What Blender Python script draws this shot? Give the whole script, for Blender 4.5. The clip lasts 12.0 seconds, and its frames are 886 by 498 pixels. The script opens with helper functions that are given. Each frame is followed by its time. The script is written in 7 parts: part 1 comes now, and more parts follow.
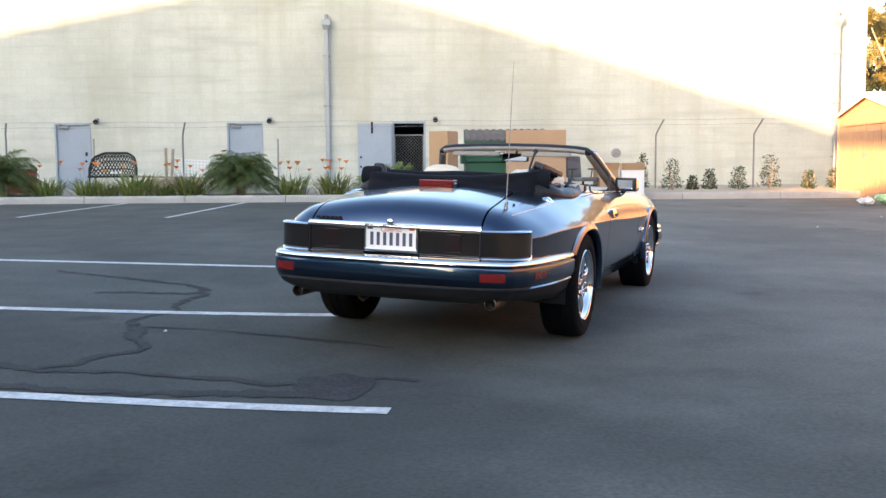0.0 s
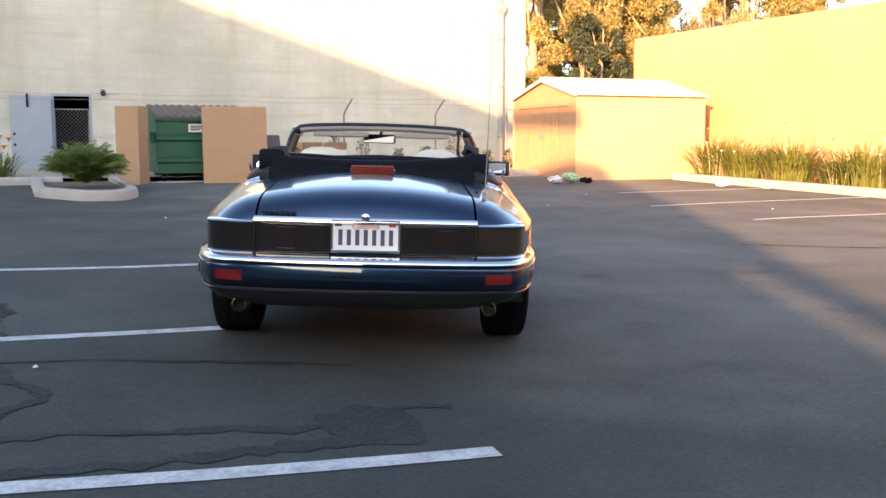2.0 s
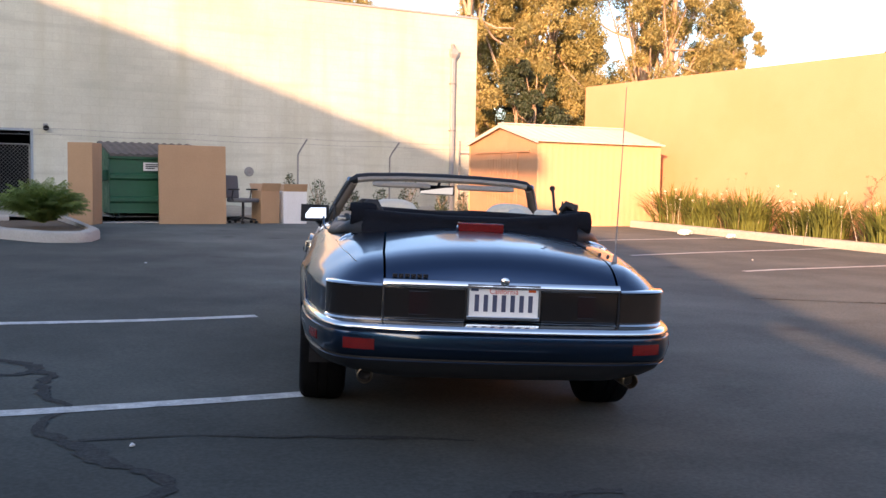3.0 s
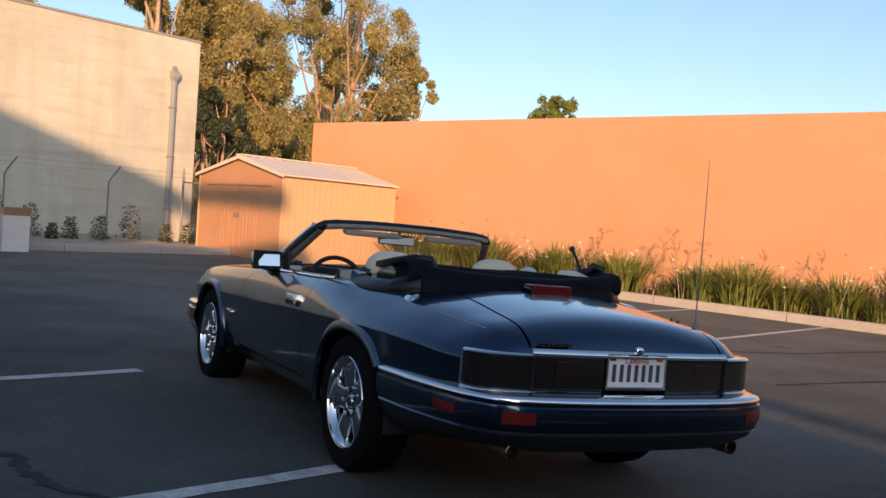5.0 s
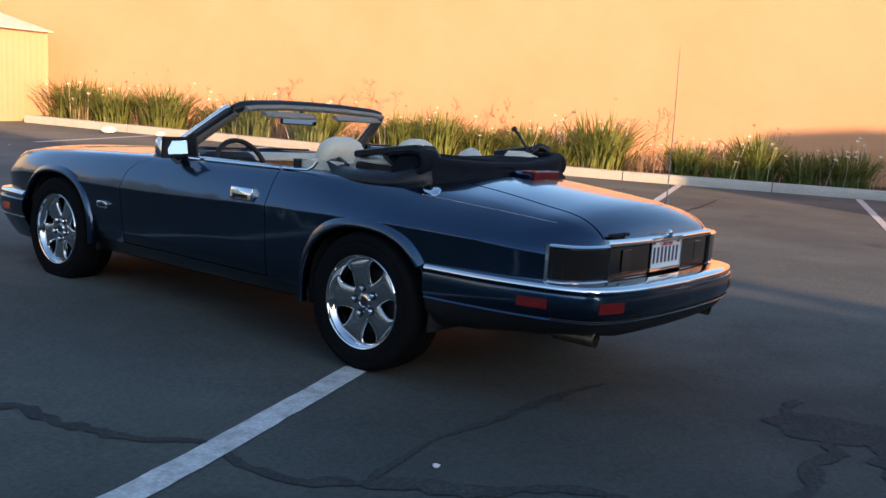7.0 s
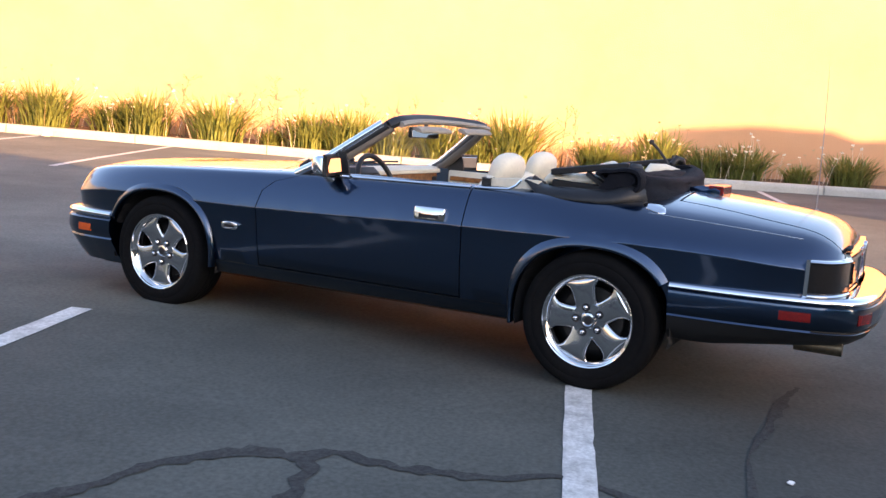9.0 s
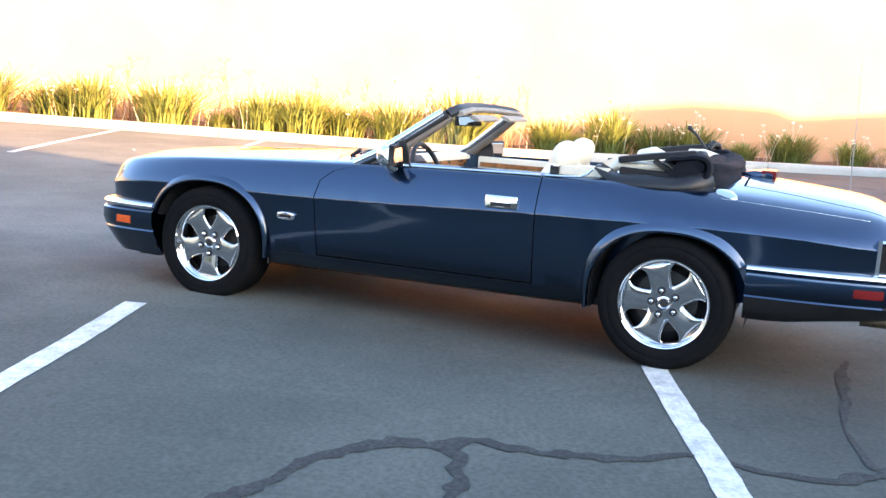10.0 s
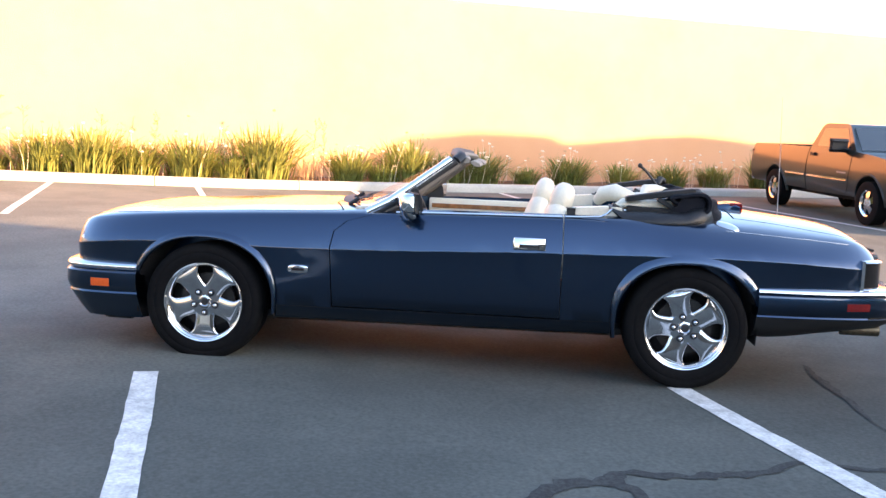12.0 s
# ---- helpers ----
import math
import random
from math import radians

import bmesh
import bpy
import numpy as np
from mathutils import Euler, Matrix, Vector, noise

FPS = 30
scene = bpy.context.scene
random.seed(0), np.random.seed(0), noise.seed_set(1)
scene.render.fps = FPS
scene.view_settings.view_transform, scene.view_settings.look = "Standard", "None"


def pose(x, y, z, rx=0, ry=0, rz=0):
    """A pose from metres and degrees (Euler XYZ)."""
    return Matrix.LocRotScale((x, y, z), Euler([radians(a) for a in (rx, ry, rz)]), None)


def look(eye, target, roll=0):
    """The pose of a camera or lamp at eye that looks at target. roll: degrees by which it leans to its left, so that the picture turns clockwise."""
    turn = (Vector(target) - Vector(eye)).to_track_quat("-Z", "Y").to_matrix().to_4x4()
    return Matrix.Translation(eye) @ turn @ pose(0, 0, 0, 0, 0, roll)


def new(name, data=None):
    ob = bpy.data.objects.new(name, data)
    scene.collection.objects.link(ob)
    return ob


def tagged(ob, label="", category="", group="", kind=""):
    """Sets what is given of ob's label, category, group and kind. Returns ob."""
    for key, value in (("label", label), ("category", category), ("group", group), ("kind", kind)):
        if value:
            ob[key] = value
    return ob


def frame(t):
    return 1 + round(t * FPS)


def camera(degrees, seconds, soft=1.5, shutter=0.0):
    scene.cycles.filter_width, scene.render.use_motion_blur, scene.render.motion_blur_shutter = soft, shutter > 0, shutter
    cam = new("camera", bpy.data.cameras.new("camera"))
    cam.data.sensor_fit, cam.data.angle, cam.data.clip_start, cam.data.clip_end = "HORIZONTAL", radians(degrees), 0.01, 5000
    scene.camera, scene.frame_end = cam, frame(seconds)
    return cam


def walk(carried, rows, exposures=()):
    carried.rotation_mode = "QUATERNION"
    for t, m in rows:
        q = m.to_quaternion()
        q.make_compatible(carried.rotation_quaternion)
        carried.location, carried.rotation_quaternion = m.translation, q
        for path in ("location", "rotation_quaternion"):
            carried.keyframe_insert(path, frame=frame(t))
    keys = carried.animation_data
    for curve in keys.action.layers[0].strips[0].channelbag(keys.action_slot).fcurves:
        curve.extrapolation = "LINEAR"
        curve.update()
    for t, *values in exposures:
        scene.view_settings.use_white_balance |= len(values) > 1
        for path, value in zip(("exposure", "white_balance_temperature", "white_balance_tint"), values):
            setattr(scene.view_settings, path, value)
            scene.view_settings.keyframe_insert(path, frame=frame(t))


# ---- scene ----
cam = camera(49.4, 12.0)
PATH = [
    (0, (-0.193, -6.271, 1.016), (-0.147, -4.279, 0.846), -0.4),
    (0.5, (-0.633, -6.04, 1.036), (-0.432, -4.061, 0.834), -0.1),
    (1, (-1.067, -5.82, 1.042), (-0.648, -3.871, 0.882), -1.3),
    (1.5, (-1.421, -5.48, 1.041), (-0.829, -3.582, 0.833), 0.5),
    (2, (-1.813, -5.174, 1.056), (-1.005, -3.358, 0.837), -0.1),
    (2.5, (-2.214, -4.826, 1.101), (-1.364, -3.023, 0.934), 1.1),
    (3, (-2.555, -4.445, 1.128), (-1.585, -2.702, 0.993), 1.0),
    (3.5, (-2.953, -4.155, 1.169), (-1.792, -2.53, 1.05), 0.4),
    (5.3, (-4.199, -2.71, 1.18), (-2.62, -1.485, 1.087), 3.2),
    (5.5, (-4.357, -2.529, 1.224), (-2.757, -1.34, 1.057), 2.2),
    (6, (-4.486, -2.052, 1.204), (-2.77, -1.044, 1.009), 0.7),
    (6.5, (-4.611, -1.653, 1.244), (-2.785, -0.876, 0.996), 4.5),
    (6.7, (-4.695, -1.495, 1.284), (-2.831, -0.832, 0.992), 4.1),
    (8.5, (-4.983, 0.134, 1.308), (-3.023, 0.409, 1.024), 2.5),
    (9, (-5.107, 0.611, 1.319), (-3.139, 0.772, 1.001), 3.3),
    (9.5, (-5.142, 0.916, 1.316), (-3.178, 1.111, 0.99), 3.8),
    (10, (-5.216, 1.405, 1.341), (-3.248, 1.381, 0.987), 3.1),
    (10.5, (-5.232, 1.693, 1.372), (-3.276, 1.413, 1.065), 3.3),
    (11, (-5.124, 2.096, 1.385), (-3.211, 1.594, 1.089), 2.2),
    (11.5, (-5.127, 2.539, 1.408), (-3.234, 1.949, 1.151), 3.5),
    (12, (-5.081, 3.01, 1.389), (-3.192, 2.413, 1.113), 2.3),
]

EXPOSURES = [(0.0, 1.70, 6800, 13), (1.5, 1.42, 6900, 16), (2.5, 1.25, 6700, 18), (3.0, 0.86, 6450, 20), (3.7, 0.25, 6200, 16), (5.5, -0.2, 6100, 12), (6.5, 0.28, 5700, 6), (8.5, 1.25, 6750, 26), (9.0, 1.68, 7050, 22), (9.5, 2.2, 7050, 20), (10.0, 2.55, 6600, 13), (10.5, 2.5, 6450, 13), (11.0, 2.3, 6550, 15), (12.0, 2.17, 6750, 17)]
walk(cam, [(t, look(eye, target, roll)) for t, eye, target, roll in PATH], EXPOSURES)

# ---- world and sun ----
SUN_AZ, SUN_EL = 45.0, 13.0         # the sunlight travels towards +x, +y, low over the ground
world = bpy.data.worlds.new("sky_world")
scene.world = world
world.use_nodes = True
wn = world.node_tree.nodes
sky = wn.new("ShaderNodeTexSky")
sky.sky_type = "NISHITA"
sky.sun_disc = False
sky.sun_elevation = radians(SUN_EL)
sky.sun_rotation = radians(180 + SUN_AZ)
sky.air_density, sky.dust_density, sky.ozone_density = 1.0, 1.3, 1.5
wn["Background"].inputs["Strength"].default_value = 0.225
world.node_tree.links.new(sky.outputs[0], wn["Background"].inputs["Color"])
sun_data = bpy.data.lights.new("sun", "SUN")
sun_data.energy, sun_data.angle, sun_data.color = 7.5, radians(0.35), (1.0, 0.548, 0.26)
sun = new("sun", sun_data)
sx, sy, sz = math.sin(radians(SUN_AZ)), math.cos(radians(SUN_AZ)), -math.tan(radians(SUN_EL))
sun.matrix_basis = look((-30, -30, 8), (-30 + sx, -30 + sy, 8 + sz))


# ---- helpers of this scene ----
def ground_z(x, y):
    """The lot is level under the car, climbs about two per cent towards the buildings and a little towards the west."""
    v = min(y, 24.0) - 1.0
    rise = 0.0105 * (v + math.sqrt(v * v + 1.0)) - 0.0043
    w = max(-4.5, x) + 1.0
    left = 0.5 * (math.sqrt(w * w + 0.25) - w) * max(0.0, min(1.0, (9.0 - y) / 5.0))
    # a shallow dip to the right of the car
    side = 0.927 * x - 0.375 * y + 0.76
    dip = 0.030 * max(0.0, min(side, 1.9)) * max(0.0, min(1.0, (6.0 - side) / 4.0)) * max(0.0, min(1.0, (9.0 - y) / 4.0)) * max(0.0, min(1.0, (y + 2.4) / 1.6))
    return rise + 0.026 * (left - 0.06) - dip


def mesh_of(name, bm, material=None, smooth=None):
    me = bpy.data.meshes.new(name)
    bmesh.ops.recalc_face_normals(bm, faces=bm.faces)
    bm.to_mesh(me)
    bm.free()
    for m in (material if isinstance(material, (list, tuple)) else [material]):
        if m:
            me.materials.append(m)
    if smooth is not None:
        me.shade_smooth()
        me.set_sharp_from_angle(angle=radians(smooth))
    return me


def thing(name, label="", category="", group="", at=None, kind=""):
    ob = new(name)
    ob.empty_display_size = 0.2
    if at is not None:
        ob.matrix_basis = at
    return tagged(ob, label, category, group, kind)


def part(name, bm, material, parent, label="", smooth=None, at=None):
    ob = new(name, mesh_of(name, bm, material, smooth))
    ob.parent = parent
    if at is not None:
        ob.matrix_basis = at
    return tagged(ob, label)


def solid(name, bm, material, label="", category="", group="", kind="", smooth=None, at=None):
    """A thing that is one mesh."""
    ob = new(name, mesh_of(name, bm, material, smooth))
    if at is not None:
        ob.matrix_basis = at
    return tagged(ob, label, category, group, kind)


def box(bm, x0, x1, y0, y1, z0, z1, bevel=0.0, m=None, mat=0):
    made = bmesh.ops.create_cube(bm, size=1.0)["verts"]
    for v in made:
        v.co = Vector((x0 + (v.co.x + 0.5) * (x1 - x0), y0 + (v.co.y + 0.5) * (y1 - y0), z0 + (v.co.z + 0.5) * (z1 - z0)))
    faces = {f for v in made for f in v.link_faces}
    for f in faces:
        f.material_index = mat
    if bevel:
        edges = list({e for v in made for e in v.link_edges})
        got = bmesh.ops.bevel(bm, geom=edges, offset=bevel, segments=2, profile=0.5, affect="EDGES", clamp_overlap=True)
        made = list({v for f in got["faces"] for v in f.verts} | {v for v in made if v.is_valid})
    if m is not None:
        bmesh.ops.transform(bm, matrix=m, verts=made)
    return made


def boxed(*args, **kw):
    bm = bmesh.new()
    box(bm, *args, **kw)
    return bm


def tube(bm, path, radius, sides=8, cap=True, flat=1.0):
    """A round bar along a polyline; radius may be a list."""
    path = [Vector(p) for p in path]
    n = len(path)
    radii = radius if isinstance(radius, (list, tuple)) else [radius] * n
    rings = []
    ref = Vector((0, 0, 1))
    for i, p in enumerate(path):
        d = (path[min(i + 1, n - 1)] - path[max(i - 1, 0)]).normalized()
        side = d.cross(ref)
        if side.length < 1e-3:
            side = d.cross(Vector((0, 1, 0)))
        side.normalize()
        up = side.cross(d)
        rings.append([bm.verts.new(p + radii[i] * (math.cos(a) * side + flat * math.sin(a) * up)) for a in (2 * math.pi * k / sides for k in range(sides))])
    for a, b in zip(rings, rings[1:]):
        for k in range(sides):
            bm.faces.new((a[k], a[(k + 1) % sides], b[(k + 1) % sides], b[k]))
    if cap:
        bm.faces.new(rings[0][::-1])
        bm.faces.new(rings[-1])
    return bm


def lathe(bm, profile, sides=32, axis="x", closed=False):
    """Turns (along, radius) pairs round the axis."""
    rings = []
    for along, r in profile:
        ring = []
        for k in range(sides):
            a = 2 * math.pi * k / sides
            c, s = r * math.cos(a), r * math.sin(a)
            ring.append(bm.verts.new({"x": (along, c, s), "y": (c, along, s), "z": (c, s, along)}[axis]))
        rings.append(ring)
    pairs = list(zip(rings, rings[1:])) + ([(rings[-1], rings[0])] if closed else [])
    for a, b in pairs:
        for k in range(sides):
            bm.faces.new((a[k], a[(k + 1) % sides], b[(k + 1) % sides], b[k]))
    if not closed:
        bm.faces.new(rings[0])
        bm.faces.new(rings[-1])
    return bm


def loft(bm, loops, closed=True, cap=True):
    """Joins rows of points, each row with the same count."""
    rows = [[bm.verts.new(p) for p in row] for row in loops]
    n = len(rows[0])
    for a, b in zip(rows, rows[1:]):
        for k in range(n if closed else n - 1):
            bm.faces.new((a[k], a[(k + 1) % n], b[(k + 1) % n], b[k]))
    if cap and closed:
        bm.faces.new(rows[0][::-1])
        bm.faces.new(rows[-1])
    return bm


def prism(bm, outline, axis, lo, hi):
    """Extrudes a 2D outline along an axis."""
    def put(u, v, w):
        return {"x": (w, u, v), "y": (u, w, v), "z": (u, v, w)}[axis]
    a = [bm.verts.new(put(u, v, lo)) for u, v in outline]
    b = [bm.verts.new(put(u, v, hi)) for u, v in outline]
    n = len(a)
    for k in range(n):
        bm.faces.new((a[k], a[(k + 1) % n], b[(k + 1) % n], b[k]))
    bm.faces.new(a[::-1])
    bm.faces.new(b)
    return bm


def curve_at(keys, v):
    """A smooth value from (position, value) keys."""
    if v <= keys[0][0]:
        return keys[0][1]
    for i in range(len(keys) - 1):
        (a, p), (b, q) = keys[i], keys[i + 1]
        if v <= b:
            pa = (q - keys[i - 1][1]) / (b - keys[i - 1][0]) if i else (q - p) / (b - a)
            qb = (keys[i + 2][1] - p) / (keys[i + 2][0] - a) if i + 2 < len(keys) else (q - p) / (b - a)
            u = (v - a) / (b - a)
            h = b - a
            return (2*u**3 - 3*u*u + 1) * p + (u**3 - 2*u*u + u) * h * pa + (3*u*u - 2*u**3) * q + (u**3 - u*u) * h * qb
    return keys[-1][1]


# ---- materials ----
def material(name, color, rough=0.6, metal=0.0, grain=0.0, grain_scale=40.0, blotch=0.0, blotch_scale=2.0, bump=0.0, bump_scale=60.0,
             coat=0.0, color2=None, rough_vary=0.0, stretch=(1, 1, 1), spread=0.0, transmission=0.0, sheen=0.0, emission=0.0):
    """A surface with fine grain, broad blotches and fine relief, in metres of the object."""
    mt = bpy.data.materials.new(name)
    mt.use_nodes = True
    nt = mt.node_tree
    n, l = nt.nodes, nt.links
    p = n["Principled BSDF"]
    p.inputs["Roughness"].default_value = rough
    p.inputs["Metallic"].default_value = metal
    p.inputs["Coat Weight"].default_value = coat
    p.inputs["Coat Roughness"].default_value = 0.04
    p.inputs["Transmission Weight"].default_value = transmission
    p.inputs["Sheen Weight"].default_value = sheen
    tc = n.new("ShaderNodeTexCoord")
    mp = n.new("ShaderNodeMapping")
    mp.inputs["Scale"].default_value = stretch
    l.new(tc.outputs["Object"], mp.inputs["Vector"])

    def noise_at(scale, detail=4.0):
        t = n.new("ShaderNodeTexNoise")
        t.inputs["Scale"].default_value = scale
        t.inputs["Detail"].default_value = detail
        t.inputs["Roughness"].default_value = 0.6
        l.new(mp.outputs[0], t.inputs["Vector"])
        return t.outputs["Fac"]

    rgb = n.new("ShaderNodeRGB")
    rgb.outputs[0].default_value = (*color, 1)
    out = rgb.outputs[0]

    def mixed(fac, a, b_color, blend="MIX"):
        m = n.new("ShaderNodeMix")
        m.data_type, m.blend_type = "RGBA", blend
        l.new(fac, m.inputs[0])
        l.new(a, m.inputs[6])
        m.inputs[7].default_value = (*b_color, 1)
        return m.outputs[2]

    def ramp(fac, lo, hi, a=0.0, b=1.0):
        r = n.new("ShaderNodeMapRange")
        r.inputs[1].default_value, r.inputs[2].default_value = lo, hi
        r.inputs[3].default_value, r.inputs[4].default_value = a, b
        l.new(fac, r.inputs[0])
        return r.outputs[0]

    if blotch:
        dark = color2 or tuple(c * 0.55 for c in color)
        out = mixed(ramp(noise_at(blotch_scale, 6), 0.42, 0.68, 0, blotch), out, dark)
    if grain:
        g = n.new("ShaderNodeHueSaturation")
        l.new(ramp(noise_at(grain_scale, 3), 0.3, 0.7, 1 - grain, 1 + grain), g.inputs["Value"])
        l.new(out, g.inputs["Color"])
        out = g.outputs[0]
    if spread:
        oi = n.new("ShaderNodeObjectInfo")
        g = n.new("ShaderNodeHueSaturation")
        l.new(ramp(oi.outputs["Random"], 0, 1, 1 - spread, 1 + spread), g.inputs["Value"])
        l.new(out, g.inputs["Color"])
        out = g.outputs[0]
    l.new(out, p.inputs["Base Color"])
    if rough_vary:
        l.new(ramp(noise_at(blotch_scale * 3, 4), 0.3, 0.7, max(0.0, rough - rough_vary), min(1.0, rough + rough_vary)), p.inputs["Roughness"])
    if bump:
        b = n.new("ShaderNodeBump")
        b.inputs["Strength"].default_value = bump
        b.inputs["Distance"].default_value = 0.01
        l.new(noise_at(bump_scale, 3), b.inputs["Height"])
        l.new(b.outputs[0], p.inputs["Normal"])
    if emission:
        p.inputs["Emission Color"].default_value = (*color, 1)
        p.inputs["Emission Strength"].default_value = emission
    return mt


def asphalt_material():
    mt = material("asphalt", (0.061, 0.068, 0.063), 0.92, grain=0.22, grain_scale=48, blotch=0.9, blotch_scale=0.55, color2=(0.094, 0.102, 0.093), bump=0.08, bump_scale=170, rough_vary=0.12)
    nt = mt.node_tree
    n, l = nt.nodes, nt.links
    p = n["Principled BSDF"]
    p.inputs["Specular IOR Level"].default_value = 0.22
    base = p.inputs["Base Color"].links[0].from_socket
    tc = n.new("ShaderNodeTexCoord")
    # dark oil drips and worn streaks
    v = n.new("ShaderNodeTexVoronoi")
    v.inputs["Scale"].default_value = 0.75
    l.new(tc.outputs["Object"], v.inputs["Vector"])
    warp = n.new("ShaderNodeTexNoise")
    warp.inputs["Scale"].default_value = 5.0
    l.new(tc.outputs["Object"], warp.inputs["Vector"])
    add = n.new("ShaderNodeMath")
    add.operation = "MULTIPLY_ADD"
    add.inputs[1].default_value = 0.16
    l.new(warp.outputs["Fac"], add.inputs[0])
    l.new(v.outputs["Distance"], add.inputs[2])
    r = n.new("ShaderNodeMapRange")
    r.inputs[1].default_value, r.inputs[2].default_value, r.inputs[3].default_value, r.inputs[4].default_value = 0.11, 0.22, 0.65, 0.0
    l.new(add.outputs[0], r.inputs[0])
    m = n.new("ShaderNodeMix")
    m.data_type = "RGBA"
    l.new(r.outputs[0], m.inputs[0])
    l.new(base, m.inputs[6])
    m.inputs[7].default_value = (0.032, 0.034, 0.034, 1)
    # darker towards the west, paler towards the east, with a noisy edge
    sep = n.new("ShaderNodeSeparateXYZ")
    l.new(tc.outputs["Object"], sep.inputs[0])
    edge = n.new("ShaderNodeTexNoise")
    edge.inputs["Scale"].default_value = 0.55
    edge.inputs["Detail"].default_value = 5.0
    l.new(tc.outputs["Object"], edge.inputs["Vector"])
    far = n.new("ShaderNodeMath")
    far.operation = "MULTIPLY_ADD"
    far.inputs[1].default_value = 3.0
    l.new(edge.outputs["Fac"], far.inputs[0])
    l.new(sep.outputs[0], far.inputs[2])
    east_tone = n.new("ShaderNodeMapRange")
    east_tone.interpolation_type = "SMOOTHSTEP"
    east_tone.inputs[1].default_value, east_tone.inputs[2].default_value, east_tone.inputs[3].default_value, east_tone.inputs[4].default_value = 0.9, 3.9, 0.88, 1.52
    l.new(far.outputs[0], east_tone.inputs[0])
    # slightly darker towards the south, paler towards the north
    northing = n.new("ShaderNodeMath")
    northing.operation = "MULTIPLY_ADD"
    northing.inputs[1].default_value = 1.6
    l.new(edge.outputs["Fac"], northing.inputs[0])
    l.new(sep.outputs[1], northing.inputs[2])
    north_tone = n.new("ShaderNodeMapRange")
    north_tone.interpolation_type = "SMOOTHSTEP"
    north_tone.inputs[1].default_value, north_tone.inputs[2].default_value, north_tone.inputs[3].default_value, north_tone.inputs[4].default_value = -0.2, 2.6, 0.90, 1.14
    l.new(northing.outputs[0], north_tone.inputs[0])
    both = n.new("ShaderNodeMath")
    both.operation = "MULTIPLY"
    l.new(east_tone.outputs[0], both.inputs[0])
    l.new(north_tone.outputs[0], both.inputs[1])
    # both position ramps scale the value of the base colour
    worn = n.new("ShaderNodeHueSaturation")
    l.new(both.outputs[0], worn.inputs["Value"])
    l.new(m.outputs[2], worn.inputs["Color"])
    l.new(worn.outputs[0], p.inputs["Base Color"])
    return mt


def block_wall_material(name, color, stain, joint=0.6):
    """Painted concrete blocks: faint courses 0.2 m high, damp stains and peeling paint."""
    mt = material(name, color, 0.85, grain=0.05, grain_scale=25, blotch=0.55, blotch_scale=0.45, color2=stain, bump=0.25, bump_scale=40)
    nt = mt.node_tree
    n, l = nt.nodes, nt.links
    p = n["Principled BSDF"]
    base = p.inputs["Base Color"].links[0].from_socket
    tc = n.new("ShaderNodeTexCoord")
    sep = n.new("ShaderNodeSeparateXYZ")
    l.new(tc.outputs["Object"], sep.inputs[0])
    com = n.new("ShaderNodeCombineXYZ")
    l.new(sep.outputs[0], com.inputs[0])
    l.new(sep.outputs[2], com.inputs[1])
    br = n.new("ShaderNodeTexBrick")
    br.inputs["Scale"].default_value = 1.0
    br.inputs["Brick Width"].default_value = 0.4
    br.inputs["Row Height"].default_value = 0.2
    br.inputs["Mortar Size"].default_value = 0.008
    br.inputs["Color1"].default_value = (1, 1, 1, 1)
    br.inputs["Color2"].default_value = (0.88, 0.88, 0.88, 1)
    br.inputs["Mortar"].default_value = (0.80, 0.78, 0.75, 1)
    l.new(com.outputs[0], br.inputs["Vector"])
    m = n.new("ShaderNodeMix")
    m.data_type, m.blend_type = "RGBA", "MULTIPLY"
    m.inputs[0].default_value = joint
    l.new(base, m.inputs[6])
    l.new(br.outputs["Color"], m.inputs[7])
    # horizontal weathering streaks
    mp = n.new("ShaderNodeMapping")
    mp.inputs["Scale"].default_value = (0.35, 0.35, 3.0)
    l.new(tc.outputs["Object"], mp.inputs["Vector"])
    ns = n.new("ShaderNodeTexNoise")
    ns.inputs["Scale"].default_value = 1.2
    ns.inputs["Detail"].default_value = 6
    l.new(mp.outputs[0], ns.inputs["Vector"])
    r = n.new("ShaderNodeMapRange")
    r.inputs[1].default_value, r.inputs[2].default_value, r.inputs[3].default_value, r.inputs[4].default_value = 0.52, 0.72, 0.0, 0.5
    l.new(ns.outputs["Fac"], r.inputs[0])
    m2 = n.new("ShaderNodeMix")
    m2.data_type = "RGBA"
    l.new(r.outputs[0], m2.inputs[0])
    l.new(m.outputs[2], m2.inputs[6])
    m2.inputs[7].default_value = (*stain, 1)
    # rain runs down from the parapet
    mp2 = n.new("ShaderNodeMapping")
    mp2.inputs["Scale"].default_value = (1.6, 1.6, 0.16)
    l.new(tc.outputs["Object"], mp2.inputs["Vector"])
    ns2 = n.new("ShaderNodeTexNoise")
    ns2.inputs["Scale"].default_value = 1.4
    ns2.inputs["Detail"].default_value = 7
    l.new(mp2.outputs[0], ns2.inputs["Vector"])
    r2 = n.new("ShaderNodeMapRange")
    r2.inputs[1].default_value, r2.inputs[2].default_value, r2.inputs[3].default_value, r2.inputs[4].default_value = 0.5, 0.75, 0.0, 0.5
    l.new(ns2.outputs["Fac"], r2.inputs[0])
    m3 = n.new("ShaderNodeMix")
    m3.data_type = "RGBA"
    l.new(r2.outputs[0], m3.inputs[0])
    l.new(m2.outputs[2], m3.inputs[6])
    m3.inputs[7].default_value = (stain[0] * 1.1, stain[1] * 1.05, stain[2] * 0.9, 1)
    l.new(m3.outputs[2], p.inputs["Base Color"])
    return mt


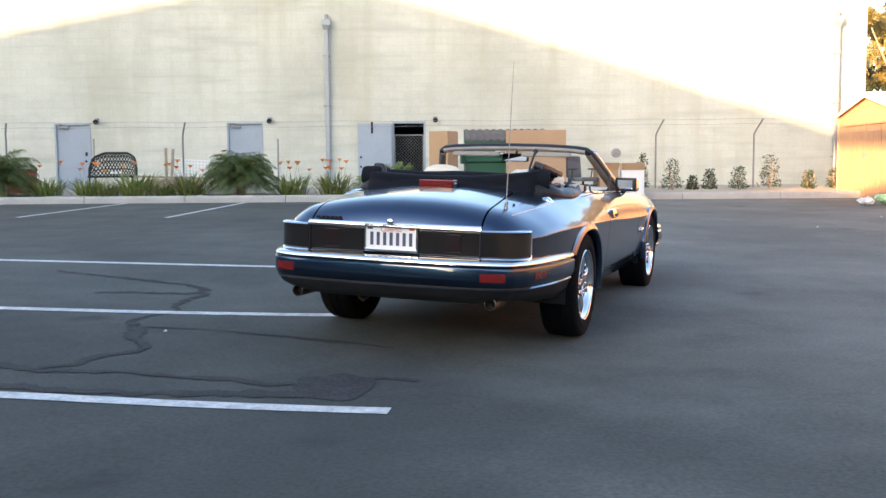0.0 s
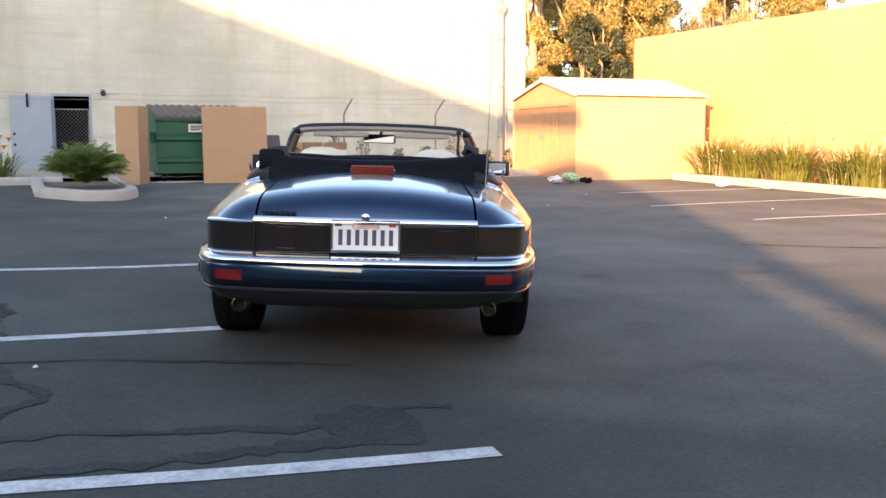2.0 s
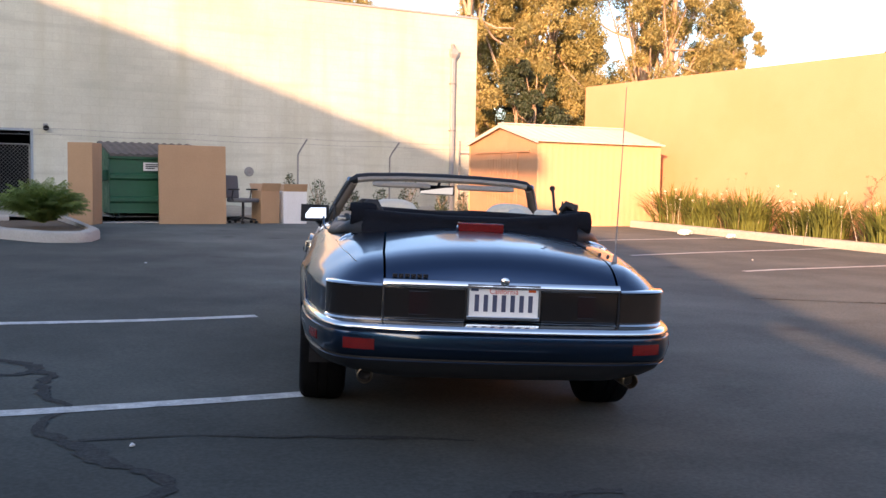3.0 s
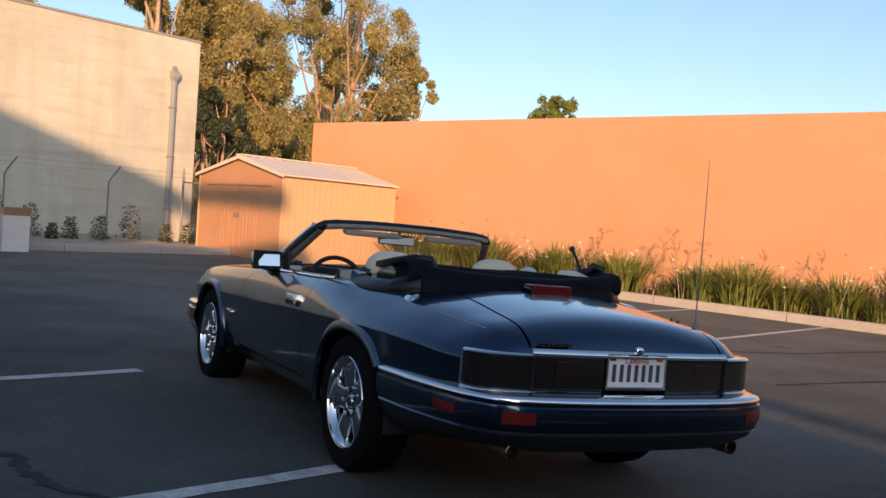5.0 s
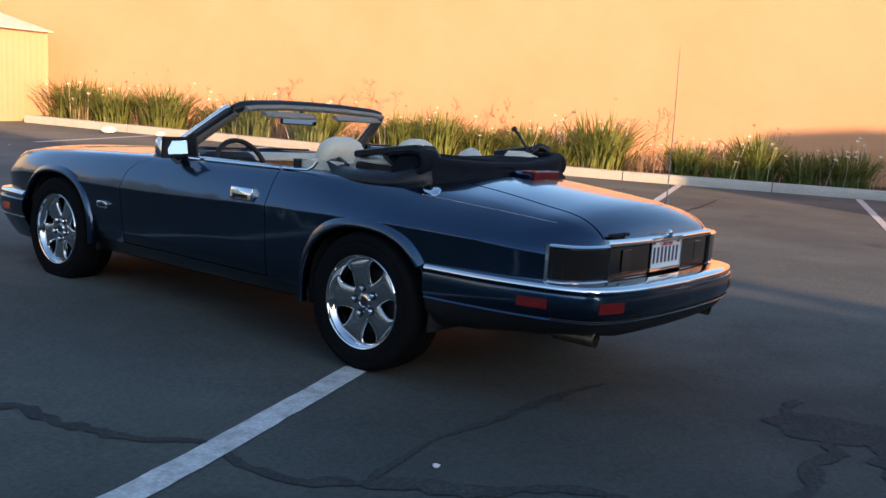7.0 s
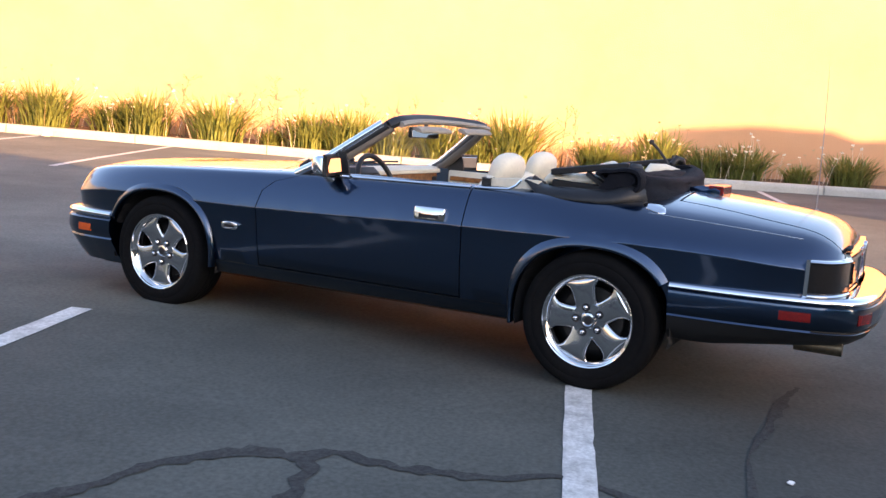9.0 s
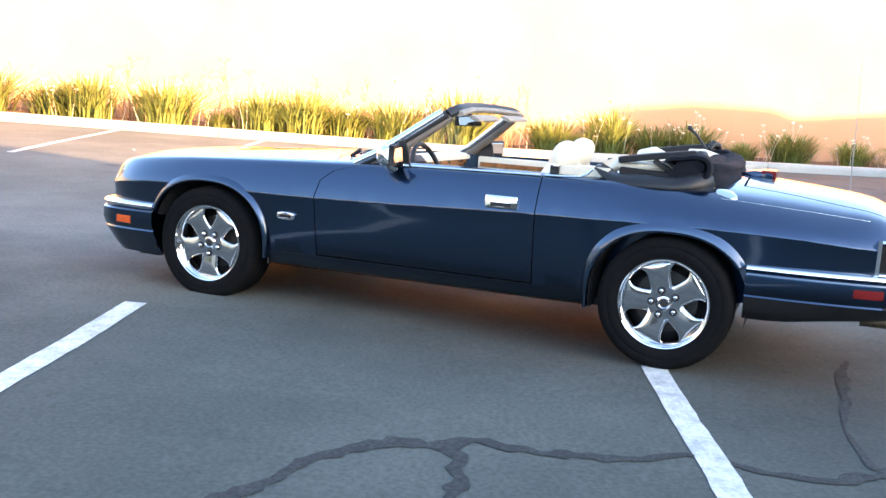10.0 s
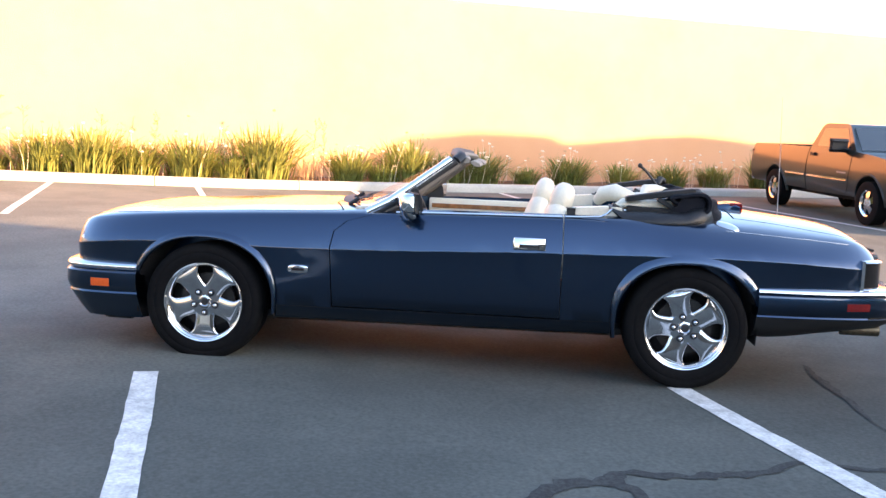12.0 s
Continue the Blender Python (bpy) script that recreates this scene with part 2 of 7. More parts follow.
def pane_material(name, tint=(1, 1, 1), rough=0.0):
    mt = bpy.data.materials.new(name)
    mt.use_nodes = True
    nt = mt.node_tree
    n, l = nt.nodes, nt.links
    clear, gloss, mx = n.new("ShaderNodeBsdfTransparent"), n.new("ShaderNodeBsdfGlossy"), n.new("ShaderNodeMixShader")
    clear.inputs["Color"].default_value = (*[0.93 * c for c in tint], 1)
    gloss.inputs["Roughness"].default_value = rough + 0.01
    mx.inputs[0].default_value = 0.07
    l.new(clear.outputs[0], mx.inputs[1])
    l.new(gloss.outputs[0], mx.inputs[2])
    l.new(mx.outputs[0], n["Material Output"].inputs["Surface"])
    return mt


ASPHALT = asphalt_material()
TAR = material("crack_sealer", (0.041, 0.043, 0.043), 0.95, grain=0.35, grain_scale=60, blotch=0.8, blotch_scale=5, color2=(0.053, 0.056, 0.055), bump=0.12, bump_scale=170)
TAR.node_tree.nodes["Principled BSDF"].inputs["Specular IOR Level"].default_value = 0.15
LINE_PAINT = material("line_paint", (0.56, 0.57, 0.56), 0.75, grain=0.22, grain_scale=60, blotch=0.7, blotch_scale=11, color2=(0.26, 0.265, 0.26), bump=0.3, bump_scale=90)
CONCRETE = material("kerb_concrete", (0.42, 0.40, 0.36), 0.88, grain=0.10, grain_scale=40, blotch=0.5, blotch_scale=2.2, color2=(0.32, 0.30, 0.26), bump=0.3)
DUST = material("pale_dust", (0.36, 0.34, 0.28), 0.95, grain=0.15, grain_scale=25, blotch=0.5, blotch_scale=1.5, color2=(0.25, 0.23, 0.18), bump=0.4, bump_scale=30)
SOIL = material("planter_soil", (0.13, 0.095, 0.065), 0.95, grain=0.35, grain_scale=18, blotch=0.5, blotch_scale=3, bump=1.0, bump_scale=25)
BLOCKS = block_wall_material("painted_blocks", (0.595, 0.60, 0.515), (0.37, 0.375, 0.315), 0.42)
STUCCO = material("orange_stucco", (0.60, 0.332, 0.188), 0.9, grain=0.05, grain_scale=60, blotch=0.35, blotch_scale=0.6, color2=(0.53, 0.27, 0.122), bump=0.5, bump_scale=45)
GREY_STEEL = material("painted_steel_door", (0.31, 0.36, 0.41), 0.55, grain=0.05, blotch=0.4, blotch_scale=1.6, color2=(0.25, 0.29, 0.33), bump=0.1, rough_vary=0.15)
GALV = material("galvanised_steel", (0.30, 0.30, 0.30), 0.6, 0.4, grain=0.15, grain_scale=25, blotch=0.5, blotch_scale=3, rough_vary=0.15)
PIPE_PAINT = material("downpipe_paint", (0.34, 0.36, 0.38), 0.5, 0.2, grain=0.08, blotch=0.5, blotch_scale=1.2, color2=(0.26, 0.27, 0.28))
# near-black so that hollows look unlit; also used for bars, joints and straps
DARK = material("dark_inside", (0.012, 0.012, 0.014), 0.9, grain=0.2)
SHED_TAN = material("shed_tan_steel", (0.62, 0.42, 0.24), 0.55, 0.0, grain=0.04, blotch=0.3, blotch_scale=1.5, color2=(0.52, 0.35, 0.2), rough_vary=0.12, bump=0.05)
SHED_ROOF = material("shed_roof_steel", (0.72, 0.66, 0.56), 0.5, 0.1, grain=0.05, blotch=0.4, blotch_scale=1.2, color2=(0.58, 0.52, 0.44))
DULL_WALL = material("dull_brown_wall", (0.10, 0.088, 0.075), 0.9, grain=0.1, blotch=0.4, blotch_scale=0.8)
ROOFING = material("roofing", (0.2, 0.19, 0.18), 0.9, grain=0.1, blotch=0.4)


# ---- the ground: one sheet from the lot to the horizon ----
def grid_lines(dense_lo, dense_hi, step, far):
    a = [dense_lo + i * step for i in range(int((dense_hi - dense_lo) / step) + 1)]
    return [-far, -far / 3, -far / 8, -70.0, -45.0] + a + [45.0, 70.0, far / 8, far / 3, far]


bm = bmesh.new()
gx, gy = grid_lines(-30, 30, 0.4, 1500.0), grid_lines(-30, 30, 0.4, 1500.0)
loft(bm, [[(x, y, ground_z(x, y)) for x in gx] for y in gy], closed=False, cap=False)
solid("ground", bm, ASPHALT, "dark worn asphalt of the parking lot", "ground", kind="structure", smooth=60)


def on_ground(bm, path, width, lift=0.004, wobble=0.0, step=0.25, ragged=0.0):
    """A thin ribbon lying on the ground along a polyline of (x, y)."""
    pts = []
    for (x0, y0), (x1, y1) in zip(path, path[1:]):
        k = max(1, int(math.hypot(x1 - x0, y1 - y0) / step))
        pts += [(x0 + (x1 - x0) * i / k, y0 + (y1 - y0) * i / k) for i in range(k)]
    pts.append(path[-1])
    rows = []
    for i, (x, y) in enumerate(pts):
        a, b = pts[max(0, i - 1)], pts[min(len(pts) - 1, i + 1)]
        d = Vector((b[0] - a[0], b[1] - a[1], 0)).normalized()
        s = Vector((-d.y, d.x, 0))
        w = width * 0.5 * (1 + wobble * noise.noise((x * 2.3, y * 2.3, 5)))
        c = Vector((x, y, 0)) + s * wobble * width * (noise.noise((x * 1.7, y * 1.7, 1)) + 0.5 * noise.noise((x * 7, y * 7, 1)))
        row = []
        for k in (-1, 1):
            q = c + s * (w * k * max(0.1, 1 + ragged * noise.noise((x * 17, y * 17, 9 * k))))
            row.append((q.x, q.y, ground_z(q.x, q.y) + lift))
        rows.append(row)
    loft(bm, rows, closed=False, cap=False)
    return bm


def flowing(keys, n=6):
    """A smooth path through corner points."""
    pts = []
    k = len(keys)
    for i in range(k - 1):
        p0, p1, p2, p3 = keys[max(0, i - 1)], keys[i], keys[i + 1], keys[min(k - 1, i + 2)]
        for j in range(n):
            u = j / n
            pts.append(tuple(0.5 * (2 * b + (c - a) * u + (2 * a - 5 * b + 4 * c - d) * u * u + (3 * b - a - 3 * c + d) * u ** 3) for a, b, c, d in zip(p0, p1, p2, p3)))
    return pts + [keys[-1]]


def stall_line(path, width=0.1):
    solid("parking_line", on_ground(bmesh.new(), path, width, 0.004, 0.04, 0.1, 0.10), LINE_PAINT, "worn white painted parking stall line on asphalt", "parking line", "stall lines", kind="structure")


for x0, x1, y0, y1 in ((8.0, 11.5, 9.2, 9.3), (6.9, 11.5, 6.75, 6.9), (6.9, 11.5, 4.52, 4.4), (6.8, 11.5, 2.12, 2.12),
                       (6.9, 11.5, -0.30, -0.54), (6.2, 11.5, -3.1, -3.3), (4.0, 11.5, -7.15, -7.1), (-7.15, -6.5, 10.5, 14.5), (-4.5, -3.95, 10.15, 14.5), (-9.8, -9.1, 10.4, 14.5)):
    stall_line([(x0, y0), (x1, y1)], 0.1)
stall_line([(-5.2, -1.66), (-1.95, -2.06), (-0.33, -2.30)], 0.11)
stall_line([(-5.2, 0.62), (-2.1, 0.36), (-1.2, 0.32), (-0.72, 0.30)], 0.12)
stall_line([(-5.2, 3.32), (-1.8, 3.09), (-1.0, 3.04), (-0.12, 2.99)], 0.12)

for path, width in (([(-3.5, 2.55), (-2.9, 2.2), (-2.45, 1.93), (-2.1, 1.7), (-1.95, 1.5), (-1.93, 1.33), (-1.87, 1.2), (-1.93, 1.0), (-1.92, 0.85), (-1.96, 0.68), (-1.92, 0.45), (-2.02, 0.2), (-2.06, 0.0), (-1.95, -0.35), (-1.9, -0.6), (-1.77, -0.92), (-1.9, -1.2), (-1.97, -1.4), (-2.1, -1.5)], 0.075),
                    ([(-2.75, 1.28), (-2.4, 1.33), (-2.15, 1.31), (-1.93, 1.33)], 0.085), ([(-0.35, -0.8), (-0.6, -0.68), (-0.85, -0.57), (-1.17, -0.46), (-1.4, -0.36), (-1.65, -0.29), (-1.95, -0.25)], 0.04),
                    ([(-3.4, -1.25), (-2.4, -1.38), (-2.07, -1.5), (-1.7, -1.56), (-1.37, -1.62), (-0.97, -1.72), (-0.7, -1.75)], 0.11), ([(-2.4, -1.85), (-1.95, -1.93), (-1.65, -1.96), (-1.29, -1.97), (-0.98, -1.96), (-0.7, -1.95)], 0.12),
                    ([(-0.5, -1.65), (-0.35, -1.62), (-0.22, -1.68)], 0.05),
                    ([(5, 2.6), (6.2, 1.6), (7.5, 0.9), (10, 0.2)], 0.05), ([(4.5, 0.2), (6.5, -0.6), (9.5, -1.2)], 0.06)):
    solid("sealed_crack", on_ground(bmesh.new(), flowing(path), width * 0.75, 0.004, 1.0, 0.03, 1.3), TAR, "dark tar-sealed crack in the asphalt", "crack", "sealed cracks", kind="structure")
bm = bmesh.new()
ring = []
for k in range(28):
    a = 2 * math.pi * k / 28
    r = 1 + 0.35 * noise.noise((math.cos(a) * 1.5, math.sin(a) * 1.5, 3))
    x, y = -0.61 + 0.20 * r * math.cos(a), -1.78 + 0.27 * r * math.sin(a)
    ring.append(bm.verts.new((x, y, ground_z(x, y) + 0.003)))
bm.faces.new(ring)
solid("tar_patch", bm, TAR, "black tar blot on the asphalt", "tar patch", kind="structure")


# ---- kerbs and planting strips ----
def kerb_piece(name, x0, y0, x1, y1, label, height=0.15, width=0.16):
    """A length of concrete kerb with a rounded top edge; the road lies to the right of its way."""
    d = Vector((x1 - x0, y1 - y0, 0))
    s = Vector((d.y, -d.x, 0)).normalized()
    k = max(2, int(d.length / 0.6))
    rows = []
    for i in range(k + 1):
        p = Vector((x0, y0, 0)) + d * (i / k)
        z = ground_z(p.x, p.y)
        chip = 0.006 * noise.noise((p.x * 3, p.y * 3, 0))
        prof = ((0.0, -0.1), (-0.005, height * 0.55), (-0.02 + chip, height * 0.9), (-0.05, height + chip), (-width, height), (-width, -0.1))
        rows.append([p + s * a + Vector((0, 0, z + b)) for a, b in prof])
    bm = bmesh.new()
    loft(bm, rows)
    return solid(name, bm, CONCRETE, label, "kerb", kind="structure", smooth=50)


KX, KY = 11.6, 14.55
for i in range(14):
    y1 = 12.4 - i * 2.4
    kerb_piece("kerb", KX, y1 - 0.008, KX, y1 - 2.392, "pale concrete kerb along the planting strip by the orange wall").matrix_basis = Matrix.Identity(4)
for i in range(12):
    x0 = -16.0 + i * 2.15
    if not -1.6 < x0 < 2.9:
        kerb_piece("kerb", x0 + 0.008, KY, x0 + 2.142, KY, "pale concrete kerb before the white block building")


def raised_bed(name, outline_lo, outline_hi, label, step=0.5, mat=SOIL):
    (x0, y0), (x1, y1) = outline_lo, outline_hi
    nx, ny = max(2, int((x1 - x0) / step)), max(2, int((y1 - y0) / step))
    rows = []
    for j in range(ny + 1):
        row = []
        for i in range(nx + 1):
            x, y = x0 + (x1 - x0) * i / nx, y0 + (y1 - y0) * j / ny
            row.append((x, y, ground_z(x, y) + 0.11 + 0.05 * noise.noise((x * 1.3, y * 1.3, 2))))
        rows.append(row)
    bm = bmesh.new()
    loft(bm, rows, closed=False, cap=False)
    return solid(name, bm, mat, label, "planting bed", kind="structure", smooth=60)


raised_bed("planting_bed", (KX + 0.15, -21.0), (13.42, 12.5), "dry brown soil of the planting strip")
raised_bed("planting_bed", (-16.0, KY + 0.15), (10.0, 19.3), "pale dusty soil strip before the block building", mat=DUST)

# ---- white block building with its doors ----
WY, ROOF = 19.29, 5.78
DOORS = ((-9.73, -8.79), (-5.25, -4.31), (-0.92, -0.04))
DOOR_TOP = 2.212
base = 0.2
bm = bmesh.new()
xs = [-40.0] + [v for d in DOORS for v in d] + [11.64]
for a, b in zip(xs[0::2], xs[1::2]):
    box(bm, a, b, WY, WY + 0.3, base - 0.6, DOOR_TOP)
box(bm, -40.0, 11.64, WY, WY + 0.3, DOOR_TOP, ROOF)
solid("wall_north", bm, BLOCKS, "weathered white-painted block wall of a warehouse", "wall", kind="structure")
solid("wall_north_side", boxed(11.34, 11.64, WY + 0.3, 60, -0.4, ROOF), BLOCKS, "white-painted block side wall", "wall", kind="structure")
solid("warehouse_roof", boxed(-40, 11.34, WY + 0.3, 60, ROOF - 0.35, ROOF - 0.05), ROOFING, "flat dark roof of the white warehouse", "roof", kind="structure")
solid("coping", boxed(-40, 11.67, WY - 0.03, WY + 0.34, ROOF, ROOF + 0.06, bevel=0.01), PIPE_PAINT, "thin grey coping on the parapet", "coping", kind="structure")
# orange building
bm = bmesh.new()
rows = []
for y, zt in ((16.50, 3.78), (-40.0, 3.33)):
    rows.append([(13.4, y, -0.4), (13.4, y, zt), (13.7, y, zt), (13.7, y, -0.4)])
loft(bm, rows)
solid("wall_east", bm, STUCCO, "tall orange stucco wall", "wall", kind="structure")
bm = bmesh.new()
loft(bm, [[(13.7, y, -0.4), (13.7, y, zt - 0.3), (40, y, zt - 0.3), (40, y, -0.4)] for y, zt in ((16.50, 3.78), (-40.0, 3.33))])
solid("orange_building", bm, STUCCO, "orange stucco building behind its street wall", "building", kind="structure")
# added unseen gabled wall; slits and humps in its outline shape the lot's shadows
bm = bmesh.new()
prism(bm, [(-78, -0.5), (-78, 14.47), (-54.8, 18.83), (-46.9, 20.32), (-43.2, 19.35), (-40.3, 18.5), (-34.3, 16.6), (-32.8, 16.13), (-30.9, 15.05), (-27.9, 14), (-27.85, 13.52), (-27.9, 13.48), (-30.9, 14.58), (-32.9, 15.62), (-32.95, 13.55), (-30.9, 13.4), (-27.25, 12.72), (-26.9, 12.2), (-24.1, 10.45), (-20.2, 7.52), (-17, 5), (-17.05, 4.85), (-20.48, 7.52), (-22, 8.52), (-22.05, 8.36), (-21.5, 8.02), (-20.6, 7.4), (-20.3, 7.3), (-17.1, 4.84), (-16, 4), (-12.5, 1.2), (-12.2, 8.25), (-10.5, 7.75), (-9.95, 7.9), (-9.1, 8.25), (-7.5, 7.89), (-6.2, 7.44), (-5.75, 7.13), (-5, 6.95), (-3.5, 6.62), (-2.7, 6.4), (-2, 6.14), (-1.1, 5.75), (0.5, 5.3), (12, 3.26), (14, 4.5), (30, 4.5), (30, -0.5)], "y", -24.6, -24.4)
# added out of view: hides the bright western horizon from the car's reflections
solid("wall_west", boxed(-34.3, -34.0, -24.3, WY - 0.02, -0.5, 6.5), DULL_WALL, "added unseen dark wall that dims the car's reflections", "wall", kind="structure")
solid("wall_south", bm, DULL_WALL, "added unseen gabled wall, cut to cast the lot's shadows", "wall", kind="structure")


# ---- the convertible ----
from mathutils.bvhtree import BVHTree

PAINT = material("navy_metallic_paint", (0.0115, 0.037, 0.084), 0.28, 1.0, grain=0.10, grain_scale=900, coat=1.0)
PAINT.node_tree.nodes["Principled BSDF"].inputs["Coat Roughness"].default_value = 0.07
PAINT.node_tree.nodes["Principled BSDF"].inputs["Coat IOR"].default_value = 1.6
CHROME = material("chrome", (0.78, 0.79, 0.80), 0.07, 1.0, grain=0.03, grain_scale=12)
ALLOY = material("polished_alloy", (0.60, 0.605, 0.615), 0.08, 1.0, grain=0.05, grain_scale=20)
RUBBER = material("tyre_rubber", (0.0045, 0.0045, 0.005), 0.85, grain=0.2, grain_scale=50, blotch=0.4, blotch_scale=6, color2=(0.008, 0.008, 0.0078))
BLACK_TRIM = material("black_trim", (0.008, 0.008, 0.009), 0.55, grain=0.1)
BLACK_CLOTH = material("navy_black_canvas", (0.007, 0.008, 0.012), 0.8, grain=0.2, grain_scale=140, blotch=0.35, blotch_scale=5, color2=(0.013, 0.014, 0.019), bump=0.4, bump_scale=180)
BLACK_CLOTH.node_tree.nodes["Principled BSDF"].inputs["Specular IOR Level"].default_value = 0.12
RUBBER.node_tree.nodes["Principled BSDF"].inputs["Specular IOR Level"].default_value = 0.1
CREAM = material("cream_leather", (0.66, 0.60, 0.48), 0.5, grain=0.05, grain_scale=60, blotch=0.3, blotch_scale=4, color2=(0.55, 0.49, 0.38), bump=0.2, bump_scale=90)
TAUPE = material("taupe_pillar_cloth", (0.155, 0.125, 0.10), 0.8, grain=0.1, grain_scale=90, blotch=0.3, blotch_scale=5)
TAN_CLOTH = material("beige_headlining", (0.30, 0.26, 0.215), 0.85, grain=0.1, grain_scale=90, blotch=0.3, blotch_scale=5, bump=0.3)
WOOD = material("burr_walnut", (0.26, 0.105, 0.035), 0.25, grain=0.35, grain_scale=30, blotch=0.6, blotch_scale=14, color2=(0.12, 0.045, 0.015), coat=0.6)
SMOKED = material("smoked_lens", (0.010, 0.008, 0.007), 0.10, grain=0.15, coat=0.45)
RED_LENS = material("red_lens", (0.135, 0.006, 0.006), 0.2, grain=0.15, grain_scale=80, coat=0.3)
DEEP_RED = material("dim_red_lens", (0.013, 0.005, 0.005), 0.12, grain=0.1, coat=0.7)
AMBER = material("amber_lens", (0.58, 0.09, 0.015), 0.2, grain=0.1, grain_scale=80, coat=0.5)
CLEAR_LENS = material("headlamp_lens", (0.70, 0.72, 0.74), 0.08, 0.5, grain=0.1, coat=0.8)
# darker than MIRROR: a dimmer reflection is put into the colour
DIM_MIRROR = material("dimmed_mirror_glass", (0.16, 0.165, 0.17), 0.03, 1.0)
MIRROR = material("mirror_glass", (0.85, 0.86, 0.88), 0.02, 1.0)
GLASS = pane_material("clear_glass")
PLATE_WHITE = material("plate_white", (0.72, 0.72, 0.70), 0.4, grain=0.05, blotch=0.3, blotch_scale=20, color2=(0.6, 0.6, 0.58))
PLATE_BLUE = material("plate_blue", (0.045, 0.055, 0.10), 0.5)
PLATE_RED = material("plate_red", (0.5, 0.04, 0.03), 0.5)
EXHAUST = material("brassy_exhaust_steel", (0.20, 0.16, 0.11), 0.45, 1.0, grain=0.2, grain_scale=40)
BRAKE = material("brake_iron", (0.03, 0.028, 0.026), 0.55, 0.5, grain=0.2)

# the lot falls away a degree to the car's right
CAR = thing("convertible_car", "dark navy blue convertible car with its black soft top folded", "car", at=pose(0, 0, 0, 0, 0, -22) @ Matrix.Translation((-0.722, -0.012, 0.002)) @ Matrix.Rotation(radians(1.6), 4, "Y") @ Matrix.Translation((0.76, 0, 0)))

WIDTH = ((-1.045, 0.57), (-1.033, 0.625), (-1.008, 0.67), (-0.968, 0.706), (-0.903, 0.742), (-0.847, 0.762), (-0.742, 0.792), (-0.4, 0.842), (0, 0.868), (0.6, 0.868), (1.5, 0.866), (2.2, 0.87), (2.6, 0.866), (2.9, 0.856), (3.1, 0.838), (3.22, 0.812), (3.3, 0.778), (3.34, 0.745), (3.365, 0.7))
INSET = ((-1.045, 0.1), (-0.984, 0.145), (-0.823, 0.195), (-0.5, 0.24), (-0.2, 0.225), (0.1, 0.18), (0.35, 0.13), (0.62, 0.105), (3.365, 0.105))
SHOULDER = ((-1.045, 0.712), (-1.008, 0.749), (-0.944, 0.786), (-0.863, 0.808), (-0.742, 0.82), (-0.5, 0.848), (-0.2, 0.864), (0, 0.872), (0.2, 0.875), (0.4, 0.875), (0.7, 0.870), (1.35, 0.858), (1.6, 0.85), (1.9, 0.838), (2.4, 0.816), (2.8, 0.795), (3, 0.779), (3.17, 0.762), (3.28, 0.745), (3.34, 0.722), (3.365, 0.69))
CENTRE = ((-1.045, 0.728), (-1.037, 0.75), (-1.016, 0.788), (-0.968, 0.829), (-0.903, 0.857), (-0.782, 0.879), (-0.581, 0.901), (-0.35, 0.921), (0, 0.932), (1.2, 0.935), (1.6, 0.902), (1.85, 0.882), (2.1, 0.867), (2.4, 0.856), (2.9, 0.822), (3.1, 0.818), (3.25, 0.79), (3.34, 0.745), (3.365, 0.705))
CREASE = ((-1.045, 0.655), (-0.8, 0.675), (-0.5, 0.694), (-0.1, 0.7), (0.4, 0.692), (0.8, 0.684), (1.6, 0.655), (2.1, 0.645), (2.6, 0.645), (3, 0.64), (3.365, 0.6))
SILL = ((-1.045, 0.4), (-0.5, 0.34), (0, 0.26), (0.4, 0.245), (2.2, 0.235), (2.9, 0.22), (3.365, 0.3))


def half_section(y):
    w, s, c, k, b = (curve_at(key, y) for key in (WIDTH, SHOULDER, CENTRE, CREASE, SILL))
    low = max(b + 0.085, 0.325)
    d = curve_at(INSET, y)
    lean = 0.45 + 0.55 * min(1.0, max(0.0, (d - 0.105) / 0.12))
    xs = w - d
    # the tail is crowned evenly, the bonnet flatter
    crown = 2.1 + 1.5 * min(1.0, max(0.0, (y - 0.1) / 0.8))
    pts = [(u * xs, c - u ** crown * (c - s)) for u in (0.0, 0.3, 0.5, 0.65, 0.78, 0.9, 1.0)]
    # the wing's shoulder: upright by the doors, leaning far in over the tail
    qx, qz = w - 0.02 - lean * 0.085, s - 0.012 - lean * 0.022
    for u in (0.14, 0.28, 0.42, 0.58, 0.76):
        pts.append(((1 - u) ** 2 * xs + 2 * u * (1 - u) * qx + u * u * (w - 0.0012), (1 - u) ** 2 * s + 2 * u * (1 - u) * qz + u * u * (k + 0.006)))
    pts += [(w - 0.0012, k + 0.006), (w, k), (w - 0.0012, k - 0.006), (w - 0.008, k * 0.5 + 0.26), (w - 0.013, 0.50), (w - 0.018, 0.45), (w - 0.025, 0.40), (w - 0.037, low + 0.004), (w - 0.045, low), (w - 0.049, low - 0.006), (w - 0.08, b + 0.02), (w - 0.13, b), (0.0, b)]
    return pts


def stations():
    ys = [-1.045, -1.041, -1.033, -1.02, -1.008, -0.988, -0.968, -0.936, -0.904, -0.855, -0.826]
    ys += [-0.8 + 0.05 * i for i in range(75)]
    return ys + [2.98, 3.05, 3.1, 3.15, 3.19, 3.23, 3.26, 3.29, 3.31, 3.325, 3.34, 3.352, 3.36, 3.365]


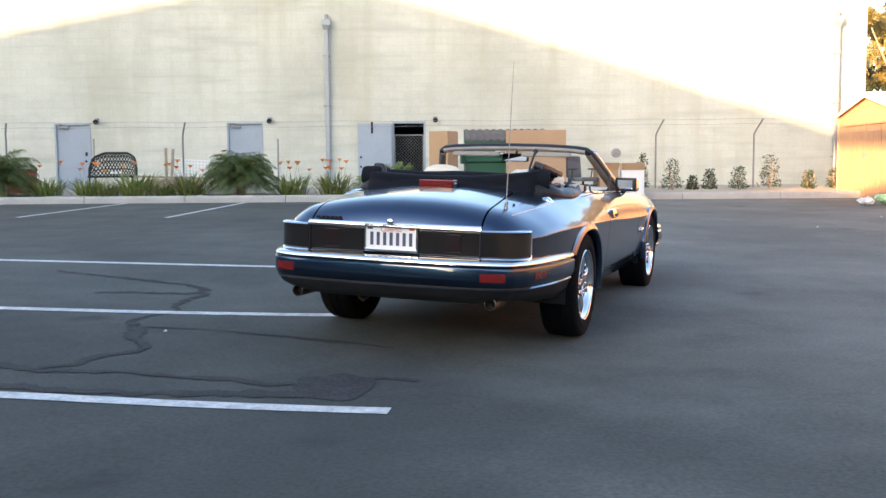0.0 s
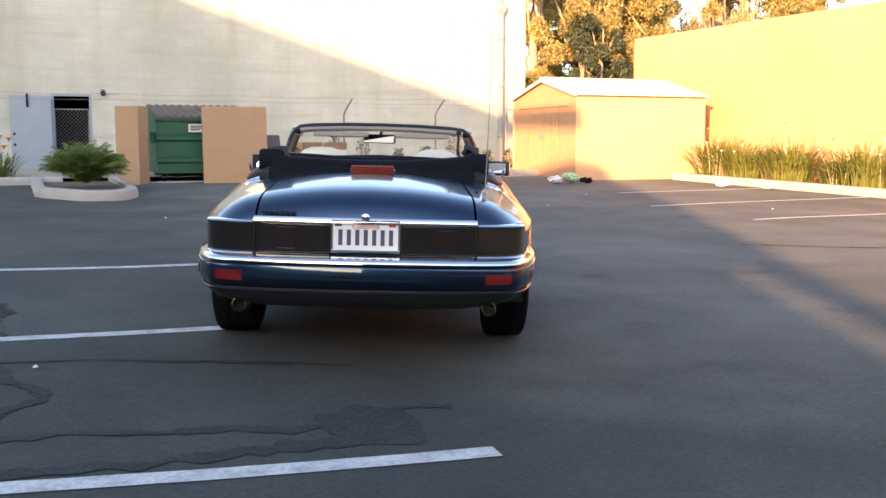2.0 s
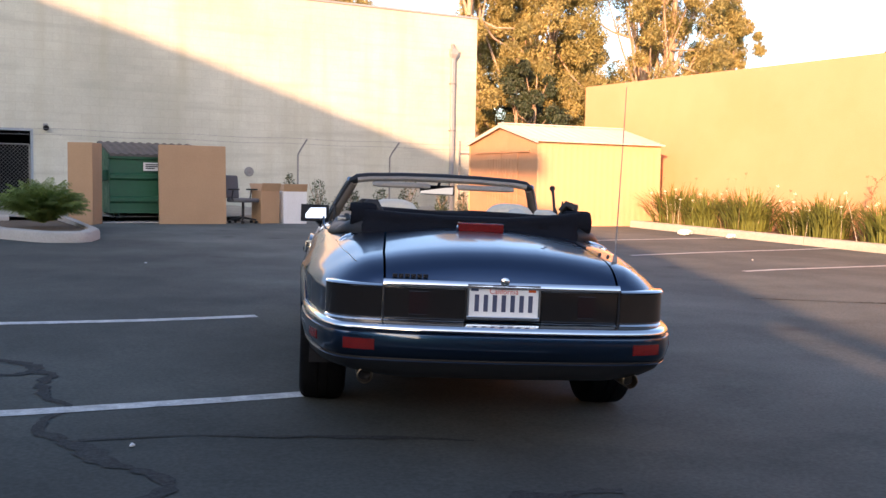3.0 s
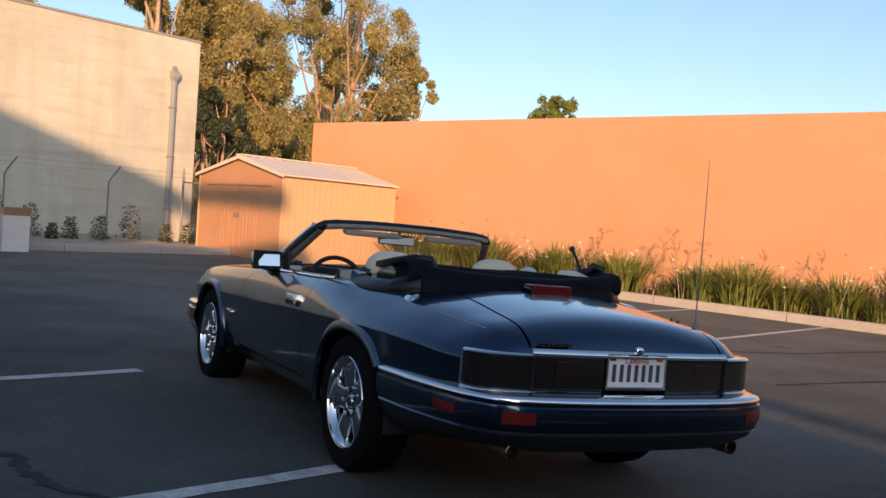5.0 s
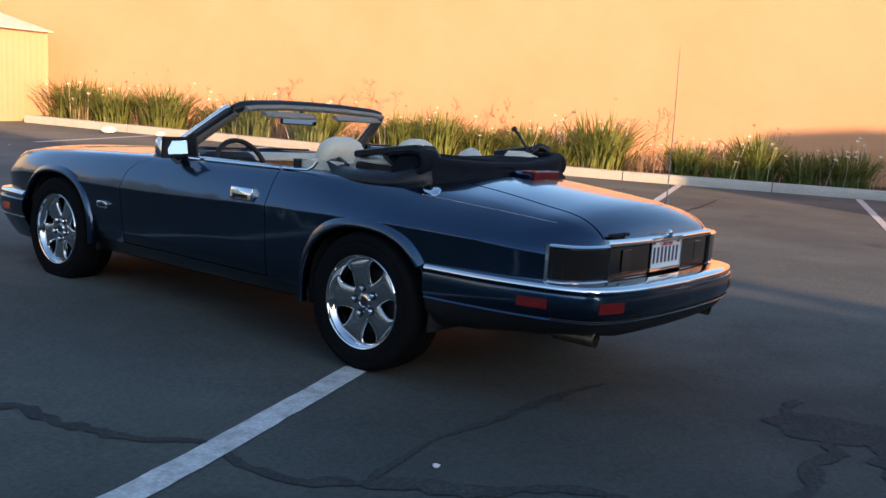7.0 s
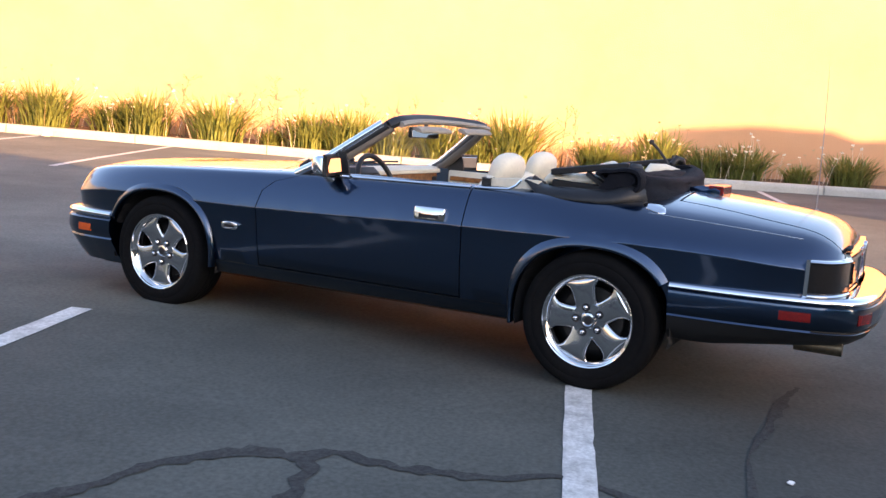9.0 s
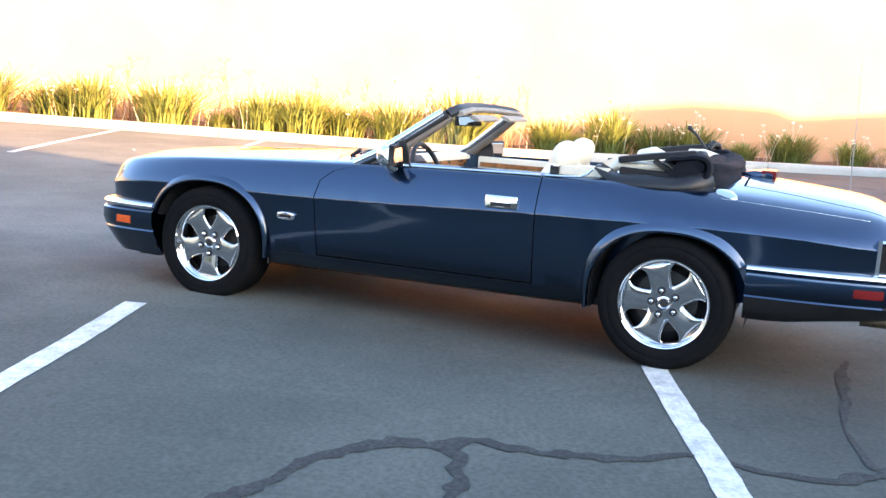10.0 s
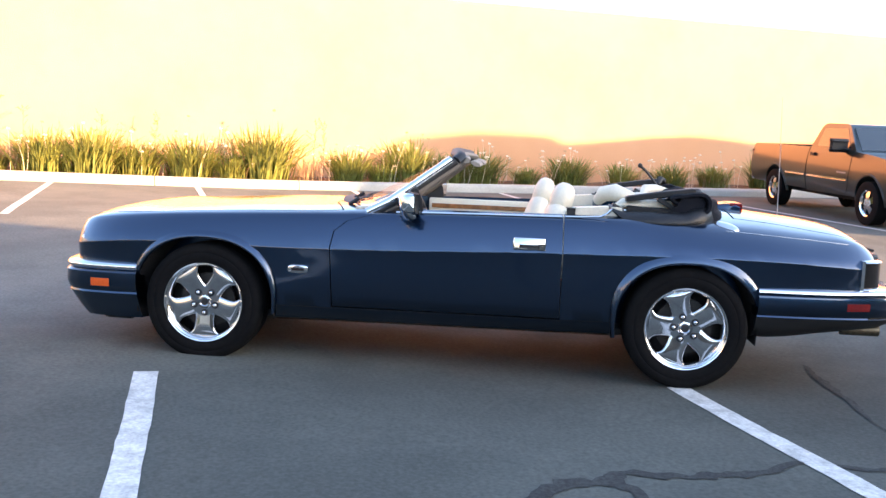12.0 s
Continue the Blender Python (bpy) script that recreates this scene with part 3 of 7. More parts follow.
def shell_bm():
    bm = bmesh.new()
    loops = []
    for y in stations():
        half = half_section(y)
        loops.append([(x, y, z) for x, z in half] + [(-x, y, z) for x, z in half[-2:0:-1]])
    loft(bm, loops)
    bmesh.ops.recalc_face_normals(bm, faces=bm.faces)
    return bm


def skin_z(x, y):
    """The height of the upper skin over a place of the plan."""
    half = half_section(y)
    for (xa, za), (xb, zb) in zip(half, half[1:]):
        if xa <= abs(x) <= xb:
            return za + (zb - za) * (abs(x) - xa) / max(1e-6, xb - xa)
    return half[0][1]


def boolean(bm, cutters, op="DIFFERENCE"):
    """The solid bm cut by, or met with, other solids."""
    me = bpy.data.meshes.new("cut")
    bm.to_mesh(me)
    bm.free()
    ob = new("cut", me)
    extra = []
    for c in cutters:
        bmesh.ops.recalc_face_normals(c, faces=c.faces)
        cm = bpy.data.meshes.new("cutter")
        c.to_mesh(cm)
        c.free()
        co = new("cutter", cm)
        extra.append(co)
        md = ob.modifiers.new("b", "BOOLEAN")
        md.operation, md.object, md.solver = op, co, "EXACT"
    bpy.context.view_layer.update()
    out = bmesh.new()
    out.from_mesh(ob.evaluated_get(bpy.context.evaluated_depsgraph_get()).to_mesh())
    for o in [ob] + extra:
        data = o.data
        bpy.data.objects.remove(o)
        bpy.data.meshes.remove(data)
    return out


HUB = 0.322


def arch_size(y):
    """Half the length and the height of a wheel opening."""
    return (0.378, 0.347) if y < 1.0 else (0.390, 0.360)


def arch_round(a):
    """Cosine and sine of a slightly squared circle."""
    c, s = math.cos(a), math.sin(a)
    return math.copysign(abs(c) ** 0.86, c), math.copysign(abs(s) ** 0.86, s)


def well(side, y):
    bm = bmesh.new()
    lathe(bm, [(side * 0.50, 1.0), (side * 1.1, 1.0)], 64, "x")
    a, b = arch_size(y)
    for v in bm.verts:
        c, s = arch_round(math.atan2(v.co.z, v.co.y))
        v.co.y, v.co.z = a * c, b * s
    bmesh.ops.translate(bm, vec=(0, y, HUB), verts=bm.verts)
    return bm


def cockpit():
    bm = bmesh.new()
    prism(bm, [(-0.70, 0.44), (-0.715, 1.0), (-0.70, 1.52), (-0.60, 1.66), (-0.3, 1.76), (0.3, 1.76), (0.60, 1.66), (0.70, 1.52), (0.715, 1.0), (0.70, 0.44), (0.49, 0.40), (0.485, -0.22), (-0.485, -0.22), (-0.49, 0.40)], "z", 0.32, 1.3)
    return bm


def door_outline(g):
    return [(0.662 + g, 0.335 + g), (0.662 + g, 1.1), (1.60, 1.1), (1.60 - g, 0.864), (1.82 - g, 0.80), (1.885 - g, 0.745), (1.90 - g, 0.66), (1.885 - g, 0.335 + g)]


def door_block(side, g):
    bm = bmesh.new()
    prism(bm, door_outline(g), "x", *sorted((side * 0.683, side * 1.13)))
    return bm


def lid_block(g):
    bm = bmesh.new()
    prism(bm, [(-0.512 + g, -1.3), (0.512 - g, -1.3), (0.50 - g, -0.83), (0.46 - g, -0.285 - g), (-0.46 + g, -0.285 - g), (-0.50 + g, -0.83)], "z", 0.722 + g, 1.3)
    return bm


def bonnet_block(g):
    bm = bmesh.new()
    prism(bm, [(-0.62 + g, 3.33 - g), (-0.70 + g, 3.0), (-0.72 + g, 2.0), (-0.70 + g, 1.86 + g), (-0.4, 1.95 + g), (0.4, 1.95 + g), (0.70 - g, 1.86 + g), (0.72 - g, 2.0), (0.70 - g, 3.0), (0.62 - g, 3.33 - g)], "z", 0.69 + g, 1.3)
    return bm


G0 = 0.0055
whole = shell_bm()
whole.normal_update()
WHOLE = BVHTree.FromBMesh(whole)
whole.faces.ensure_lookup_table()


def shell_normals(ob):
    """Gives the outer skin the flowing normals of the uncut shell."""
    me = ob.data
    corner = [tuple(c.vector) for c in me.corner_normals]
    for poly in me.polygons:
        for li in poly.loop_indices:
            co = me.vertices[me.loops[li].vertex_index].co
            hit, nrm, fi, dist = WHOLE.find_nearest(co)
            if dist < 0.002 and abs(nrm.dot(poly.normal)) > 0.80:
                total, out = 0.0, Vector((0, 0, 0))
                for v in whole.faces[fi].verts:
                    w = 1.0 / (1e-5 + (v.co - co).length_squared)
                    out += v.normal * w
                    total += w
                out.normalize()
                corner[li] = tuple(out if out.dot(poly.normal) > 0 else -out)
    me.normals_split_custom_set(corner)
    return ob


body = boolean(boolean(shell_bm(), [door_block(s, -G0 / 2) for s in (-1, 1)]), [cockpit()] + [well(s, y) for s in (-1, 1) for y in (0.0, 2.591)] + [lid_block(-G0), bonnet_block(-G0)])
shell_normals(part("body", body, PAINT, CAR, "glossy navy blue bodywork", smooth=32))
for side in (-1, 1):
    door = shell_normals(part("door", boolean(boolean(shell_bm(), [door_block(side, G0 / 2)], "INTERSECT"), [cockpit()]), PAINT, CAR, smooth=32))
    # handle: chrome frame round a dark recess
    bm = bmesh.new()
    w = 0.868
    loft(bm, [[(side * (w + o), y, z) for y, z in ((0.838 - a, 0.731 - b), (0.838 + a, 0.731 - b), (0.838 + a + 0.004, 0.731), (0.838 + a, 0.731 + b), (0.838 - a, 0.731 + b), (0.838 - a - 0.004, 0.731))] for o, a, b in ((-0.03, 0.083, 0.031), (0.001, 0.083, 0.031), (0.006, 0.077, 0.025))])
    for v in bm.verts:
        v.co.x += side * 0.10 * (0.731 - v.co.z)
    part("handle", bm, CHROME, door, "chrome door handle", smooth=40)
    part("handle_recess", boxed(side * (w - 0.02), side * (w + 0.010), 0.785, 0.891, 0.709, 0.728, bevel=0.003), BLACK_TRIM, door, "dark handle recess")
    # belt trim along the door's top edge
    bm = bmesh.new()
    tube(bm, [(side * (curve_at(WIDTH, y) - 0.100), y, curve_at(SHOULDER, y) + 0.004) for y in (0.67, 0.9, 1.15, 1.4, 1.56)], 0.008, 6)
    part("belt_trim", bm, CHROME, door, "thin chrome belt trim", smooth=40)
    bm = bmesh.new()
    box(bm, side * 0.665, side * 0.70, 0.68, 1.52, 0.50, 0.862, bevel=0.012)
    part("door_card", bm, CREAM, door, "cream leather door lining", smooth=40)
    part("wood_strip", boxed(side * 0.655, side * 0.668, 0.80, 1.5, 0.795, 0.826, bevel=0.004), WOOD, door, "walnut door strip")
    # door mirror on a chrome foot
    bm = bmesh.new()
    loops = []
    for y, k in ((1.46, 0.88), (1.468, 1.0), (1.50, 1.0), (1.525, 0.88), (1.54, 0.6)):
        cx, cz = side * 0.835, 0.915
        loops.append([(cx + side * 0.085 * k * sx_, y, cz + 0.05 * k * sz_) for sx_, sz_ in ((-1, -0.8), (-0.85, -1), (0.85, -1), (1, -0.8), (1, 0.75), (0.8, 1), (-0.8, 1), (-1, 0.75))])
    loft(bm, loops)
    # the heads are turned towards the driver
    turned = Matrix.Translation((side * 0.835, 1.49, 0)) @ Matrix.Rotation(radians(16 if side < 0 else -18), 4, "Z") @ Matrix.Translation((side * -0.835, -1.49, 0))
    bm.transform(turned)
    mirror = part("door_mirror", bm, CHROME, CAR, "chrome door mirror housing", smooth=50)
    bm = boxed(side * 0.748, side * 0.922, 1.446, 1.468, 0.864, 0.966, bevel=0.006)
    bm.transform(turned)
    part("mirror_frame", bm, BLACK_TRIM, mirror, "black mirror surround", smooth=30)
    part("mirror_glass", boxed(side * -0.066, side * 0.066, -0.003, 0.003, -0.034, 0.036, bevel=0.002), MIRROR, mirror, "mirror glass", at=turned @ Matrix.Translation((side * 0.835, 1.437 if side < 0 else 1.444, 0.915)) @ Matrix.Rotation(radians(-9 if side < 0 else 3), 4, "X") @ Matrix.Rotation(radians(-11 if side < 0 else -4), 4, "Z"))
    bm = bmesh.new()
    tube(bm, [(side * 0.775, 1.49, 0.838), (side * 0.80, 1.50, 0.855), (side * 0.82, 1.51, 0.875)], [0.045, 0.032, 0.02], 10, flat=0.5)
    part("mirror_foot", bm, CHROME, mirror, "chrome mirror foot", smooth=50)
shell_normals(part("boot_lid", boolean(shell_bm(), [lid_block(G0)], "INTERSECT"), PAINT, CAR, smooth=32))
shell_normals(part("bonnet", boolean(shell_bm(), [bonnet_block(G0)], "INTERSECT"), PAINT, CAR, smooth=32))
part("floor_pan", boxed(-0.66, 0.66, -0.30, 2.9, 0.235, 0.27), BLACK_TRIM, CAR, "black underside")


def swept(path, section):
    """Sweeps an (outward, height) section along a plan path; outward is to the right of the way."""
    rows = []
    n = len(path)
    for i, (x, y) in enumerate(path):
        a, b = path[max(0, i - 1)], path[min(n - 1, i + 1)]
        d = Vector((b[0] - a[0], b[1] - a[1], 0)).normalized()
        s = Vector((d.y, -d.x, 0))
        rows.append([Vector((x, y, 0)) + s * o + Vector((0, 0, z)) for o, z in section])
    bm = bmesh.new()
    loft(bm, rows)
    return bm


def smooth_path(keys, n=8):
    """A smooth plan path through a few corners, mirrored over the car's middle line."""
    pts = []
    k = len(keys)
    for i in range(k - 1):
        p0, p1, p2, p3 = keys[max(0, i - 1)], keys[i], keys[i + 1], keys[min(k - 1, i + 2)]
        for j in range(n):
            u = j / n
            pts.append(tuple(0.5 * (2 * b + (c - a) * u + (2 * a - 5 * b + 4 * c - d) * u * u + (3 * b - a - 3 * c + d) * u ** 3) for a, b, c, d in zip(p0, p1, p2, p3)))
    pts.append(keys[-1])
    return pts


def both_sides(half):
    """half runs from the right flank to the middle line."""
    return half + [(-x, y) for x, y in half[-2::-1]]


REAR = both_sides(smooth_path([(0.842, -0.360), (0.826, -0.62), (0.786, -0.86), (0.728, -1.03), (0.635, -1.125), (0.38, -1.178), (0.0, -1.194)], 16))[::-1]
FRONT = both_sides(smooth_path([(0.858, 2.962), (0.858, 3.12), (0.826, 3.30), (0.72, 3.40), (0.40, 3.455), (0.0, 3.47)], 16))
bm = swept(REAR, [(-0.10, 0.528), (0.004, 0.528), (0.015, 0.521), (0.018, 0.508), (0.0175, 0.465), (0.011, 0.436), (0.003, 0.424), (-0.003, 0.416), (0.002, 0.408), (-0.10, 0.406)])
rear_bumper = part("rear_bumper", bm, PAINT, CAR, "navy blue painted bumper", smooth=40)
bm = swept(REAR, [(-0.10, 0.410), (-0.004, 0.409), (-0.026, 0.366), (-0.08, 0.328), (-0.17, 0.312)])
for v in bm.verts:
    if v.co.z < 0.385:
        v.co.z += 0.04 * min(1.0, max(0.0, (abs(v.co.x) - 0.45) / 0.3)) * min(1.0, max(0.0, (-v.co.y - 0.45) / 0.6)) * (0.408 - v.co.z) / 0.1
for v in bm.verts:
    if v.co.z < 0.40 and abs(v.co.x) > 0.5:
        v.co.z -= 0.042 * min(1.0, max(0.0, (v.co.y + 1.0) / 0.45)) * (0.408 - v.co.z) / 0.1
# black trim here puts the shade of the down-tilted navy paint into the colour
part("lower_valance", bm, BLACK_TRIM, rear_bumper, "lower valance, black in place of shaded navy", smooth=40)
part("bumper_strip", swept(REAR, [(-0.10, 0.526), (0.004, 0.529), (0.013, 0.536), (0.013, 0.546), (0.002, 0.556), (-0.03, 0.561), (-0.10, 0.562)]), CHROME, rear_bumper, "chrome bumper strip", smooth=50)
part("lower_trim", swept([p for p in REAR if p[1] < -0.95], [(-0.006, 0.413), (0.0045, 0.413), (0.0045, 0.420), (-0.006, 0.420)]), BRAKE, rear_bumper, "fine dull trim line")
front_bumper = part("front_bumper", swept(FRONT, [(-0.10, 0.475), (0.0, 0.475), (0.016, 0.46), (0.018, 0.40), (0.004, 0.362), (-0.004, 0.355), (0.0, 0.345), (-0.06, 0.25), (-0.10, 0.20), (-0.2, 0.19)]), PAINT, CAR, "navy blue painted bumper", smooth=40)
part("bumper_strip", swept(FRONT, [(-0.10, 0.474), (0.004, 0.478), (0.014, 0.488), (0.014, 0.50), (0.002, 0.512), (-0.03, 0.518), (-0.10, 0.518)]), CHROME, front_bumper, "chrome bumper strip", smooth=50)
part("air_dam", swept(FRONT[12:-12], [(-0.22, 0.21), (-0.19, 0.21), (-0.20, 0.17), (-0.24, 0.165)]), BLACK_TRIM, front_bumper, "black lip below the bumper")
for side in (-1, 1):
    pts = [q for q in REAR if 0.535 < side * q[0] < 0.665 and q[1] < -1.0]
    part("reflector", swept(pts, [(-0.03, 0.452), (0.020, 0.452), (0.021, 0.474), (0.020, 0.497), (-0.03, 0.497)]), RED_LENS, rear_bumper, "red rear reflector", smooth=40)
    pts = [q for q in REAR if side * q[0] > 0 and -0.945 < q[1] < -0.81]
    part("side_marker", swept(pts, [(-0.03, 0.455), (0.0195, 0.455), (0.021, 0.475), (0.0195, 0.495), (-0.03, 0.495)]), RED_LENS, rear_bumper, "red side marker lamp", smooth=40)
    pts = [q for q in FRONT if side * q[0] > 0 and 3.10 < q[1] < 3.22]
    part("side_marker", swept(pts, [(-0.03, 0.385), (0.0195, 0.385), (0.021, 0.405), (0.0195, 0.428), (-0.03, 0.428)]), AMBER, front_bumper, "amber side marker lamp", smooth=40)
    bm = bmesh.new()
    lathe(bm, [(-1.30, 0.030), (-1.298, 0.034), (-1.1, 0.034), (-1.1, 0.028), (-1.29, 0.028)], 20, "y", closed=True)
    bmesh.ops.translate(bm, vec=(side * 0.575, 0.225, 0.325), verts=bm.verts)
    pipe = part("exhaust_tip", bm, EXHAUST, CAR, "dull steel exhaust tip", smooth=50)
    bm = bmesh.new()
    lathe(bm, [(-1.13, 0.027), (-1.12, 0.027)], 16, "y")
    bmesh.ops.translate(bm, vec=(side * 0.575, 0.105, 0.325), verts=bm.verts)
    part("exhaust_bore", bm, DARK, pipe, "near-black disc in the bore")
    # arch lips
    for name, y0, a0, a1 in (("rear_arch_lip", 0.0, -8, 146), ("front_arch_lip", 2.591, 24, 184)):
        rows = []
        n = 28
        for i in range(n + 1):
            a = radians(a0 + (a1 - a0) * i / n)
            ca, sa = arch_round(a)
            row = []
            ea, eb = arch_size(y0)
            wide = (1.0 if y0 < 1.0 else 0.75) * (0.35 + 0.65 * max(0.0, sa) ** 0.7)
            for r, o in ((-0.006, -0.03), (-0.006, 0.008), (-0.001, 0.013), (0.006, 0.013), (0.026, 0.006), (0.046, -0.004), (0.042, -0.03)):
                r *= wide if r > 0.001 else 1.0
                y, z = y0 + (ea + r) * ca, HUB + (eb + r) * sa
                row.append((side * (curve_at(WIDTH, y) + o - 0.010 * max(0, 0.7 - sa)), y, z))
            rows.append(row)
        bm = bmesh.new()
        loft(bm, rows)
        part(name, bm, PAINT, CAR, smooth=60)
    bm = bmesh.new()
    loops = []
    for k, o in ((1.0, -0.01), (1.0, 0.003), (0.85, 0.006)):
        loops.append([(side * (0.868 + o), 2.068 + 0.056 * k * math.copysign(abs(math.cos(a)) ** 0.6, math.cos(a)), 0.534 + 0.021 * k * math.copysign(abs(math.sin(a)) ** 0.6, math.sin(a))) for a in (2 * math.pi * j / 20 for j in range(20))])
    loft(bm, loops)
    badge = part("wing_badge", bm, CHROME, CAR, "small chrome wing badge", smooth=40)
    part("badge_field", boxed(side * 0.87, side * 0.8755, 2.034, 2.102, 0.526, 0.541), DEEP_RED, badge, "dark red badge field")

# tail lamps, trims and plate
TAIL = [(-0.722, -0.912), (-0.716, -0.936), (-0.706, -0.957), (-0.692, -0.975), (-0.672, -0.991), (-0.648, -1.005), (-0.62, -1.016), (-0.585, -1.026), (-0.56, -1.031), (-0.535, -1.035), (-0.51, -1.039), (-0.40, -1.047), (-0.28, -1.053), (-0.165, -1.056), (0.0, -1.058)]


def tail_band(i0, i1, z0, z1, out, mirror, deep=0.03):
    pts = TAIL[i0:i1]
    if mirror:
        pts = [(-x, y) for x, y in pts[::-1]]
    h = z1 - z0
    if h < 0.05:
        return swept(pts, [(-deep, z0), (out - 0.006, z0), (out, z0 + 0.12 * h), (out + 0.001, z0 + 0.35 * h), (out - 0.004, z0 + 0.8 * h), (out - 0.010, z1), (-deep, z1)])
    return swept(pts, [(-deep, z0), (out - 0.004, z0), (out, z0 + min(0.004, 0.2 * h)), (out, z1 - min(0.004, 0.2 * h)), (out - 0.004, z1), (-deep, z1)])


for mirror in (False, True):
    lamp = part("tail_lamp", tail_band(0, 11, 0.570, 0.702, 0.024, mirror, 0.045), SMOKED, CAR, "smoked dark tail lamp", smooth=40)
    part("lamp_trim_upper", tail_band(0, 11, 0.702, 0.714, 0.030, mirror, 0.045), CHROME, lamp, "chrome trim over the lamp", smooth=40)
    part("lamp_trim_lower", tail_band(0, 11, 0.558, 0.570, 0.031, mirror, 0.045), CHROME, lamp, "chrome trim under the lamp", smooth=40)
    x, y = TAIL[0]
    bm = bmesh.new()
    s = -1 if not mirror else 1
    w = -x
    box(bm, s * (w - 0.03), s * (w + 0.027), y - 0.007, y + 0.009, 0.560, 0.714)
    part("lamp_trim_end", bm, CHROME, lamp, "chrome trim at the lamp's end")
    inner = part("inner_tail_lamp", tail_band(10, 14, 0.570, 0.702, 0.016, mirror), SMOKED, CAR, "smoked dark inner lamp", smooth=40)
    part("lamp_trim_lower", tail_band(10, 14, 0.560, 0.568, 0.020, mirror), CHROME, inner, "chrome trim under the lamp", smooth=40)
    part("red_segment", boxed(s * 0.325, s * 0.40, -1.0685, -1.05, 0.59, 0.685, bevel=0.002), DEEP_RED, inner, "dim red lamp segment")
    part("lamp_gap", boxed(s * 0.508 - 0.0025, s * 0.508 + 0.0025, -1.066, -1.0, 0.566, 0.706), DARK, lamp, "dark joint")
bm = tail_band(10, 15, 0.702, 0.734, 0.024, False)
boot_trim = part("boot_trim", bm, CHROME, CAR, "chrome plinth along the boot's edge", smooth=40)
part("boot_trim", tail_band(10, 15, 0.702, 0.734, 0.024, True), CHROME, CAR, "chrome plinth along the boot's edge", smooth=40)
bm = bmesh.new()
lathe(bm, [(-1.075, 0.019), (-1.09, 0.019), (-1.094, 0.012)], 20, "y")
bmesh.ops.translate(bm, vec=(0, 0, 0.738), verts=bm.verts)
part("boot_badge", bm, CHROME, boot_trim, "round chrome boot badge", smooth=40)
part("plate_recess", tail_band(13, 15, 0.566, 0.704, 0.006, False), BLACK_TRIM, CAR, "black plate recess")
part("plate_recess", tail_band(13, 15, 0.566, 0.704, 0.006, True), BLACK_TRIM, CAR, "black plate recess")
plate = part("number_plate", boxed(-0.1525, 0.1525, -1.0730, -1.0670, 0.580, 0.722, bevel=0.002), PLATE_WHITE, CAR, "white number plate")
for x0, x1, z0, z1 in ((-0.157, 0.157, 0.714, 0.727), (-0.157, 0.157, 0.574, 0.589), (-0.157, -0.148, 0.589, 0.714), (0.148, 0.157, 0.589, 0.714)):
    part("plate_frame", boxed(x0, x1, -1.0800, -1.0670, z0, z1, bevel=0.002), CHROME, plate, "chrome plate frame")
for i in range(7):
    x = -0.115 + i * 0.0385
    part("plate_bar", boxed(x - 0.0095, x + 0.0095, -1.0745, -1.0720, 0.609, 0.681), PLATE_BLUE, plate, "dark blue bar")
for x in (-0.125, 0.122):
    part("plate_bar", boxed(x - 0.016, x + 0.016, -1.0745, -1.0720, 0.695, 0.710), AMBER if x > 0 else PLATE_BLUE, plate, "small sticker")


def lettering(text, size, mat, parent, at, name):
    cu = bpy.data.curves.new(name, "FONT")
    cu.body, cu.size, cu.align_x, cu.align_y, cu.extrude = text, size, "CENTER", "CENTER", 0.0006
    tmp = new(name, cu)
    bpy.context.view_layer.update()
    me = bpy.data.meshes.new_from_object(tmp.evaluated_get(bpy.context.evaluated_depsgraph_get()))
    bpy.data.objects.remove(tmp)
    me.materials.clear()
    me.materials.append(mat)
    ob = new(name, me)
    ob.parent = parent
    ob.matrix_basis = at
    return ob


lettering("California", 0.032, PLATE_RED, plate, pose(0, -1.0745, 0.695, 90, 0, 0), "state_name")
lettering("ON SUNSET STRIP", 0.0125, PLATE_BLUE, plate, pose(0, -1.0815, 0.5815, 90, 0, 0), "frame_text")
part("frame_bar", boxed(-0.05, 0.05, -1.0813, -1.0790, 0.717, 0.724), PLATE_BLUE, plate, "dark bar of small writing")
for i, w in enumerate((0.02, 0.03, 0.03, 0.028, 0.03, 0.02)):
    x = -0.472 + i * 0.026
    part("script_bar", boxed(x, x + 0.019, -1.0525, -1.03, 0.742, 0.755), DARK, CAR, "dark script bar on the boot")
# fine bright line along each rear wing
def wing_x(y, z):
    half = half_section(y)
    for (xa, za), (xb, zb) in zip(half, half[1:]):
        if xb > 0.3 and za >= z >= zb:
            return xa + (xb - xa) * (za - z) / max(1e-6, za - zb)
    return half[6][0]


for side in (-1, 1):
    bm = bmesh.new()
    line = [(-0.2 - 0.035 * i, 0.836 - 0.002 * i - 0.00003 * i * i) for i in range(20)]
    tube(bm, [(side * (wing_x(y, z) + 0.0005), y, z + 0.0005) for y, z in line], 0.0016, 6)
    part("wing_line", bm, ALLOY, CAR, "fine bright line along the wing", smooth=60)
# brake lamp on the deck
bm = bmesh.new()
loft(bm, [[(x, y, z) for x, z in ((-w, 0.88), (w, 0.88), (w, h), (w - 0.012, h + 0.014), (-w + 0.012, h + 0.014), (-w, h))] for y, w, h in ((-0.395, 0.117, 0.930), (-0.37, 0.119, 0.938), (-0.30, 0.105, 0.938), (-0.22, 0.07, 0.92))])
pod = part("brake_lamp_pod", bm, PAINT, CAR, "body-coloured high brake lamp pod", smooth=40)
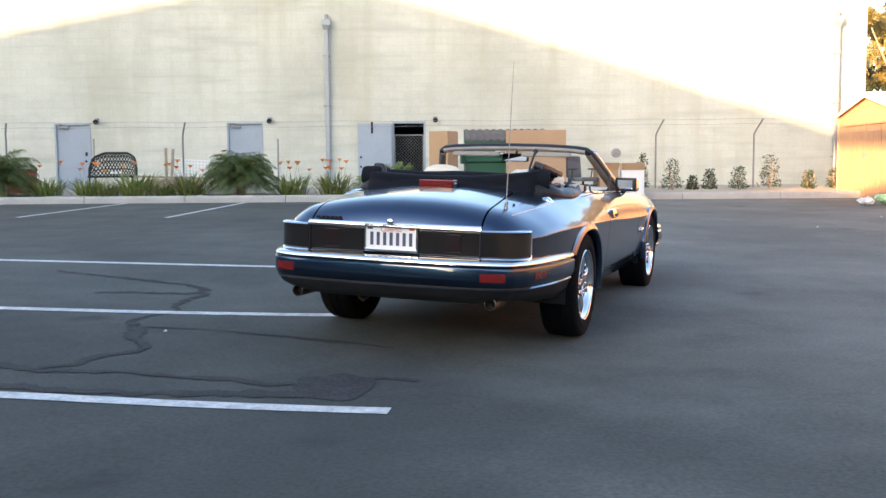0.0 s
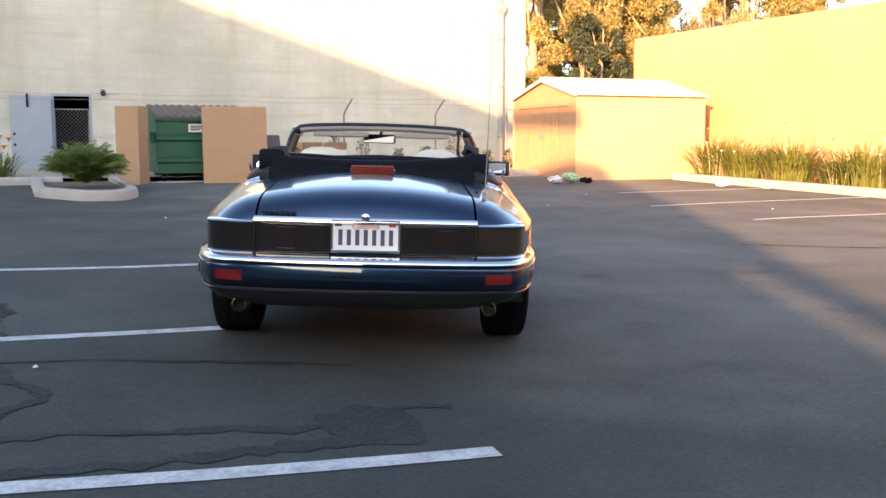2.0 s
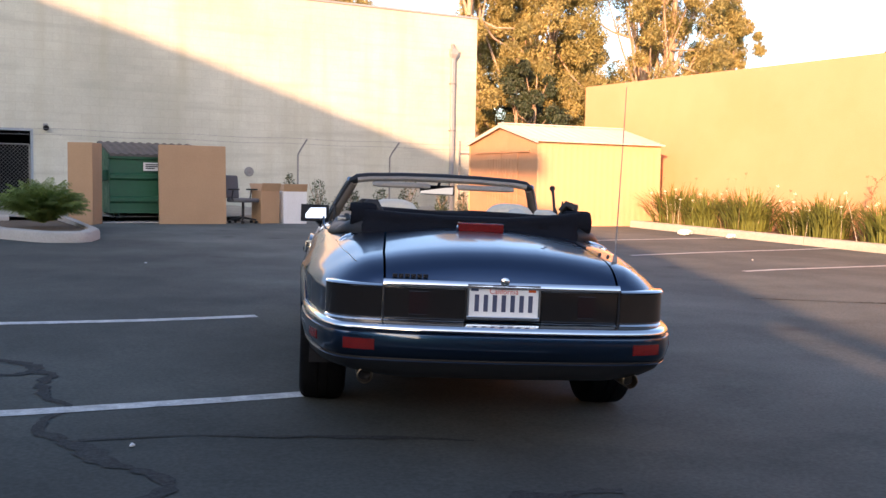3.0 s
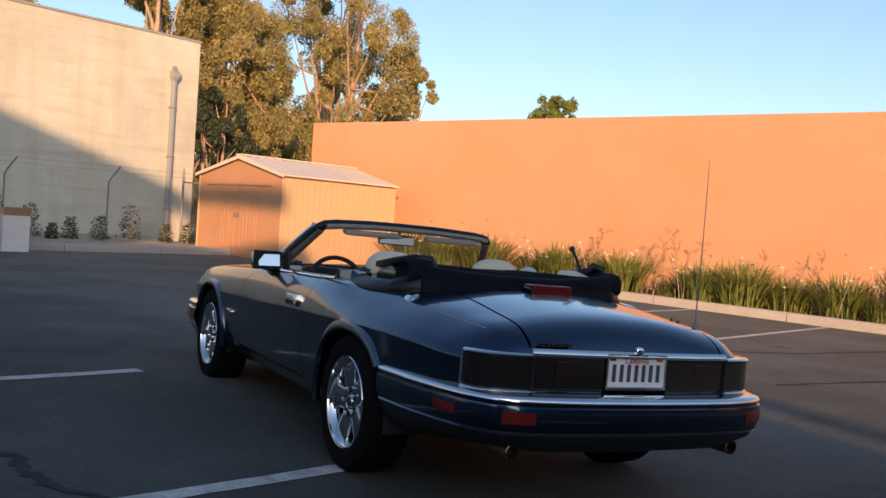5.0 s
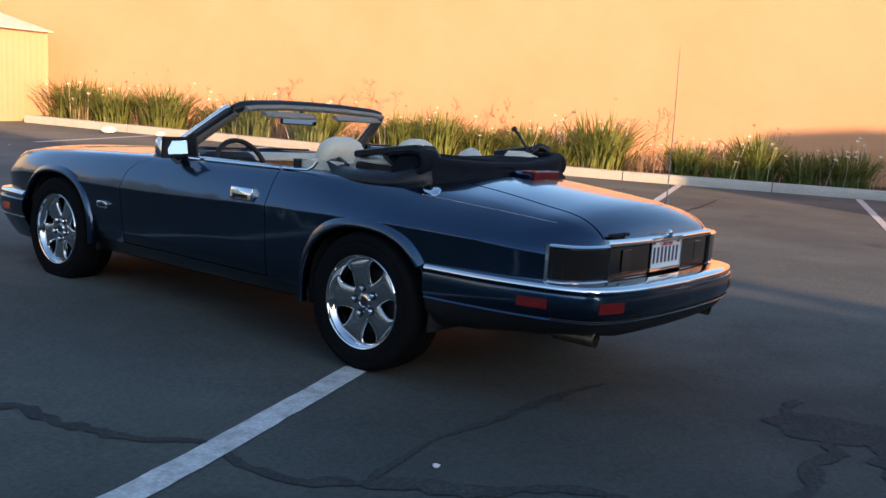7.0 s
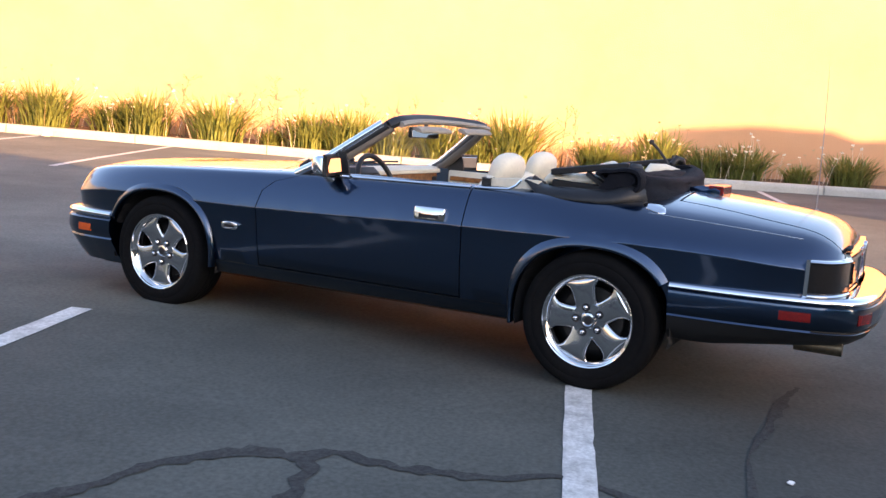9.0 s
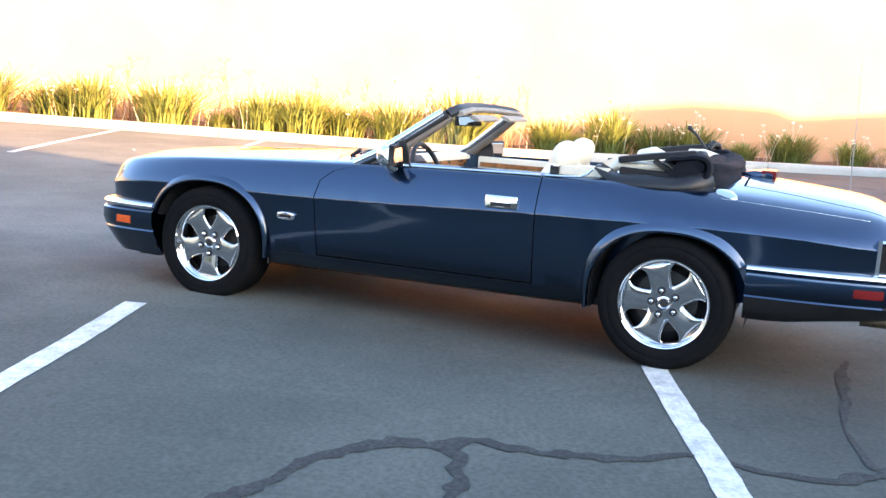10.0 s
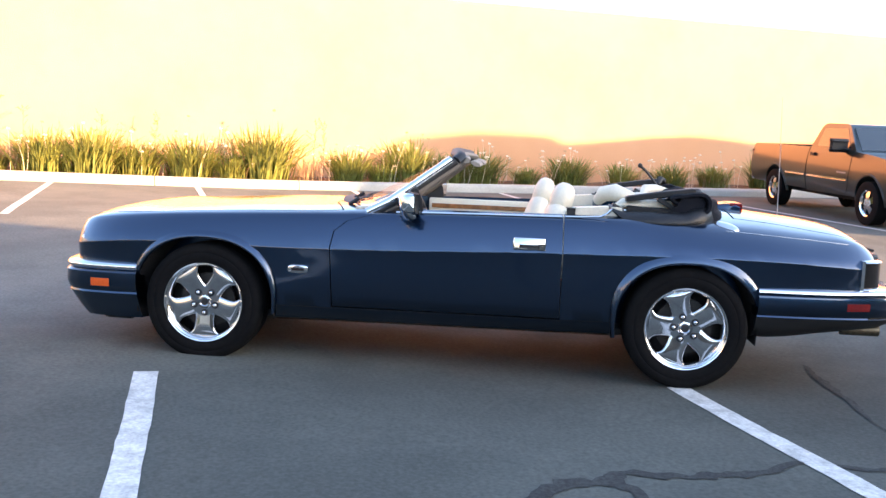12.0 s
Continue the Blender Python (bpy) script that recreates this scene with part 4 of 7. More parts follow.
part("brake_lens", boxed(-0.112, 0.112, -0.410, -0.335, 0.912, 0.9575, bevel=0.006), RED_LENS, pod, "red brake lamp lens")
bm = bmesh.new()
tube(bm, [(0.562, -0.79, 0.77), (0.564, -0.79, 0.85)], [0.018, 0.009], 12)
tube(bm, [(0.564, -0.788, 0.85), (0.573, -0.78, 1.25), (0.580, -0.768, 1.62)], [0.0034, 0.0024, 0.0014], 6)
part("aerial", bm, GALV, CAR, "thin radio aerial", smooth=50)
for x in (0.53, 0.57):
    bm = bmesh.new()
    lathe(bm, [(0.86, 0.007), (0.876, 0.007), (0.878, 0.004)], 12, "z")
    bmesh.ops.translate(bm, vec=(x, -0.66, skin_z(x, -0.66) - 0.868), verts=bm.verts)
    part("deck_stud", bm, BLACK_TRIM, CAR, "black stud on the rear wing", smooth=50)
for side in (-1, 1):
    bm = bmesh.new()
    loft(bm, [[(side * x, y, skin_z(x, y) + o * k) for x, o in ((x0, -0.02), (x0 + w, -0.02), (x0 + w, 0.003), (x0 + w * 0.75, 0.012), (x0 + w * 0.3, 0.013), (x0, 0.006))] for y, x0, w, k in ((-0.148, 0.605, 0.018, 0.5), (-0.158, 0.596, 0.055, 0.9), (-0.18, 0.590, 0.082, 1.0), (-0.21, 0.598, 0.086, 1.0), (-0.238, 0.615, 0.076, 1.0), (-0.260, 0.643, 0.048, 0.8), (-0.272, 0.668, 0.014, 0.4))])
    part("hood_finisher", bm, CHROME, CAR, "chrome hood-stack finisher", smooth=40)
    # headlamp
    bm = bmesh.new()
    loft(bm, [[(side * (0.60 + 0.17 * math.cos(a) * k), y - 0.045 * (1 + math.cos(a)) * 0.9, 0.612 + 0.085 * k * math.sin(a)) for a in (2 * math.pi * j / 20 for j in range(20))] for y, k in ((3.33, 0.95), (3.385, 1.0), (3.41, 0.85), (3.422, 0.5))])
    part("headlamp", bm, CLEAR_LENS, CAR, "clear headlamp glass", smooth=50)

# wheels
def wheel(side, y):
    hub = thing("wheel")
    hub.parent = CAR
    hub.matrix_basis = Matrix.Translation((side * 0.745, y, HUB)) @ Matrix.Rotation(radians(-15 if y < 1.0 else 36), 4, "X") @ Matrix.Diagonal((side, 1, 1, 1))
    bm = bmesh.new()
    prof = [(-0.10, 0.212), (-0.114, 0.24), (-0.116, 0.28), (-0.104, 0.311), (-0.09, 0.321), (-0.03, 0.3245), (-0.027, 0.318), (-0.020, 0.318), (-0.017, 0.3248), (0.017, 0.3248), (0.020, 0.318), (0.027, 0.318), (0.03, 0.3245), (0.09, 0.321), (0.104, 0.311), (0.111, 0.297), (0.116, 0.28), (0.113, 0.272), (0.1165, 0.266), (0.114, 0.24), (0.106, 0.222), (0.10, 0.212)]
    lathe(bm, prof, 64, "x", closed=True)
    part("tyre", bm, RUBBER, hub, "black road tyre", smooth=40)
    bm = bmesh.new()
    lathe(bm, [(0.092, 0.219), (0.106, 0.2205), (0.110, 0.217), (0.108, 0.212), (0.100, 0.210), (0.097, 0.206), (0.088, 0.200), (0.080, 0.194), (0.070, 0.190), (-0.09, 0.185), (-0.09, 0.21), (0.06, 0.207)], 64, "x", closed=True)
    rim = part("rim", bm, CHROME, hub, "polished wheel rim", smooth=35)
    for k in range(5):
        a = 2 * math.pi * k / 5 + math.pi / 2
        loops = []
        for r, w, o, d in ((0.03, 0.034, 0.0745, 0.03), (0.07, 0.0545, 0.0755, 0.03), (0.09, 0.052, 0.0775, 0.03), (0.11, 0.0525, 0.0798, 0.03), (0.135, 0.0545, 0.0822, 0.03), (0.155, 0.060, 0.0835, 0.028), (0.170, 0.072, 0.0835, 0.026), (0.181, 0.092, 0.082, 0.024), (0.188, 0.112, 0.080, 0.022), (0.192, 0.132, 0.0775, 0.02)):
            row = []
            for t, h in ((-1.0, -d), (-1.0, -0.009), (-0.93, -0.0025), (-0.8, -0.0002), (-0.4, 0.0014), (0.0, 0.002), (0.4, 0.0014), (0.8, -0.0002), (0.93, -0.0025), (1.0, -0.009), (1.0, -d)):
                yy, zz = r, t * w
                row.append((o + h, yy * math.cos(a) - zz * math.sin(a), yy * math.sin(a) + zz * math.cos(a)))
            loops.append(row)
        bm = bmesh.new()
        loft(bm, loops)
        part("spoke", bm, ALLOY, rim, "broad polished spoke", smooth=50)
    bm = bmesh.new()
    lathe(bm, [(0.03, 0.09), (0.070, 0.088), (0.0765, 0.080), (0.0765, 0.040), (0.084, 0.034), (0.086, 0.026), (0.083, 0.022)], 32, "x")
    part("hub_centre", bm, ALLOY, rim, "polished hub centre", smooth=35)
    bm = bmesh.new()
    lathe(bm, [(0.082, 0.02), (0.085, 0.018)], 24, "x")
    part("centre_cap", bm, BLACK_TRIM, rim, "dark centre cap badge")
    for k in range(5):
        a = 2 * math.pi * k / 5 + math.pi / 2
        bm = bmesh.new()
        lathe(bm, [(0.066, 0.0115), (0.087, 0.0115), (0.093, 0.009), (0.096, 0.0045)], 10, "x")
        bmesh.ops.translate(bm, vec=(0, 0.061 * math.cos(a), 0.061 * math.sin(a)), verts=bm.verts)
        part("wheel_nut", bm, CHROME, rim, "chrome wheel nut", smooth=30)
        # no recess is cut: a near-black disc stands for the shade round the nut
        bm = bmesh.new()
        lathe(bm, [(0.070, 0.0190), (0.0802, 0.0190)], 16, "x")
        bmesh.ops.translate(bm, vec=(0, 0.061 * math.cos(a), 0.061 * math.sin(a)), verts=bm.verts)
        part("nut_recess", bm, DARK, rim, "near-black disc for the shade round the nut")
    bm = bmesh.new()
    lathe(bm, [(0.0, 0.15), (0.02, 0.15), (0.02, 0.09), (0.03, 0.085)], 40, "x")
    part("brake_disc", bm, BRAKE, hub, "dull iron brake disc", smooth=30)
    bm = bmesh.new()
    lathe(bm, [(-0.08, 0.19), (-0.06, 0.19)], 32, "x")
    part("wheel_back", bm, DARK, hub, "dark inside of the wheel")


for side in (-1, 1):
    for y in (0.0, 2.591):
        wheel(side, y)
        bm = bmesh.new()
        rows = []
        for i in range(21):
            a = radians(-10 + 200 * i / 20)
            ea, eb = arch_size(y)
            ca, sa = arch_round(a)
            rows.append([(side * u, y + (ea - 0.003) * ca, HUB + (eb - 0.003) * sa) for u in (0.505, 0.815)])
        loft(bm, rows, closed=False, cap=False)
        part("wheel_arch_liner", bm, DARK, CAR, "black wheel arch liner")

# windscreen
POST = [(0.735, 1.70, 0.838), (0.708, 1.585, 0.900), (0.667, 1.465, 0.987), (0.618, 1.335, 1.085), (0.588, 1.265, 1.139)]
HEAD = [(0.588, 1.265, 1.139), (0.556, 1.243, 1.160), (0.48, 1.245, 1.170), (0.25, 1.285, 1.181), (0.0, 1.30, 1.184)]
for side in (-1, 1):
    bm = bmesh.new()
    tube(bm, [(side * x, y, z) for x, y, z in POST], [0.030, 0.026, 0.025, 0.025, 0.026], 8)
    part("windscreen_pillar", bm, BLACK_TRIM, CAR, "black windscreen pillar", smooth=50)
    bm = bmesh.new()
    tube(bm, [(side * (x + 0.014), y + 0.024, z + 0.010) for x, y, z in POST], 0.024, 10)
    part("pillar_trim", bm, CHROME, CAR, "bright pillar trim", smooth=50)
    bm = bmesh.new()
    tube(bm, [(side * (x - 0.012), y - 0.022, z - 0.008) for x, y, z in POST], [0.030, 0.028, 0.026, 0.024, 0.022], 8)
    part("pillar_lining", bm, TAUPE, CAR, "taupe pillar lining", smooth=50)
    bm = bmesh.new()
    prism(bm, [(1.42, 0.862), (1.66, 0.858), (1.60, 0.90), (1.475, 0.985), (1.455, 0.985), (1.43, 0.93)], "x", *sorted((side * 0.690, side * 0.704)))
    part("sail_panel", bm, BLACK_TRIM, CAR, "black corner panel behind the pillar")
half = [(x, y, z) for x, y, z in HEAD]
full = half + [(-x, y, z) for x, y, z in half[-2::-1]]
bm = bmesh.new()
tube(bm, full, 0.034, 8, flat=0.85)
part("windscreen_header", bm, BLACK_TRIM, CAR, "black windscreen header", smooth=50)
bm = bmesh.new()
tube(bm, [(x, y - 0.035, z - 0.012) for x, y, z in full[1:-1]], 0.024, 8, flat=0.7)
part("header_lining", bm, TAN_CLOTH, CAR, "beige header lining", smooth=50)
for side in (-1, 1):
    bm = bmesh.new()
    loft(bm, [[(side * x, 1.19 + 0.03 * math.cos(a) - 0.03, 1.128 + 0.016 * math.sin(a) * k + 0.03 * math.cos(a) * 0.3) for a in (2 * math.pi * j / 12 for j in range(12))] for x, k in ((0.09, 0.7), (0.12, 1), (0.42, 1), (0.46, 0.7))])
    part("sun_visor", bm, TAN_CLOTH, CAR, "padded beige sun visor", smooth=60)
rows = []
for i in range(11):
    u = i / 10 * 2 - 1
    row = []
    for j in range(7):
        v = j / 6
        x0, y0, z0 = 0.70 * u, 1.86 - 0.18 * u * u, 0.872 - 0.03 * u * u
        x1, y1, z1 = 0.55 * u, 1.315 - 0.05 * u * u, 1.157 - 0.012 * u * u
        row.append((x0 + (x1 - x0) * v, y0 + (y1 - y0) * v, z0 + (z1 - z0) * v + 0.02 * v * (1 - v)))
    rows.append(row)
bm = bmesh.new()
loft(bm, rows, closed=False, cap=False)
pane = part("windscreen", bm, GLASS, CAR, "clear windscreen", smooth=60)
pane.visible_shadow = False
hang = Matrix.Translation((-0.02, 1.355, 1.104)) @ Matrix.Rotation(radians(-16), 4, "Z")
bm = boxed(-0.118, 0.118, -0.010, 0.014, -0.032, 0.032, bevel=0.010)
bm.transform(hang)
rear_mirror = part("rear_view_mirror", bm, BLACK_TRIM, CAR, "rear-view mirror", smooth=40)
part("mirror_glass", boxed(-0.111, 0.111, -0.002, 0.002, -0.027, 0.027, bevel=0.001), DIM_MIRROR, rear_mirror, "mirror glass with a darkened reflection", at=hang @ pose(0, -0.0145, 0, -12, 0, 0))
bm = bmesh.new()
tube(bm, [(-0.02, 1.365, 1.11), (-0.005, 1.345, 1.155)], 0.010, 8)
part("mirror_stem", bm, BLACK_TRIM, rear_mirror)
bm = bmesh.new()
loft(bm, [[(x, 1.97 - 0.2 * (x / 0.7) ** 2 + dy, 0.882 - 0.045 * (x / 0.7) ** 2 + dz) for dy, dz in ((-0.06, 0.0), (0.0, 0.0), (0.0, 0.008), (-0.06, 0.012))] for x in [-0.68 + 0.136 * i for i in range(11)]])
part("scuttle_vent", bm, BLACK_TRIM, CAR, "black scuttle grille", smooth=40)
for x in (-0.52, 0.05):
    bm = bmesh.new()
    tube(bm, [(x, 1.87 - 0.25 * x * x, 0.885), (x + 0.2, 1.865, 0.893), (x + 0.48, 1.83 - 0.1 * x * x, 0.893)], 0.007, 6)
    tube(bm, [(x, 1.93 - 0.25 * x * x, 0.87), (x, 1.87 - 0.25 * x * x, 0.91)], 0.012, 6)
    part("wiper", bm, BLACK_TRIM, CAR, "black wiper arm", smooth=40)

# cabin
bm = bmesh.new()
prism(bm, [(1.60, 0.60), (1.60, 0.835), (1.575, 0.842), (1.575, 0.862), (1.60, 0.876), (1.68, 0.884), (1.80, 0.868), (1.80, 0.60)], "x", -0.66, 0.66)
dash = part("dashboard", bm, CREAM, CAR, "cream leather dashboard", smooth=30)
part("wood_fascia", boxed(-0.64, 0.64, 1.588, 1.603, 0.735, 0.838, bevel=0.004), WOOD, dash, "walnut fascia")
for x in (-0.60, 0.06, 0.60):
    part("air_vent", boxed(x - 0.028, x + 0.028, 1.583, 1.592, 0.775, 0.815, bevel=0.003), BLACK_TRIM, dash, "black air vent")
bm = bmesh.new()
loft(bm, [[(x, y, z) for x, z in ((-0.56, 0.74), (-0.18, 0.74), (-0.18, h - 0.02), (-0.22, h), (-0.52, h), (-0.56, h - 0.02))] for y, h in ((1.53, 0.86), (1.56, 0.890), (1.66, 0.890), (1.74, 0.876))])
part("instrument_hood", bm, BLACK_TRIM, dash, "black instrument hood", smooth=40)
bm = bmesh.new()
wheel_rows = []
for i in range(33):
    a = 2 * math.pi * i / 32
    wheel_rows.append((0.185 * math.cos(a), 0.185 * math.sin(a), 0))
tube(bm, wheel_rows, 0.015, 8, cap=False)
for a in (0.2, math.pi - 0.2, -math.pi / 2):
    tube(bm, [(0.04 * math.cos(a), 0.04 * math.sin(a), 0.02), (0.18 * math.cos(a), 0.18 * math.sin(a), 0)], [0.03, 0.014], 6, flat=0.4)
lathe(bm, [(0.0, 0.07), (0.03, 0.065), (0.035, 0.04)], 20, "z")
part("steering_wheel", bm, BLACK_TRIM, CAR, "black steering wheel", smooth=50, at=Matrix.Translation((-0.36, 1.445, 0.788)) @ Matrix.Rotation(radians(68), 4, "X"))


def cushion(bm, x0, x1, y0, y1, z0, z1, r=0.05, m=None):
    made = box(bm, x0, x1, y0, y1, z0, z1)
    edges = list({e for v in made for e in v.link_edges})
    got = bmesh.ops.bevel(bm, geom=edges, offset=r, segments=4, profile=0.6, affect="EDGES", clamp_overlap=True)
    if m is not None:
        bmesh.ops.transform(bm, matrix=m, verts=list({v for f in got["faces"] for v in f.verts}))
    return bm


def padded(rows, m):
    """A soft pad from (height, half width, half depth) rows."""
    bm = bmesh.new()
    loops = []
    for z, w, d in rows:
        loops.append([m @ Vector((w * math.copysign(abs(math.cos(a)) ** 0.6, math.cos(a)), d * math.copysign(abs(math.sin(a)) ** 0.8, math.sin(a)), z)) for a in (2 * math.pi * k / 20 for k in range(20))])
    return loft(bm, loops)


for side in (-1, 1):
    seat = thing("front_seat")
    seat.parent = CAR
    cx, base_y = side * 0.36, 0.79 if side < 0 else 0.88
    lean = Matrix.Translation((cx, base_y, 0.55)) @ Matrix.Rotation(radians(18), 4, "X")
    part("cushion", cushion(bmesh.new(), cx - 0.25, cx + 0.25, base_y - 0.04, base_y + 0.48, 0.46, 0.62, 0.06), CREAM, seat, "cream leather cushion", smooth=60)
    part("backrest", padded([(0.0, 0.24, 0.07), (0.12, 0.25, 0.075), (0.24, 0.25, 0.07), (0.32, 0.235, 0.065), (0.37, 0.20, 0.055), (0.40, 0.13, 0.035)], lean), CREAM, seat, "cream leather backrest", smooth=60)
    part("headrest", padded([(0.335, 0.10, 0.03), (0.345, 0.13, 0.048), (0.375, 0.15, 0.060), (0.42, 0.155, 0.064), (0.46, 0.145, 0.060), (0.49, 0.118, 0.048), (0.508, 0.075, 0.03), (0.513, 0.03, 0.012)], lean), CREAM, seat, "cream leather head restraint", smooth=60)
bm = bmesh.new()
cushion(bm, -0.11, 0.11, 0.5, 1.3, 0.45, 0.66, 0.03)
part("centre_console", bm, CREAM, CAR, "cream centre console", smooth=60)
for side in (-1, 1):
    bm = bmesh.new()
    lean = Matrix.Translation((side * 0.29, 0.20, 0.62)) @ Matrix.Rotation(radians(14), 4, "X")
    cushion(bm, -0.26, 0.26, -0.06, 0.06, 0.0, 0.36, 0.06, lean)
    part("rear_backrest", bm, CREAM, CAR, "cream rear seat backrest", smooth=60)
    bm = bmesh.new()
    cushion(bm, side * 0.26 - 0.22, side * 0.26 + 0.22, 0.20, 0.52, 0.55, 0.68, 0.05)
    part("rear_cushion", bm, CREAM, CAR, "cream rear seat cushion", smooth=60)
    bm = bmesh.new()
    prism(bm, [(0.35, 0.70), (0.35, 0.93), (0.42, 0.935), (0.60, 0.922), (0.65, 0.90), (0.65, 0.70)], "x", *sorted((side * 0.575, side * 0.69)))
    part("quarter_lining", bm, CREAM, CAR, "cream rear quarter lining", smooth=40)
    bm = bmesh.new()
    box(bm, side * 0.655, side * 0.70, 0.60, 0.645, 0.875, 0.92, bevel=0.005)
    part("belt_anchor", bm, BLACK_TRIM, CAR, "black belt anchor", smooth=40)
    bm = bmesh.new()
    tube(bm, [(side * (curve_at(WIDTH, y) - 0.102), y, curve_at(SHOULDER, y) + dz) for y, dz in ((0.655, 0.005), (0.56, 0.006), (0.47, 0.010), (0.435, 0.028), (0.41, 0.055))], 0.007, 6)
    part("quarter_trim", bm, CHROME, CAR, "thin chrome belt trim sweeping up", smooth=40)
part("rear_shelf", boxed(-0.48, 0.48, -0.22, 0.22, 0.78, 0.86, bevel=0.01), TAN_CLOTH, CAR, "beige shelf under the folded top", smooth=40)

# folded soft top
stack = thing("folded_soft_top")
stack.parent = CAR
VINYL = material("black_vinyl", (0.008, 0.0085, 0.010), 0.42, grain=0.2, grain_scale=60, blotch=0.4, blotch_scale=7, color2=(0.016, 0.0165, 0.018), bump=0.25, bump_scale=25)
VINYL.node_tree.nodes["Principled BSDF"].inputs["Specular IOR Level"].default_value = 0.35
way = both_sides(smooth_path([(0.668, 0.42), (0.672, 0.24), (0.658, 0.07), (0.595, -0.055), (0.45, -0.125), (0.2, -0.155), (0.0, -0.16)], 10))[::-1]
# the vinyl skirt that closes the well round the folded top
bm = swept(way, [(0.02, 0.846), (0.066, 0.850), (0.072, 0.862), (0.060, 0.884), (0.036, 0.904), (0.004, 0.915), (-0.030, 0.912), (-0.04, 0.88)])
for v in bm.verts:
    up = (v.co.z - 0.846) / 0.07
    tip = max(0.0, min(1.0, (v.co.y - 0.325) / 0.09))
    tail = max(0.0, min(1.0, (0.02 - v.co.y) / 0.14))
    v.co.z += tip * (0.075 - 0.045 * up) + tail * (0.012 + 0.05 * up) + 0.004 * noise.noise(v.co * 9)
    v.co.x += 0.004 * noise.noise(v.co * 7 + Vector((3, 0, 0))) - math.copysign(0.04 * tip, v.co.x)
part("vinyl_skirt", bm, VINYL, stack, "glossy black vinyl skirt", smooth=60)
# the gathered canvas behind the rails
rows = []
back = [p for p in way if p[1] < 0.0]
n = len(back)
for i, (x, y) in enumerate(back):
    a, b = back[max(0, i - 1)], back[min(n - 1, i + 1)]
    d = Vector((b[0] - a[0], b[1] - a[1], 0)).normalized()
    out = Vector((d.y, -d.x, 0))
    end = min(1.0, 0.55 + 5 * min(i, n - 1 - i) / n)
    row = []
    for k in range(18):
        q = 2 * math.pi * k / 18
        fold = 1 + 0.16 * noise.noise((x * 4 + 7, y * 4, q * 1.3)) + 0.06 * math.sin(4 * q + i * 0.2)
        row.append(Vector((x, y, 0)) - out * 0.070 + out * (0.056 * math.cos(q) * fold * end) + Vector((0, 0, 0.950 + 0.056 * math.sin(q) * fold * end)))
    rows.append(row)
bm = bmesh.new()
loft(bm, rows)
part("canvas_roll", bm, BLACK_CLOTH, stack, "gathered navy-black canvas", smooth=70)
# the flat apron across the deck, squared at its ends, its right end pulled up
bm = bmesh.new()
rows = []
for i in range(45):
    x = -0.615 + 1.205 * i / 44
    y = -0.200 + 0.115 * (abs(x) / 0.6) ** 4
    lift = 0.982 + (0.046 * (x / 0.57) ** 2 if x > 0 else 0.020 * (x / 0.57) ** 2)
    lift += 0.003 * noise.noise((x * 9, 1, 0))
    end = min(1.0, min(i, 44 - i) / 2.0)
    drop = 0.022 * noise.noise((x * 4, 2, 0)) + 0.012 * noise.noise((x * 13, 5, 0))
    tuck = 0.010 * noise.noise((x * 6, 8, 0))
    mid = 0.5 * (lift + 0.915)
    rows.append([(x, y + 0.16, 0.90), (x, y + 0.10, lift - 0.012), (x, y + 0.03 * end, lift), (x, y - 0.018 * end, lift - 0.006), (x, y - 0.030 * end, lift - 0.020), (x, y - 0.028 * end + tuck, mid), (x, y - 0.036 * end + drop, 0.930), (x, y - 0.058 * end + drop, 0.912 + drop * 0.4), (x, y - 0.074 * end + drop * 0.5, 0.862 + drop * 0.5), (x, y - 0.02, 0.845)])
loft(bm, rows)
part("canvas_apron", bm, BLACK_CLOTH, stack, "canvas apron over the deck", smooth=50)


def bar(p, q, w, h, sag=0.0):
    """A squared rail between two points, with softened edges."""
    p, q = Vector(p), Vector(q)
    d = (q - p).normalized()
    side_way = Vector((0, 0, 1)).cross(d).normalized()
    up = d.cross(side_way)
    loops = []
    for u in (0.0, 0.04, 0.5, 0.96, 1.0):
        k = 0.8 if u in (0.0, 1.0) else 1.0
        c = p.lerp(q, u) - Vector((0, 0, sag * 4 * u * (1 - u)))
        loops.append([c + side_way * (w * 0.5 * k * a) + up * (h * 0.5 * k * b) for a, b in ((-1, -0.7), (-0.7, -1), (0.7, -1), (1, -0.7), (1, 0.7), (0.7, 1), (-0.7, 1), (-1, 0.7))])
    return loft(bmesh.new(), loops)


def fold_band(side, path, thick, x_in, x_out):
    """A folded band of canvas that runs along a path in the car's length and height."""
    loops = []
    for i, (y, z) in enumerate(path):
        a, b = path[max(0, i - 1)], path[min(len(path) - 1, i + 1)]
        d = Vector((0, b[0] - a[0], b[1] - a[1])).normalized()
        up = Vector((0, -d.z, d.y))
        row = []
        for u, h in ((0, -0.6), (0.1, -1), (0.5, -1.05), (0.9, -1), (1, -0.6), (1, 0.6), (0.9, 1), (0.5, 1.1), (0.1, 1), (0, 0.6)):
            w = Vector((side * (x_in + (x_out - x_in) * u), y, z)) + up * (0.5 * thick * h)
            row.append(w + Vector((0.5, 0.5, 1.0)) * 0.004 * noise.noise(w * 22))
        loops.append(row)
    return loft(bmesh.new(), loops)


